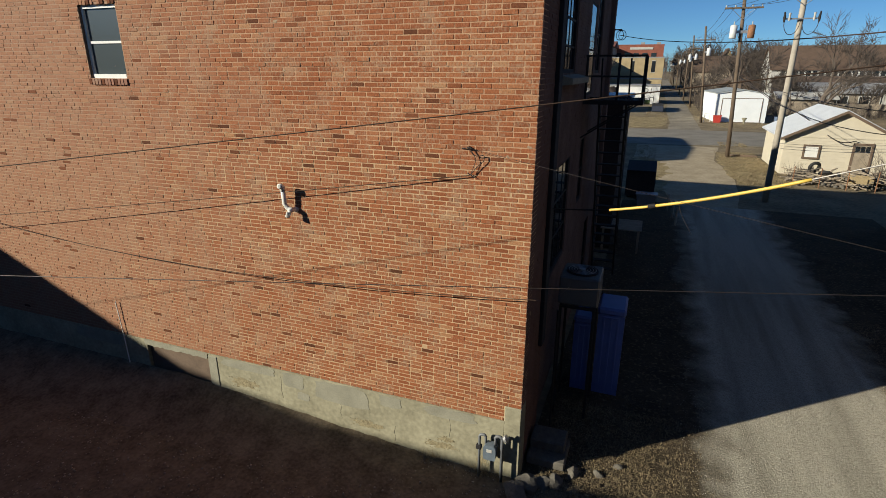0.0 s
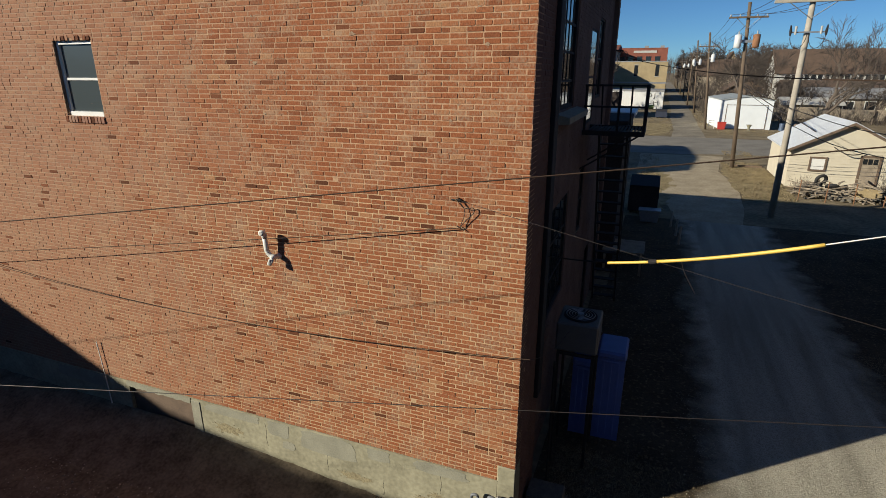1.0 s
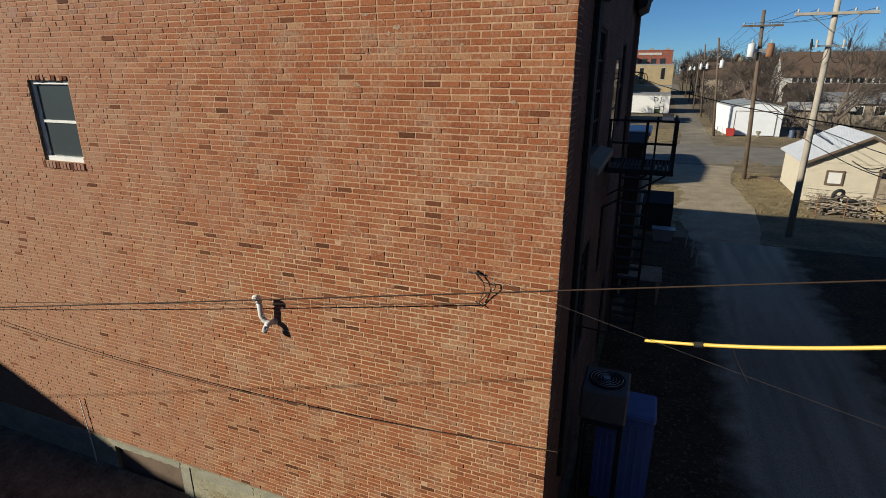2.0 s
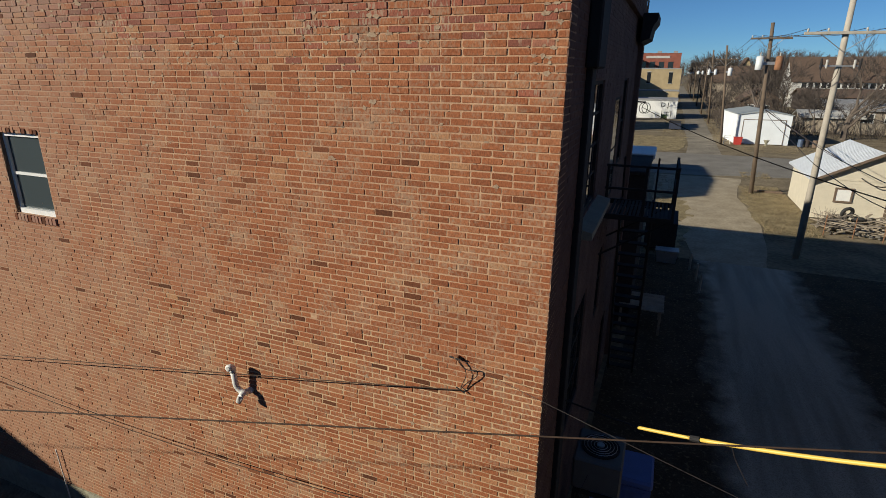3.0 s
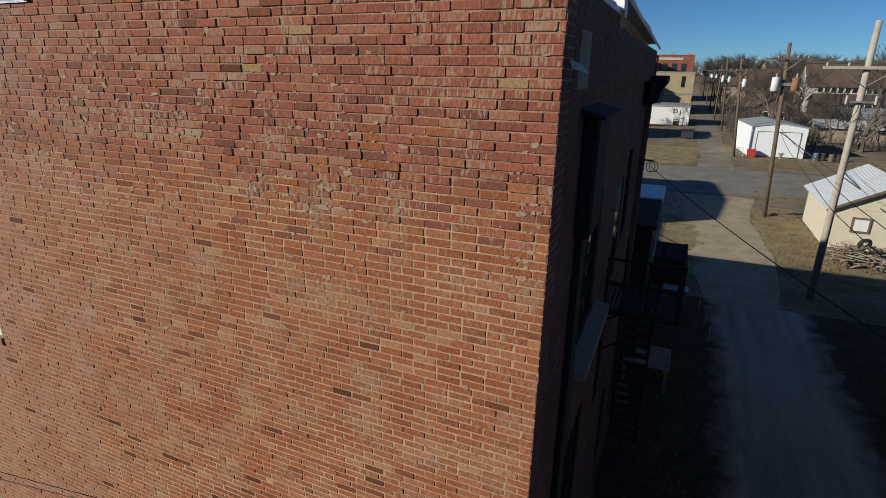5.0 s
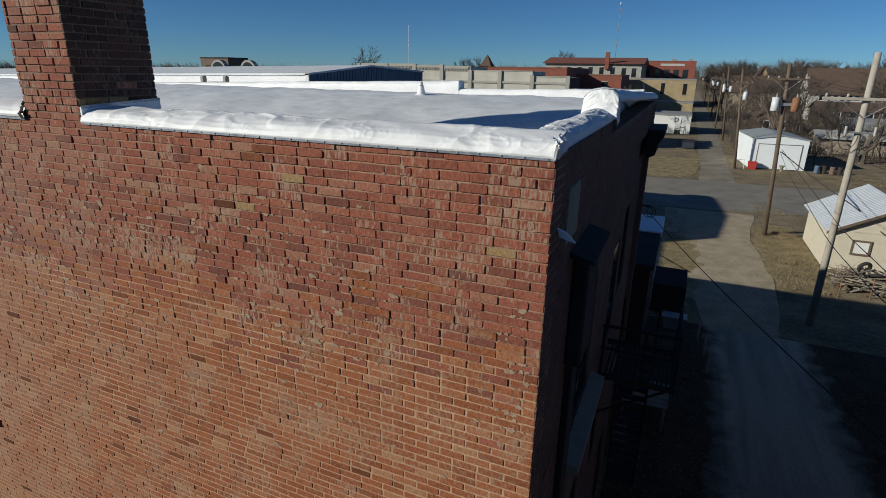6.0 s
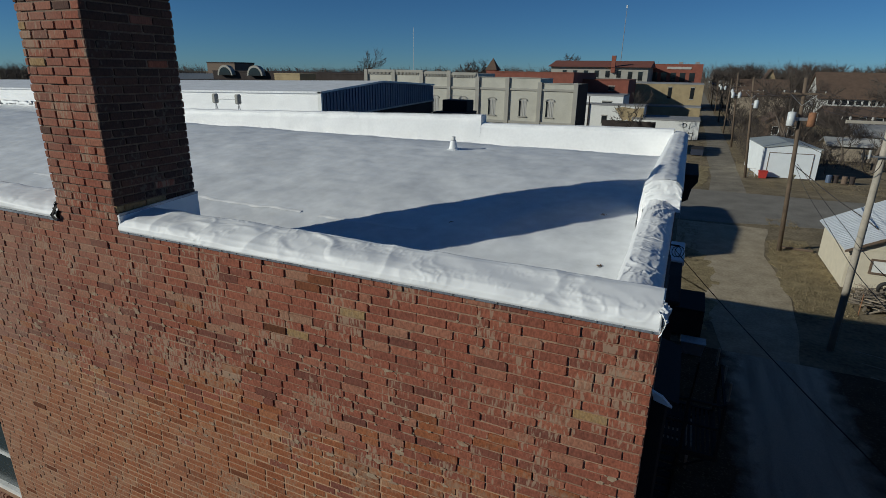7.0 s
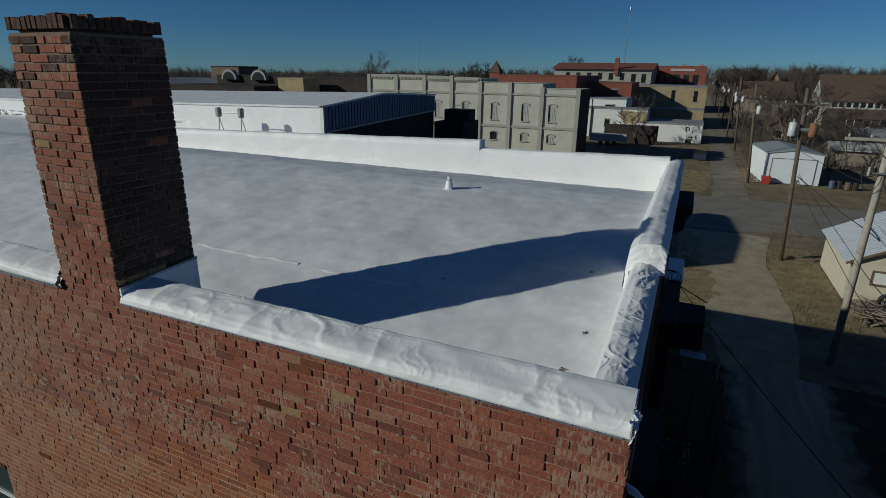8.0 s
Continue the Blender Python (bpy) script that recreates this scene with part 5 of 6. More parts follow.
for z in (PZ + 0.5, PZ + 0.93):
    part("rail", Mesh().box(-0.1, PY0 + 0.01, z - 0.02, PX1, PY0 + 0.05, z + 0.02), BLACK_IRON, fe)
    part("rail", Mesh().box(PX1 - 0.05, PY0 + 0.05, z - 0.02, PX1 - 0.01, PY1, z + 0.02), BLACK_IRON, fe)
for x in (0.1, 0.75):
    part("stringer", Mesh().prism([(PY1, PZ), (PY1 + 0.2, PZ), (9.75, 0.3), (9.55, 0.3)], "x", x, x + 0.05), BLACK_IRON, fe)
for k in range(17):
    f = (k + 0.5) / 17
    y, z = PY1 + 0.1 + (9.65 - PY1 - 0.1) * f, PZ + (0.3 - PZ) * f
    part("tread", B(0.15, y - 0.1, z - 0.015, 0.75, y + 0.1, z + 0.015), BLACK_IRON, fe)
part("handrail", Mesh().tube([(0.12, PY1, PZ + 0.9), (0.12, 9.65, 1.25)], 0.02, 6), BLACK_IRON, fe)
part("handrail", Mesh().tube([(0.79, PY1, PZ + 0.9), (0.79, 9.65, 1.25)], 0.02, 6), BLACK_IRON, fe)
part("bracket", Mesh().tube([(-0.1, PY0 + 0.03, PZ - 0.85), (PX1 - 0.1, PY0 + 0.03, PZ - 0.08)], 0.02, 6), BLACK_IRON, fe)
part("bracket", Mesh().tube([(-0.1, PY1 - 0.03, PZ - 0.85), (PX1 - 0.1, PY1 - 0.03, PZ - 0.08)], 0.02, 6), BLACK_IRON, fe)


def dumpster(x0, y0, x1, y1, h, mat, label):
    t = thing("dumpster", label, "dumpster", at=((x0 + x1) / 2, (y0 + y1) / 2, 0))
    w, d = (x1 - x0) / 2, (y1 - y0) / 2
    part("body", Mesh().prism([(-d, 0.12), (d, 0.12), (d, h * 0.95), (-d, h * 0.8)], "x", -w, w), mat, t)
    part("lid", Mesh().prism([(-d - 0.05, h * 0.8), (d, h * 0.95), (d, h), (-d - 0.05, h * 0.84)], "x", -w, w), BLACK_IRON, t, "black lid")
    for x in (-w, w - 0.06):
        part("side_rib", B(x - 0.02, -d * 0.9, h * 0.45, x + 0.08, d * 0.9, h * 0.52), mat, t)
    for x in (-w + 0.15, w - 0.15):
        for y in (-d + 0.15, d - 0.15):
            part("wheel", Mesh().tube([(x - 0.03, y, 0.07), (x + 0.03, y, 0.07)], 0.07, 10), RUBBER, t)
    return t


DUMP = material("dark_blue_worn_steel", (0.022, 0.03, 0.055), 0.75, 0.3, 3.0, 30.0, 0.2)
dumpster(0.45, 22.6, 1.9, 24.3, 1.75, SOOT, "black steel dumpster standing by the alley")
dumpster(1.0, 88.0, 2.7, 89.8, 1.3, DUMP, "dark blue steel dumpster beside the lane")
pallet = thing("plank_table", "weathered plank platform in the shaded alley", "platform", at=(0.75, 13.6, 0))
for k in range(6):
    part("plank", B(-0.7, -0.75 + k * 0.26, 0.86, 0.75, -0.52 + k * 0.26, 0.9, 0.005), SCRAP, pallet)
for x in (-0.6, 0.65):
    for y in (-0.65, 0.65):
        part("leg", B(x - 0.04, y - 0.04, 0, x + 0.04, y + 0.04, 0.86), SCRAP, pallet)
cart = thing("wash_tub", "pale metal tub standing by the dumpster", "tub", at=(1.55, 21.2, 0))
part("tub", Mesh().prism([(-0.4, 0.0), (0.4, 0.0), (0.48, 0.55), (-0.48, 0.55)], "y", -0.3, 0.3), GALV, cart)
part("rim", B(-0.52, -0.34, 0.55, 0.52, 0.34, 0.59, 0.01), GALV, cart)
for k, (x, y) in enumerate(((2.55, 20.4), (2.75, 18.9), (2.85, 17.6))):
    t = thing("marker_post", "short pale wooden marker post", "post", "alley posts", at=(x, y, 0))
    part("post", Mesh().tube([(0, 0, -0.1), (0, 0, 0.8)], [0.05, 0.045], 8), POLE, t)

# ---- junk heap in front of the shed ----
rj = random.Random(21)
for k in range(2):
    t = thing("old_tyre", "worn black rubber tyre leaning on scrap", "tyre", "tyres in the scrap heap", at=(11.2 + 0.55 * k, 32.35 - 0.35 * k, 0.72 - 0.32 * k))
    rm = Mesh()
    n1, n2 = 24, 8
    vs = [((0.28 + 0.1 * math.cos(b)) * math.cos(a), 0.1 * math.sin(b), (0.28 + 0.1 * math.cos(b)) * math.sin(a)) for a in [2 * math.pi * i / n1 for i in range(n1)] for b in [2 * math.pi * j / n2 for j in range(n2)]]
    fs = [(i * n2 + j, ((i + 1) % n1) * n2 + j, ((i + 1) % n1) * n2 + (j + 1) % n2, i * n2 + (j + 1) % n2) for i in range(n1) for j in range(n2)]
    rm.add(vs, fs)
    part("tread", rm, RUBBER, t, smooth=True)
    t.rotation_euler = (0.35 + 0.8 * k, 0.2, 0.4)
heap = Mesh()
for k in range(230):
    x, y = rj.uniform(9.9, 15.5), rj.uniform(29.6, 32.9)
    L, a, b = rj.uniform(0.4, 2.2), rj.uniform(0, math.pi), rj.gauss(0, 0.16)
    z = 0.08 + rj.random() ** 2 * 0.55
    heap.box(-L / 2, -0.04, -0.02, L / 2, 0.04 + 0.06 * rj.random(), 0.02, turn=pose(x, y, z, 0, math.degrees(b), math.degrees(a)))
tagged(part("scrap_wood", heap, SCRAP), label="heap of weathered boards and branches before shed", category="scrap heap", kind="stuff")
scr = Mesh()
for k in range(90):
    x, y, r = rj.uniform(9.8, 15.5), rj.uniform(29.2, 32.8), rj.uniform(0.04, 0.18)
    bm = bmesh.new()
    bmesh.ops.create_icosphere(bm, subdivisions=1, radius=r)
    bm.verts.index_update()
    scr.add([(x + v.co.x * rj.uniform(0.7, 1.3), y + v.co.y, max(0.0, r * 0.6 + v.co.z * rj.uniform(0.5, 1.1))) for v in bm.verts], [[v.index for v in f.verts] for f in bm.faces])
    bm.free()
tagged(part("rubble", scr, DIRTY_ROCK), label="soiled rubble and rubbish in the scrap heap", category="rubble", kind="stuff")
crate = thing("wooden_crate", "open orange brown wooden crate on scrap heap", "crate", at=(13.1, 30.3, 0.2))
part("floor", B(-0.55, -0.3, 0.0, 0.55, 0.3, 0.03), OCHRE, crate)
for a, b, c, d in ((-0.55, -0.32, 0.55, -0.29), (-0.55, 0.29, 0.55, 0.32), (-0.57, -0.3, -0.54, 0.3), (0.54, -0.3, 0.57, 0.3), (-0.01, -0.29, 0.01, 0.29)):
    part("side", B(a, b, 0.0, c, d, 0.42), OCHRE, crate)
for k in range(4):
    t = thing("fence_post", "thin rusty steel fence post by scrap heap", "fence post", "fence posts", at=(9.5 + 1.3 * k, 29.3 - 0.2 * k, 0))
    part("post", Mesh().tube([(0, 0, -0.1), (0.06 * math.sin(3 * k), 0, 1.15)], 0.025, 6), RUST, t)
rb_ = random.Random(44)
for k, (x, y, h) in enumerate(((15.0, 31.6, 2.9), (14.3, 30.9, 2.2), (9.9, 31.0, 1.3), (16.0, 32.2, 3.2))):
    stems = Mesh()
    for j in range(46):
        a, lean, L = rb_.uniform(0, 6.28), rb_.uniform(0.1, 0.75), h * rb_.uniform(0.5, 1.0)
        pts = [(rb_.gauss(0, 0.12), rb_.gauss(0, 0.12), 0.0)]
        for i in range(4):
            px, py, pz = pts[-1]
            pts.append((px + L / 4 * lean * math.cos(a) + rb_.gauss(0, 0.05), py + L / 4 * lean * math.sin(a) + rb_.gauss(0, 0.05), pz + L / 4 * math.sqrt(max(0.1, 1 - lean * lean))))
        stems.tube(pts, [0.014, 0.012, 0.009, 0.007, 0.004], 3, caps=False)
    bush = part("bush", stems, TWIG)
    bush.matrix_basis = pose(x, y, 0)
    tagged(bush, label="leafless brown brush growing by the scrap heap", category="bush", group="brush by the shed")
log = thing("timber_kerb", "long dark timber laid beside utility pole", "timber", at=(8.3, 40.6, 0))
part("beam", B(-1.0, -0.09, 0.0, 1.0, 0.09, 0.16, 0.02), TRIM, log)

# things by the garage
can = thing("rubbish_bin", "red plastic bin beside the garage door", "bin", at=(9.1, 71.9, 0))
part("body", Mesh().prism([(-0.4, 0), (0.4, 0), (0.48, 0.85), (-0.48, 0.85)], "y", -0.3, 0.3), REDPAINT, can)
part("rim", B(-0.5, -0.34, 0.85, 0.5, 0.34, 0.92), REDPAINT, can)
rack = thing("metal_rack", "white bent metal rack beside garage", "rack", at=(7.9, 71.8, 0))
for x in (-0.35, 0.35):
    part("leg", Mesh().tube([(x, 0, 0), (x * 0.8, 0.1, 1.1)], 0.03, 6), WHITE, rack)
for z in (0.4, 0.8, 1.08):
    part("bar", Mesh().tube([(-0.33, 0.04, z), (0.33, 0.04, z)], 0.025, 6), WHITE, rack)
tub = thing("garden_urn", "small pale urn before garage door", "urn", at=(12.2, 71.6, 0))
part("bowl", Mesh().tube([(0, 0, 0), (0, 0, 0.1), (0, 0, 0.35), (0, 0, 0.7)], [0.2, 0.12, 0.15, 0.33], 12), CONCRETE, tub)
for k, m in enumerate((NAVY, SOOT, TRIM, SOOT)):
    t = thing("storage_drum", "dull dark drum stored beside the garage", "drum", "drums by garage", at=(15.9 + 0.75 * k, 72.3 + 0.3 * math.sin(k * 2), 0))
    part("drum", Mesh().tube([(0, 0, 0), (0, 0, 0.03), (0, 0, 0.85), (0, 0, 0.9)], [0.27, 0.3, 0.3, 0.28], 14), m, t)

# ---- roofs and buildings behind ----
wb = thing("metal_building", "long pale building with navy metal gable end", "building")
MY0, MY1, MYP = 20.4, 33.8, 26.6


def fall_west(m):
    """Lowers the top edges of a mesh towards the west."""
    m.v = [(x, y, z + 0.018 * (x + 17.3) if z > 9 else z) for x, y, z in m.v]
    return m


part("wall", fall_west(Mesh().prism([(MY0, 0), (MY1, 0), (MY1, 10.70), (MYP, 11.0), (MY0, 10.53)], "x", -70, -17.3)), SOOT, wb, "dark lower masonry")
part("roof", fall_west(Mesh().prism([(MY0 - 0.1, 10.58), (MYP, 11.05), (MY1 + 0.1, 10.75), (MY1 + 0.1, 10.85), (MYP, 11.15), (MY0 - 0.1, 10.68)], "x", -70, -17.15)), SHEET, wb, "light grey low pitched roof")
siding = part("gable_siding", Mesh().prism([(MY0 - 0.02, 9.35), (MY1, 9.75), (MY1, 10.74), (MYP, 11.04), (MY0 - 0.02, 10.57)], "x", -17.29, -17.2), NAVY, wb, "navy ribbed metal siding")
for k in range(44):
    y = MY0 + 0.15 + k * 0.303
    f = (y - MY0) / (MY1 - MY0)
    top = 10.58 + 0.47 * (y - MY0) / (MYP - MY0) if y < MYP else 11.05 - 0.3 * (y - MYP) / (MY1 - MYP)
    part("rib", B(-17.2, y - 0.03, 9.37 + 0.4 * f, -17.165, y + 0.03, top - 0.02), NAVY, siding)
part("sill_flashing", Mesh().prism([(MY0 - 0.02, 9.27), (MY1, 9.67), (MY1, 9.75), (MY0 - 0.02, 9.35)], "x", -17.3, -17.14), WALLGREY, wb)
part("membrane", sweep([(20.39, 8.6), (20.36, 9.2), (20.37, 9.9), (20.38, 10.6)], -70, -17.3, 260, lambda u, p, q, w: (u, p - w, q + 0.018 * (u + 17.3) * (q > 9.5)), 0.03, 41.0, 0.9), MEMBRANE, wb, "cream white membrane on side wall", True)
part("edge_trim", B(-17.36, 20.3, 8.6, -17.14, 20.42, 10.66), WHITE, wb)
adj = thing("adjoining_roof", "low adjoining building with pale flat roof", "building")
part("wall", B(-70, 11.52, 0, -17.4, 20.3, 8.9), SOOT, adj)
part("roof", B(-70, 11.52, 8.9, -17.4, 20.34, 9.05), SHEET, adj)
for x in (-22.85, -21.3):
    t = thing("exhaust_cap", "grey round exhaust cap on thin legs", "exhaust cap", "exhaust caps on roof", at=(x, 18.9, 9.05))
    part("cap", B(-0.15, -0.14, 0.92, 0.15, 0.14, 1.42, 0.07), STONE_TRIM, t)
    for dx in (-0.2, 0.2):
        part("leg", Mesh().tube([(0, 0, 0.95), (dx, 0.1, 0.0)], 0.025, 6), GALV, t)
    part("foot", B(-0.4, -0.2, 0, 0.4, 0.2, 0.06), BLACK_IRON, t)
t = thing("roof_conduit", "thin grey conduit run between exhaust caps", "conduit")
part("pipe", Mesh().tube([(-22.85, 18.9, 10.2), (-21.3, 18.9, 10.2)], 0.025, 6), GALV, t)
for k in range(4):
    t = thing("roof_board", "black rubber walkway board on flat roof", "board", "boards on roof", at=(-29.5 + 1.5 * k, 18.0, 9.05))
    part("board", B(-0.65, -0.4, 0.0, 0.65, 0.4, 0.25, 0.02), TAR, t)

# dark yard structures between the roofs
dk = thing("dark_annex", "dark brown annex with black roof tank", "building")
part("wall", B(-17.3, 33.9, 0, -15.0, 37, 8.9), SOOT, dk)
part("tank", B(-17.1, 35.2, 8.9, -15.1, 36.6, 9.72, 0.05), BLACK_IRON, dk, "black roof tank")
part("railing", Mesh().tube([(-16.6, 35.6, 9.7), (-16.6, 35.6, 10.0), (-15.7, 35.6, 10.0), (-15.7, 35.6, 9.7)], 0.025, 5), GALV, dk)

# grey stone block
sb = thing("stone_building", "grey rendered building with pilasters and arched windows", "building")
SY = 76.6
PX = [-49.3, -44.2, -39.2, -34.5, -29.8, -25.1, -20.2, -15.05]
TOPS = [11.7, 11.7, 11.55, 11.45, 10.9, 10.9, 10.2]
for k, (a, b) in enumerate(zip(PX, PX[1:])):
    part("wall", B(a, SY, 0, b, SY + 7.8, TOPS[k]), STONE, sb)
    part("coping", B(a, SY - 0.08, TOPS[k], b, SY + 0.5, TOPS[k] + 0.12), STONE_TRIM, sb)
    part("belt_course", B(a + 0.3, SY - 0.16, 9.2, b - 0.3, SY, 9.5), STONE_TRIM, sb)
    part("belt_course", B(a + 0.3, SY - 0.16, 4.5, b - 0.3, SY, 4.85), STONE_TRIM, sb)
    mid = (a + b) / 2 - (1.0 if k == 6 else 0.0)
    if k < 4:
        for j in range(16):
            part("corbel", B(a + 0.45 + j * 0.25, SY - 0.14, TOPS[k] - 0.62, a + 0.57 + j * 0.25, SY, TOPS[k] - 0.28), STONE_TRIM, sb)
        part("corbel_band", B(a + 0.3, SY - 0.16, TOPS[k] - 0.28, b - 0.3, SY, TOPS[k]), STONE_TRIM, sb)
    if k >= 2:
        for z0, z1, w, boarded in ((5.55, 7.75, 0.55, True), (2.6, 3.5, 0.55, k != 4)):
            arch = [(mid - w, z0)] + [(mid - w * math.cos(i * math.pi / 8), z1 + 0.28 * math.sin(i * math.pi / 8)) for i in range(9)] + [(mid + w, z0)]
            win = part("window", Mesh().prism(arch, "y", SY - 0.03, SY + 0.02), WALLGREY if boarded else PANE, sb, "arched window boarded with pale slats" if boarded else "dark arched window")
            hood = [(mid - (w + 0.14) * math.cos(i * math.pi / 8), z1 + 0.42 * math.sin(i * math.pi / 8)) for i in range(9)]
            hood += [(mid + (w + 0.0) * math.cos(i * math.pi / 8), z1 + 0.29 * math.sin(i * math.pi / 8)) for i in range(9)]
            part("hood_mould", Mesh().prism(hood, "y", SY - 0.14, SY), STONE_TRIM, win)
            part("window_sill", B(mid - w - 0.12, SY - 0.16, z0 - 0.14, mid + w + 0.12, SY, z0), STONE_TRIM, win)
            # Thin dark strip drawn as the shadow along the left of the window.
            part("shadow_gap", B(mid - w, SY - 0.06, z0, mid - w + 0.26, SY - 0.028, z1), PANE, win, "dark strip drawn as shadow beside the boards")
            if boarded:
                for j in range(3):
                    part("slat", B(mid - w + 0.34 + j * 0.26, SY - 0.06, z0 + 0.02, mid - w + 0.38 + j * 0.26, SY - 0.02, z1), STONE_TRIM, win)
for x in PX:
    top = 11.8 if x < -30 else 11.0 if x < -21 else 10.4
    part("pilaster", B(x - 0.3, SY - 0.26, 0, x + 0.3, SY, top), STONE_TRIM, sb)
part("side_wall", B(-15.05, SY, 0, -14.75, SY + 7.8, 10.2), SOOT, sb)


def block(name, label, x0, y0, x1, y1, h, mat, roof_mat=None, windows=(), category="building", cap=0.25, glass=PANE, win_trim=None):
    """A flat roofed block; windows: x0, z0, x1, z1 on the side that faces south."""
    t = thing(name, label, category)
    part("wall", B(x0, y0, 0, x1, y1, h), mat, t)
    part("roof", B(x0 - 0.06, y0 - 0.06, h, x1 + 0.06, y1 + 0.06, h + cap), roof_mat or mat, t)
    for a, c, b, d in windows:
        w = part("window", B(a, y0 - 0.05, c, b, y0 + 0.01, d), glass, t)
        part("window_sill", B(a - 0.1, y0 - 0.12, c - 0.12, b + 0.1, y0, c), win_trim or STONE_TRIM, w)
        part("lintel", B(a - 0.08, y0 - 0.08, d, b + 0.08, y0, d + 0.2), win_trim or STONE_TRIM, w)
    return t


wg = block("white_garage", "white painted low block garage with dark end wall", -10.2, 111, 2.0, 121, 3.3, WHITE, GREY_SHINGLE, (), "garage", 0.3)
part("end_wall", B(2.0, 111.05, 0, 2.06, 121, 3.3), SOOT, wg)
letters = bpy.data.curves.new("letters", "FONT")
letters.body, letters.size, letters.extrude, letters.align_x = "D J.", 1.15, 0.01, "CENTER"
lettering = new("painted_letters", letters)
lettering_mesh = bpy.data.meshes.new_from_object(lettering)
bpy.data.objects.remove(lettering)
lettering_mesh.materials.clear()
lettering_mesh.materials.append(BLACK_IRON)
mark = part("painted_letters", lettering_mesh, None, wg, "black painted letters")
mark.matrix_basis = pose(-0.1, 110.97, 2.2, 90, 0, 0)
mower = thing("cart", "small metal cart with green tank beside garage", "cart", at=(0.1, 109.4, 0))
part("tank", Mesh().tube([(-0.8, 0, 0.5), (0.3, 0, 0.5)], 0.4, 12), material("dull_green_paint", (0.10, 0.15, 0.05), 0.6, 0.2, 4.0, 30.0, 0.1), mower)
for x in (-0.7, 0.2, 0.9):
    part("upright", Mesh().tube([(x, -0.3, 0.0), (x, -0.3, 1.6)], 0.06, 6), BLACK_IRON, mower)
part("rail", Mesh().tube([(-0.7, -0.3, 1.1), (0.9, -0.3, 1.4)], 0.06, 6), BLACK_IRON, mower)
block("ochre_building", "ochre brick building with two tall windows", -14.5, 150, 2.3, 168, 9.4, OCHRE, GREY_SHINGLE, [(-5.8, 5.9, -4.9, 8.6), (-0.6, 5.9, 0.3, 8.6)])
block("ochre_annex", "low ochre brick annex with flat dark roof", -14, 142, 2.2, 150, 4.2, OCHRE, GREY_SHINGLE)
band = block("red_building", "red painted brick building with arched windows", -18.0, 215, 2.1, 236, 15.0, REDB, REDB, [(-14.4 + 3.1 * k, 9.4, -12.6 + 3.1 * k, 12.3) for k in range(5)], win_trim=REDB)
part("sign_band", B(-9.6, 214.85, 13.5, -1.6, 215, 14.3), WALLGREY, band, "long pale blank band")
part("awning", B(-18.0, 213.9, 7.8, 2.0, 215, 9.1), GREY_SHINGLE, band, "grey metal ledge")
for k in range(2):
    part("roof_vent", B(-6.0 + 5.4 * k, 216, 15.2, -4.6 + 5.4 * k, 217.2, 16.0), GREY_SHINGLE, band)
bank = block("tile_roof_building", "cream brick building with red clay tile roof", -46, 192, -14.2, 215, 13.6, STONE_TRIM, STONE_TRIM, [(-42 + 3.6 * k, 10.4, -40.6 + 3.6 * k, 12.6) for k in range(6)] + [(-20.4, 9.6, -19.0, 12.4), (-17.2, 9.6, -15.8, 12.4)], cap=0.1)
part("tile_roof", Mesh().prism([(190.8, 13.7), (203, 15.9), (216, 13.7)], "x", -47, -13.4), TILE, bank, "red clay tile roof")
part("chimney", B(-25.9, 191, 12, -24.6, 192.3, 17.3), REDB, bank)
block("red_shop", "low red brick shop with stepped parapet", -24.8, 131, -13.6, 148, 10.2, REDB, TILE, [(-17.9, 8.0, -16.6, 8.9)])
block("red_roof_row", "row of red brick shop fronts with tarred roofs", -42, 120, -24, 150, 11.6, REDB, TILE)
block("white_shop", "white painted building with small windows", -23.0, 118.2, -13.0, 130, 7.2, WHITE, GREY_SHINGLE, [(-17.2, 5.2, -15.2, 6.1)])
wp = block("peeling_building", "white painted masonry building with peeling plaster", -22.8, 112.4, -8.2, 118, 5.6, WHITE, GREY_SHINGLE, [(-21.9, 2.6, -20.8, 4.0), (-16.2, 2.2, -15.2, 3.6)])
part("bare_plaster", Mesh().prism([(-12.6, 3.6), (-12.1, 2.7), (-11.3, 3.1), (-10.4, 2.4), (-9.6, 2.9), (-8.9, 2.5), (-8.3, 3.2), (-8.3, 5.4), (-10.2, 5.2), (-12.2, 5.5), (-13.8, 5.1), (-13.1, 4.4)], "y", 112.34, 112.4), OCHRE, wp, "bare ochre plaster where paint has peeled")
part("downpipe", Mesh().tube([(-18.9, 112.2, 0), (-18.9, 112.2, 7.4)], 0.12, 6), SOOT, wp)
yard_wall = thing("yard_wall", "dark board fence behind the shops", "fence")
for k in range(24):
    part("board", B(-15.0 + k * 0.4, 104.9, 0, -14.605 + k * 0.4, 105, 3.4 + 0.05 * math.sin(k * 1.9)), SOOT, yard_wall)
trailer = thing("trailer", "low grey box trailer parked in the yard", "trailer", at=(-13.5, 100.5, 0))
part("box", B(-3.2, -1, 0.7, 3.2, 1, 2.0, 0.05), WALLGREY, trailer)
for x in (-1.2, 0.0, 1.2):
    part("wheel", Mesh().tube([(x, -1.05, 0.4), (x, -0.8, 0.4)], 0.4, 14), RUBBER, trailer)

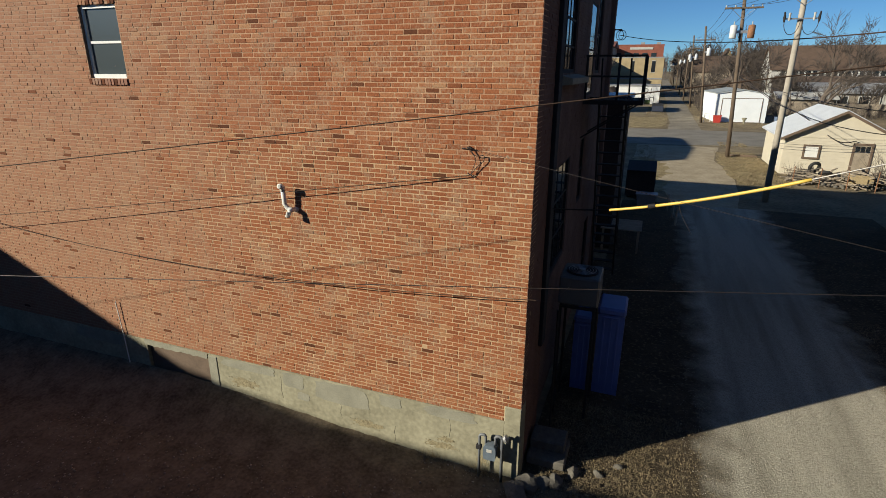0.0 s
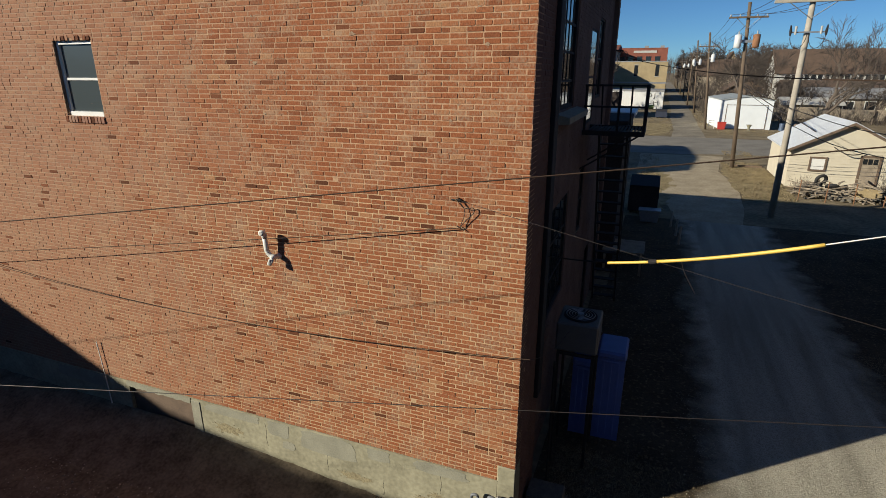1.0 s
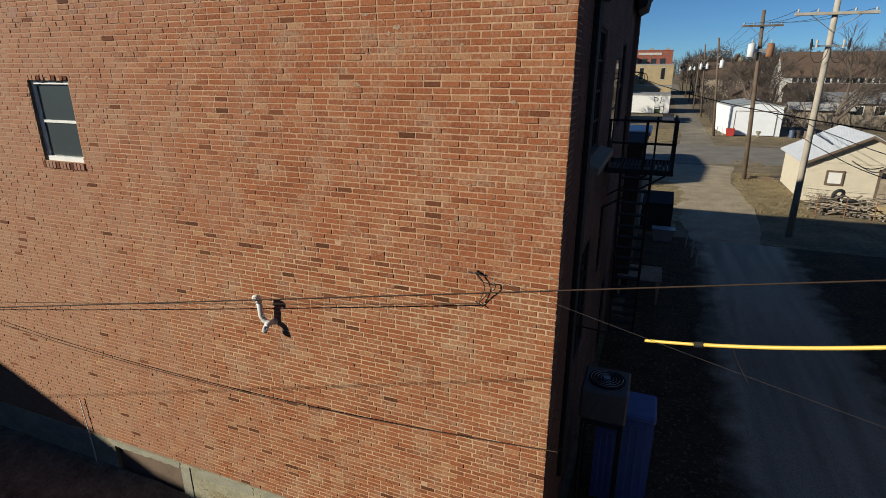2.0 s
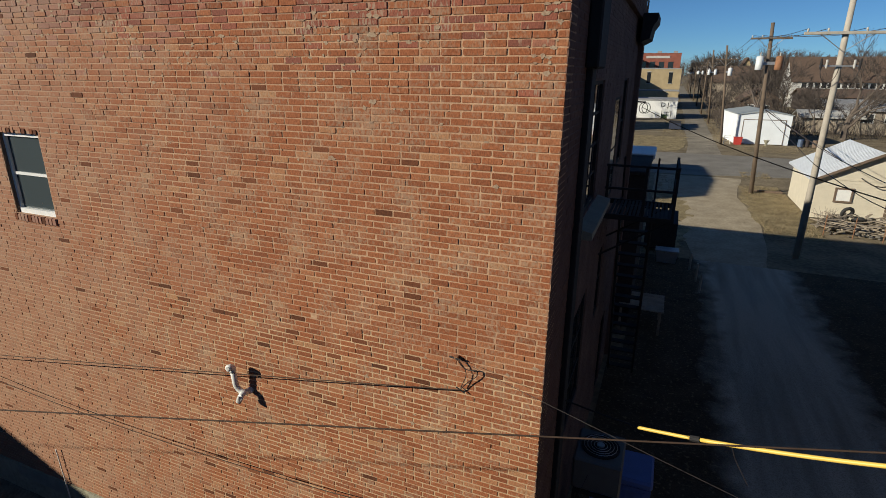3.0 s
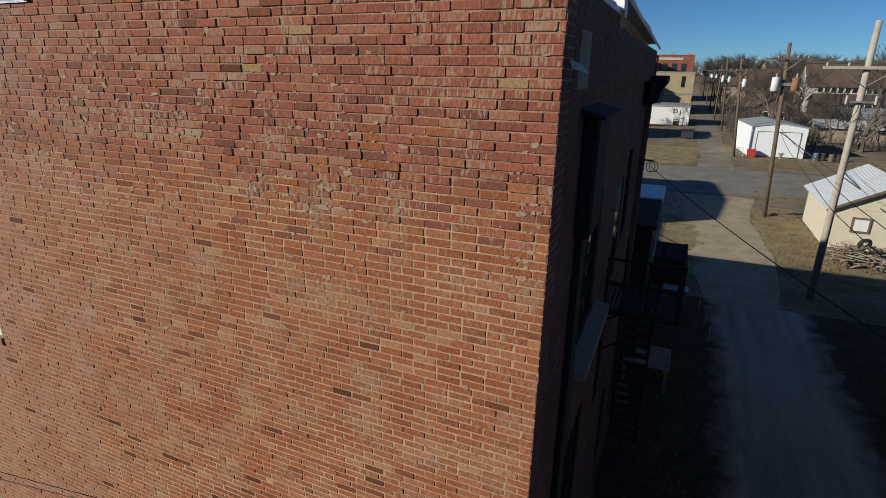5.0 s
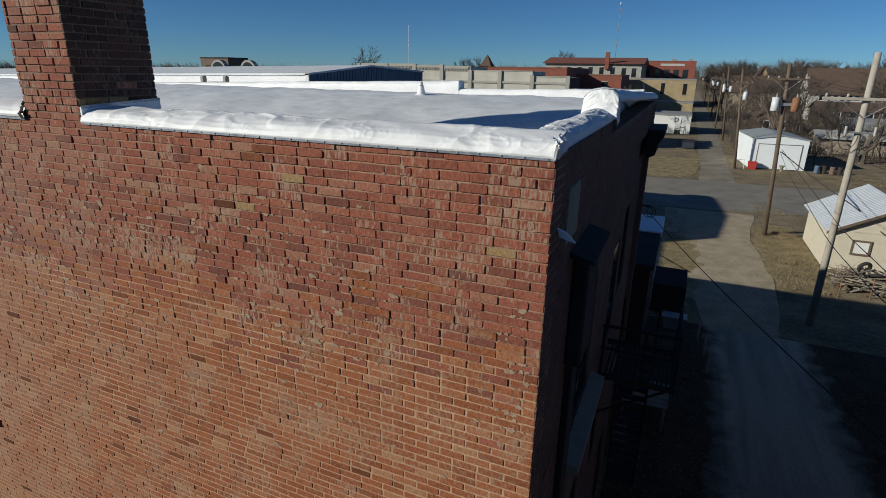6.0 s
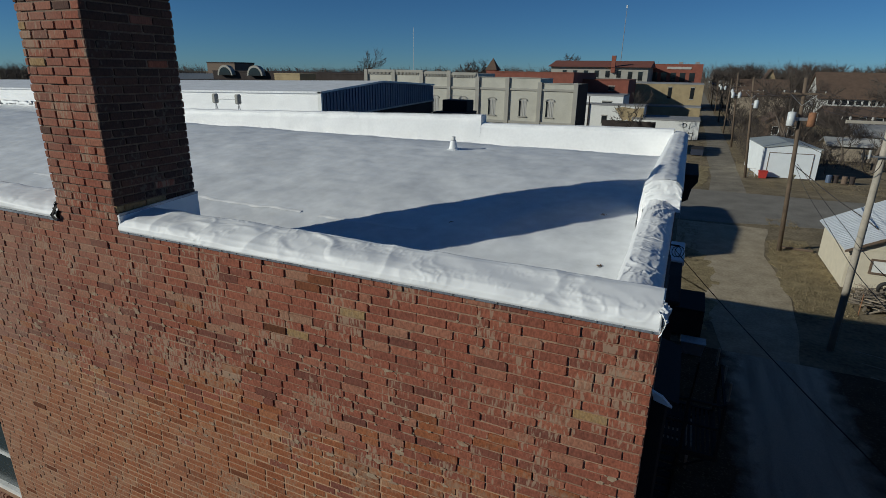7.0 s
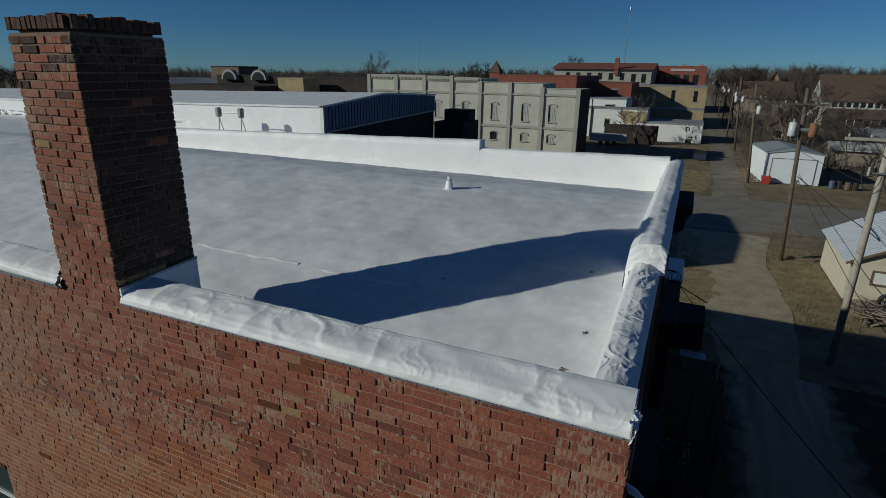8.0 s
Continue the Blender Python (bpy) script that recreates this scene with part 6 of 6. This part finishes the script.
# roofs to the left of the stone block
rb = block("ribbed_shed", "long shed with pale ribbed metal roof", -105, 80, -88.7, 92, 7.6, SOOT, SOOT)
rr = part("ribbed_roof", Mesh().add([(-105, 79.8, 7.8), (-88.6, 79.8, 7.8), (-88.6, 84, 10.5), (-105, 84, 10.4)], [(0, 1, 2, 3)]), GALV, rb, "pale ribbed metal roof")
for k in range(22):
    part("rib", Mesh().tube([(-104.6 + k * 0.75, 79.8, 7.88), (-104.6 + k * 0.75, 84, 10.5)], 0.09, 4), WALLGREY, rr)
block("dark_warehouse", "long dark brown warehouse with flat roof", -88.6, 82, -50.5, 100, 10.9, SOOT, SOOT)
for k, x in enumerate((-84.5, -77.0)):
    t = thing("arched_dormer", "round arched dark dormer on warehouse roof", "dormer", "arched dormers", at=(x, 81.4, 10.3))
    part("arch", Mesh().prism([(1.9 * math.cos(a * math.pi / 10), 1.9 * math.sin(a * math.pi / 10)) for a in range(11)], "y", -0.4, 0.6), STONE_TRIM, t)
    part("opening", Mesh().prism([(1.5 * math.cos(a * math.pi / 10), 1.5 * math.sin(a * math.pi / 10)) for a in range(11)], "y", -0.45, -0.38), PANE, t)
block("brick_tower", "square dark brown brick roof house", -99.5, 91, -91.5, 97, 12.6, TRIM, SOOT)
block("tan_gable", "tan rendered wall between dark roofs", -67.5, 75.5, -62.0, 80, 10.7, OCHRE, OCHRE)
block("shop_backs", "dark low shop backs behind the roof", -88, 70, -68, 79, 9.3, SOOT, SOOT)


# ---- houses to the east ----
def house(name, label, x0, y0, x1, y1, eave, ridge, along, wall_mat, roof_mat, windows=(), over=0.5):
    t = thing(name, label, "house")
    part("wall", gable(Mesh(), x0, y0, x1, y1, eave, ridge - 0.05, along), wall_mat, t)
    part("roof", gable_roof(x0, y0, x1, y1, eave, ridge, along, over, 0.2), roof_mat, t)
    for a, c, b, d in windows:
        w = part("window", B(a, y0 - 0.05, c, b, y0 + 0.01, d), PANE, t)
        part("window_frame", Mesh().box(a - 0.12, y0 - 0.08, c - 0.12, a, y0, d + 0.12).box(b, y0 - 0.08, c - 0.12, b + 0.12, y0, d + 0.12).box(a, y0 - 0.08, d, b, y0, d + 0.12).box(a, y0 - 0.08, c - 0.12, b, y0, c), WHITE, w)
    return t


house("church_hall", "long hall with steep brown shingle roof and row of windows", 29.9, 168, 96, 186, 6.7, 12.7, "x", WALLGREY, SHINGLE, [(32 + 1.5 * k, 5.0, 33.1 + 1.5 * k, 6.2) for k in range(34)], 0.5)
house("hall_wing", "lower wing with brown roof before the hall", 30, 154, 92, 165, 3.2, 4.8, "x", SOOT, SHINGLE, [(33 + 3.2 * k, 1.4, 34.4 + 3.2 * k, 2.8) for k in range(14)])
house("gabled_chapel", "small tan stone chapel with steep gable", 21.6, 220, 25.9, 232, 9.4, 13.7, "y", OCHRE, SHINGLE, [(23.0, 7.6, 24.4, 9.6)])
house("grey_house", "low grey house with grey shingle roof", 25, 104, 46, 112, 2.9, 4.2, "x", SCRAP, GREY_SHINGLE, [(27 + 3 * k, 1.0, 28.4 + 3 * k, 2.3) for k in range(5)])
house("brown_cottage", "small brown cottage hidden among bare trees", 13.5, 118, 20, 128, 3.6, 5.6, "y", TRIM, SHINGLE, [(14.8, 1.2, 15.8, 2.6), (17.4, 1.2, 18.4, 2.6)])
house("white_house", "white frame house with grey gable roof", 34, 88, 45, 97, 2.8, 4.8, "x", WALLGREY, GREY_SHINGLE, [(36, 1.0, 37.2, 2.3), (41, 1.0, 42.2, 2.3)])
house("brown_house", "brown house with low roof beside the street", 52, 76, 66, 88, 3.4, 6.4, "x", WALLGREY, SHINGLE, [(54 + 3.5 * k, 1.0, 55.4 + 3.5 * k, 2.5) for k in range(3)])
house("barn", "grey barn roof beyond the lane", 12, 190, 26, 206, 6.0, 10.5, "x", SCRAP, SHINGLE)
house("gate_shack", "small lean shed with pale roof among brush", 19.5, 93.5, 27, 98, 2.3, 3.0, "x", SCRAP, WALLGREY)
car = thing("parked_trailer", "long red and white trailer parked by houses", "trailer", at=(35.5, 78.0, 0))
part("upper", B(-6, -1.2, 1.5, 6, 1.2, 2.5, 0.1), REDPAINT, car, "red upper panel")
part("lower", B(-6, -1.2, 0.6, 6, 1.2, 1.5, 0.05), WHITE, car, "white lower panel")
for x in (-3.0, -1.9, 3.5):
    part("wheel", Mesh().tube([(x, -1.25, 0.4), (x, -0.95, 0.4)], 0.42, 14), RUBBER, car)
pf = thing("plank_fence", "grey weathered plank fence along the back lots", "fence")
for k in range(14):
    x, y = 17.5 + 2.45 * k, 92 + 0.5 * math.sin(k)
    part("panel", B(x - 1.2, y - 0.03, 0.1, x + 1.2, y + 0.03, 1.7), SCRAP, pf)
    part("post", B(x - 1.24, y - 0.06, 0, x - 1.14, y + 0.06, 1.85), SCRAP, pf)
mast = thing("radio_mast", "thin lattice radio mast far off", "mast", at=(-29, 240, 0))
part("shaft", Mesh().tube([(0, 0, 0), (0.4, 0, 37)], [0.22, 0.1], 6), GALV, mast)
part("head", Mesh().tube([(0.4, 0, 36.6), (0.4, 0, 37.6)], 0.32, 8), GALV, mast)
mast2 = thing("radio_mast", "thin lattice radio mast far off", "mast", at=(-170, 330, 0))
part("shaft", Mesh().tube([(0, 0, 0), (0, 0, 38)], [0.25, 0.1], 6), GALV, mast2)
steeple = thing("steeple", "dark red pointed steeple roof", "steeple", at=(-58, 165, 0))
part("tower", B(-1.6, -1.6, 0, 1.6, 1.6, 12.2), REDB, steeple)
part("spire", Mesh().add([(-1.9, -1.9, 12.2), (1.9, -1.9, 12.2), (1.9, 1.9, 12.2), (-1.9, 1.9, 12.2), (0, 0, 15.8)], [(0, 1, 4), (1, 2, 4), (2, 3, 4), (3, 0, 4), (3, 2, 1, 0)]), SHINGLE, steeple)

# wires along the alley poles
POLES = [(7.15 - 0.55, 39.7, 10.9), (6.35, 71.2, 10.2), (6.6, 102.8, 10.2), (7.2, 127.8, 10.2), (7.4, 159.8, 10.2), (7.5, 194.8, 10.2)]
for off in (-1.05, -0.5, 0.5, 1.05):
    for a, b in zip(POLES, POLES[1:]):
        cable("power_line", "thin power line strung along the alley poles", (a[0] + off, a[1], a[2]), (b[0] + off, b[1], b[2]), 0.5, 0.012, CABLE, 10, "power lines")
    cable("power_line", "thin power line strung between alley poles", (7.34 + off * 1.4, 24.0, 10.25), (6.6 + off, 39.7, 10.9), 0.2, 0.012, CABLE, 10, "power lines")
cable("power_line", "black service drop from pole towards houses", (7.0, 39.8, 7.6), (17.5, 25.0, 5.5), 0.7, 0.016, CABLE, 16, "service drops")

def slung(points, n=8):
    """A smooth line through points."""
    pts = [Vector(p) for p in points]
    pts = [pts[0] * 2 - pts[1]] + pts + [pts[-1] * 2 - pts[-2]]
    out = []
    for p, q, r, t in zip(pts, pts[1:], pts[2:], pts[3:]):
        for k in range(n):
            f = k / n
            out.append(0.5 * (2 * q + (r - p) * f + (2 * p - 5 * q + 4 * r - t) * f * f + (3 * q - p - 3 * r + t) * f ** 3))
    return out + [pts[-2]]


for route in ([(7.0, 39.9, 6.05), (6.5, 32, 5.72), (6.32, 25, 5.42), (6.3, 18, 5.05), (7.4, 12, 4.75), (11.4, 5, 5.0)],
              [(7.1, 39.9, 6.15), (6.95, 32, 5.82), (6.8, 25, 5.62), (6.7, 18, 5.5), (7.6, 11, 5.4), (11.4, 4, 5.8)]):
    t = thing("service_cable", "black service cable slung from pole down the alley", "cable", "service drops")
    part("line", Mesh().tube(slung(route), 0.013, 6), CABLE, t)
t = thing("service_cable", "heavy black cable sagging from pole to shed door", "cable", "service drops")
part("line", Mesh().tube(slung([(7.05, 39.7, 6.0), (9.0, 37.4, 4.6), (10.8, 35.3, 3.5), (12.0, 33.4, 2.45), (12.7, 33.2, 2.2), (13.4, 33.45, 2.3)]), 0.03, 6), CABLE, t)

# ---- bare trees ----
def grow(wood, twigs, p, d, length, r, depth, rng):
    """A limb that forks until only twigs are left."""
    pts, rs = [p], [r]
    for k in range(3):
        d = (d + Vector((rng.gauss(0, 0.15), rng.gauss(0, 0.15), rng.gauss(0.05, 0.08)))).normalized()
        p = p + d * length / 3
        pts.append(p)
        rs.append(r * (1 - 0.12 * (k + 1)))
    (wood if depth > 2 else twigs).tube(pts, rs, 6 if depth > 3 else 4 if depth > 2 else 3, caps=False)
    if depth == 0:
        return
    for k in range(rng.choice((3, 3, 4)) if depth > 1 else 5):
        a = rng.uniform(0, 2 * math.pi)
        lean = rng.uniform(0.35, 0.95)
        side = d.orthogonal().normalized()
        side.rotate(Matrix.Rotation(a, 3, d))
        start = pts[-1] if k < 2 else pts[rng.choice((1, 2))]
        grow(wood, twigs, start, (d + side * lean + Vector((0, 0, 0.1))).normalized(), length * rng.uniform(0.6, 0.85), max(0.018, rs[-1] * rng.uniform(0.55, 0.75)), depth - 1, rng)


def bare_tree(seed, height, label, depth=5, squat=0.3):
    rng = random.Random(seed)
    wood, twigs = Mesh(), Mesh()
    grow(wood, twigs, Vector((0, 0, -0.1)), Vector((0, 0, 1)), height * squat, height * 0.026, depth, rng)
    t = thing("tree", label, "tree", "bare winter trees")
    part("trunk", wood, BARK, t)
    part("crown", twigs, TWIG, t)
    return t


def place_trees(tree, spots):
    for k, (x, y, s) in enumerate(spots):
        m = Matrix.Translation((x, y, 0)) @ Matrix.Rotation(k * 2.4, 4, "Z") @ Matrix.Scale(s, 4)
        if k == 0:
            tree.matrix_basis = m
        else:
            c = copy_thing(tree, m)
            c.matrix_basis = m


ta = bare_tree(3, 10.0, "tall bare winter tree with fine grey twigs")
tb = bare_tree(8, 8.0, "spreading bare winter tree with tangled twigs", 5, 0.26)
tc = bare_tree(14, 6.0, "small bare tree with dense thin branches", 4, 0.28)
place_trees(ta, [(23, 84, 1.5), (13.6, 88, 1.35), (17.5, 104, 1.2), (60, 100, 1.2), (26, 116, 0.95), (12, 140, 1.0), (10.5, 172, 1.0), (-115, 190, 2.1), (44, 70, 1.0), (22, 168, 1.2), (14.5, 215, 1.3),
                 (80, 130, 1.2), (30, 172, 1.2), (40, 165, 1.2), (11, 196, 1.1), (20, 186, 1.2), (52, 170, 1.3), (12.5, 238, 1.2), (64, 168, 1.2)])
place_trees(tb, [(21.5, 99, 0.95), (-8.6, 103, 1.45), (31, 98, 1.0), (15.6, 90, 0.8), (47, 92, 1.2), (12.2, 112, 0.9), (27, 128, 1.0), (-130, 220, 1.8), (-78, 230, 1.8), (10.2, 125, 0.85), (54, 112, 1.3), (38, 119, 1.1), (18.5, 115, 0.95), (14.5, 131, 1.1), (33, 130, 1.0)])
re = random.Random(17)
far_trees = [(re.uniform(10, 30 + (y - 150) * 0.55), y, re.uniform(1.35, 2.0)) for y in [188 + 2.2 * k for k in range(64)]]
mid_trees = [(re.uniform(8.6, 12.5), 84 + 4.2 * k, re.uniform(0.7, 1.25)) for k in range(22)] + [(re.uniform(15.5, 48), re.uniform(84, 132), re.uniform(0.8, 1.5)) for k in range(46)]
place_trees(tc, [(18.5, 88, 0.8), (16.8, 79, 0.6)] + mid_trees)
td = bare_tree(21, 10.0, "tall bare winter tree with dense fine twigs", 6, 0.27)
place_trees(td, far_trees + [(-93, 240, 1.9), (-51.5, 235, 2.35), (-78, 210, 2.0), (-112, 200, 1.5), (-62, 250, 1.6)])
wood_line = Mesh()
rt = random.Random(5)
for k in range(1300):
    a = rt.uniform(-1.25, 0.75)
    dist = rt.uniform(300, 620)
    x, y = dist * math.sin(a), dist * math.cos(a)
    if -20 < x < 9 and y < 400:
        continue
    side = min(1.0, max(0.0, (a + 0.55) / 0.6))
    h = (12.4 + dist * (0.010 + 0.017 * side)) * rt.uniform(0.86, 1.06)
    wood_line.tube([(x, y, 0), (x, y, h * 0.6)], [0.3, 0.14], 3, caps=False)
    for j in range(60):
        b, up = rt.uniform(0, 2 * math.pi), rt.uniform(0.2, 0.95)
        z0 = h * up * 0.62
        out = h * 0.36 * math.sqrt(max(0.05, 1 - (up - 0.55) ** 2 * 3)) * rt.uniform(0.4, 1.0)
        top = min(h, z0 + h * rt.uniform(0.12, 0.38)) * (1 - 0.25 * (out / (h * 0.36)) ** 2)
        w = rt.uniform(0.09, 0.2)
        wood_line.add([(x, y, z0), (x + w, y, z0 + w), (x + out * math.cos(b), y + out * math.sin(b), top)], [(0, 1, 2)])
tagged(part("tree_line", wood_line, FAR_TWIG), label="distant belt of bare brown winter trees", category="woods", kind="stuff")
brush = Mesh()
for k in range(7000):
    x, y = rt.uniform(8.2, 40), rt.uniform(78, 135)
    if (8.0 < x < 15.4 and y < 83) or (x > 15.4 and y < 84):
        continue
    h, a = rt.uniform(0.8, 2.6), rt.uniform(0, 2 * math.pi)
    brush.add([(x, y, 0), (x + 0.04, y, 0), (x + 0.5 * h * math.cos(a), y + 0.5 * h * math.sin(a), h)], [(0, 1, 2)])
tagged(part("brushwood", brush, TWIG), label="tangled bare brush behind the garage", category="brush", kind="stuff")

# ---- loose ground cover ----
rg = random.Random(11)
stones = Mesh()


def ball(level):
    bm = bmesh.new()
    bmesh.ops.create_icosphere(bm, subdivisions=level, radius=1.0)
    bm.verts.index_update()
    out = [v.co.copy() for v in bm.verts], [[v.index for v in f.verts] for f in bm.faces]
    bm.free()
    return out


ico_v, ico_f = ball(1)


def stone(mesh, x, y, r, rng, z=0.0):
    k = [rng.uniform(0.6, 1.25) for _ in range(3)]
    mesh.add([(x + v.x * r * k[0] * rng.uniform(0.85, 1.15), y + v.y * r * k[1], z + r * 0.35 + v.z * r * 0.75 * k[2]) for v in ico_v], ico_f)


for k in range(24000):
    x, y = rg.uniform(2.5, 7.4), rg.uniform(-1.5, 5.6)
    if rg.random() < (0.8 - 0.3 * math.sin(x * 2.6)) * min(1.0, max(0.0, 2.6 - abs(x - 4.95))):
        stone(stones, x, y, rg.uniform(0.004, 0.009) * (2.0 if rg.random() < 0.012 else 1), rg, -0.012)
tagged(part("gravel_stones", stones, ROCK), label="loose pale crushed stone on the alley", category="gravel", kind="stuff")
clods = Mesh()
for k in range(5200):
    x, y = rg.uniform(0.2, 3.4), rg.uniform(-1.9, 3.2)
    if rg.random() < (x - 1.8) * 0.9 + 0.6 * noise.noise((x * 2.2, y * 2.2, 0.0)):
        continue
    stone(clods, x, y, rg.uniform(0.009, 0.026) * (1.8 if rg.random() < 0.06 else 1), rg, -0.02)
tagged(part("earth_clods", clods, CLOD), label="dark earth clods and leaf litter beside the gravel", category="clods", kind="stuff")
grass = Mesh()
for k in range(30000):
    u = rg.random()
    if u < 0.75:
        x, y = rg.uniform(0.3, 3.2), rg.uniform(-1.8, 2.6)
        if rg.random() < (x - 1.9) * 0.9 + 0.5 * noise.noise((x * 2.2, y * 2.2, 0.0)):
            continue
        h = rg.uniform(0.01, 0.045)
    elif u < 0.88:
        x, y, h = rg.uniform(6.6, 8.6), rg.uniform(2.0, 9.0), rg.uniform(0.03, 0.10)
    else:
        x, y, h = rg.uniform(6.4, 9.4), rg.uniform(29, 43), rg.uniform(0.05, 0.16)
    a, w = rg.uniform(0, 2 * math.pi), rg.uniform(0.004, 0.009)
    t = rg.uniform(0.8, 4.0) * h
    grass.add([(x, y, -0.01), (x + w * math.cos(a), y + w * math.sin(a), -0.01), (x + t * math.sin(a), y + t * math.cos(a), h)], [(0, 1, 2)])
tagged(part("dry_grass", grass, STRAW), label="thin dry straw coloured grass blades", category="grass", kind="stuff")
tufts = Mesh()
for x0, y0, x1, y1, n in ((6.6, 28.5, 9.4, 43, 3600), (8.2, 65, 24, 72, 2600), (-16, 62, 3.0, 78, 2600), (0.4, 22, 1.9, 45, 900), (7.3, 47, 9.5, 50, 500), (0.2, 78, 3.2, 108, 1400), (7.0, 76, 8.8, 120, 1200)):
    for k in range(n):
        x, y = rg.uniform(x0, x1), rg.uniform(y0, y1)
        if rg.random() > 0.55 + noise.noise((x * 0.9, y * 0.9, 6.0)):
            continue
        h, a, w = rg.uniform(0.04, 0.16), rg.uniform(0, 2 * math.pi), rg.uniform(0.015, 0.035)
        for j in range(3):
            b = a + 2.1 * j
            tufts.add([(x, y, -0.02), (x + w * math.cos(b + 1), y + w * math.sin(b + 1), -0.02), (x + h * 1.2 * math.cos(b), y + h * 1.2 * math.sin(b), h)], [(0, 1, 2)])
tagged(part("dry_tufts", tufts, STRAW), label="tufts of dormant straw grass on the verges", category="grass", kind="stuff")
litter = Mesh()
for k in range(2600):
    x, y = rg.uniform(-9, 0.9), rg.uniform(-4.5, -0.05)
    stone(litter, x, y, rg.uniform(0.006, 0.022), rg, -0.014)
tagged(part("yard_pebbles", litter, SCRAP), label="small stones and leaf litter in the yard", category="pebbles", kind="stuff")
for k, (x, y, r) in enumerate(((0.15, -0.12, 0.17), (0.42, -0.02, 0.12), (0.62, 0.12, 0.13), (0.05, -0.38, 0.2), (1.25, 0.55, 0.07), (1.55, 0.86, 0.06), (0.85, 0.42, 0.1))):
    vs, fs = ball(3)
    cut = [Vector((rg.gauss(0, 1), rg.gauss(0, 1), rg.gauss(0, 1))).normalized() for _ in range(9)]
    shape = []
    for v in vs:
        v = v * min(1.0, *[rg_cut / max(0.05, v.dot(c)) for c, rg_cut in zip(cut, (0.55, 0.6, 0.65, 0.7, 0.6, 0.75, 0.62, 0.7, 0.66))])
        v = v * (1 + 0.12 * noise.noise(v * 3.0 + Vector((k, 0, 0))) + 0.05 * noise.noise(v * 9.0))
        shape.append((v.x * r * 1.5, v.y * r * 1.1, r * 0.4 + v.z * r * 0.9))
    t = part("rock", Mesh().add(shape, fs), DIRTY_ROCK)
    t.matrix_basis = pose(x, y, -0.02, 0, 0, 40 * k)
    tagged(t, label="broken pale rubble rock by the wall corner", category="rock", group="rocks at the corner")
weeds = Mesh()
for k in range(2600):
    x = -6.6 + 6.3 * rg.random() ** 0.8
    clump = noise.noise((x * 2.3, 3.0, 0.0))
    if rg.random() > 0.35 + clump:
        continue
    y, h, a = -0.03 - abs(rg.gauss(0, 0.07)), rg.uniform(0.03, 0.16) * (1 + clump), rg.uniform(0, 2 * math.pi)
    weeds.add([(x, y, -0.015), (x + 0.006, y, -0.015), (x + 0.4 * h * math.cos(a), min(y + 0.4 * h * math.sin(a), -0.025), h)], [(0, 1, 2)])
tagged(part("foot_weeds", weeds, STRAW), label="dry weeds along the foot of the footing", category="weeds", kind="stuff")

# ---- single bricks nearest the camera, and those of the chimney ----
VARIANTS = {}


def brick_mesh(length, height, slot, kind):
    """One of a few shared brick meshes, by length and look."""
    key = (round(length, 2), round(height, 3), slot, kind)
    if key not in VARIANTS:
        m = Mesh()
        one_brick(m, -key[0] / 2, key[0] / 2, -key[1] / 2, key[1] / 2, lambda u, v, w: (u, -w, v), 0, 0.0045, 0.02)
        VARIANTS[key] = m.data("brick", BRICKS["object"][slot])
    return VARIANTS[key]


def set_brick(parent, a, b, c, d, slot, plane, turn):
    ob = new("brick", brick_mesh(b - a, d - c, slot, rnd.randrange(8)))
    ob.parent = parent
    ob.matrix_basis = Matrix.Translation(plane((a + b) / 2, (c + d) / 2, rnd.gauss(0, 0.002))) @ pose(0, 0, 0, rnd.gauss(0, 0.5), 0, turn + rnd.gauss(0, 0.4))
    return ob


for a, b, c, d, slot in near_bricks:
    set_brick(wall_south, a, b, c, d, slot, south, 0)
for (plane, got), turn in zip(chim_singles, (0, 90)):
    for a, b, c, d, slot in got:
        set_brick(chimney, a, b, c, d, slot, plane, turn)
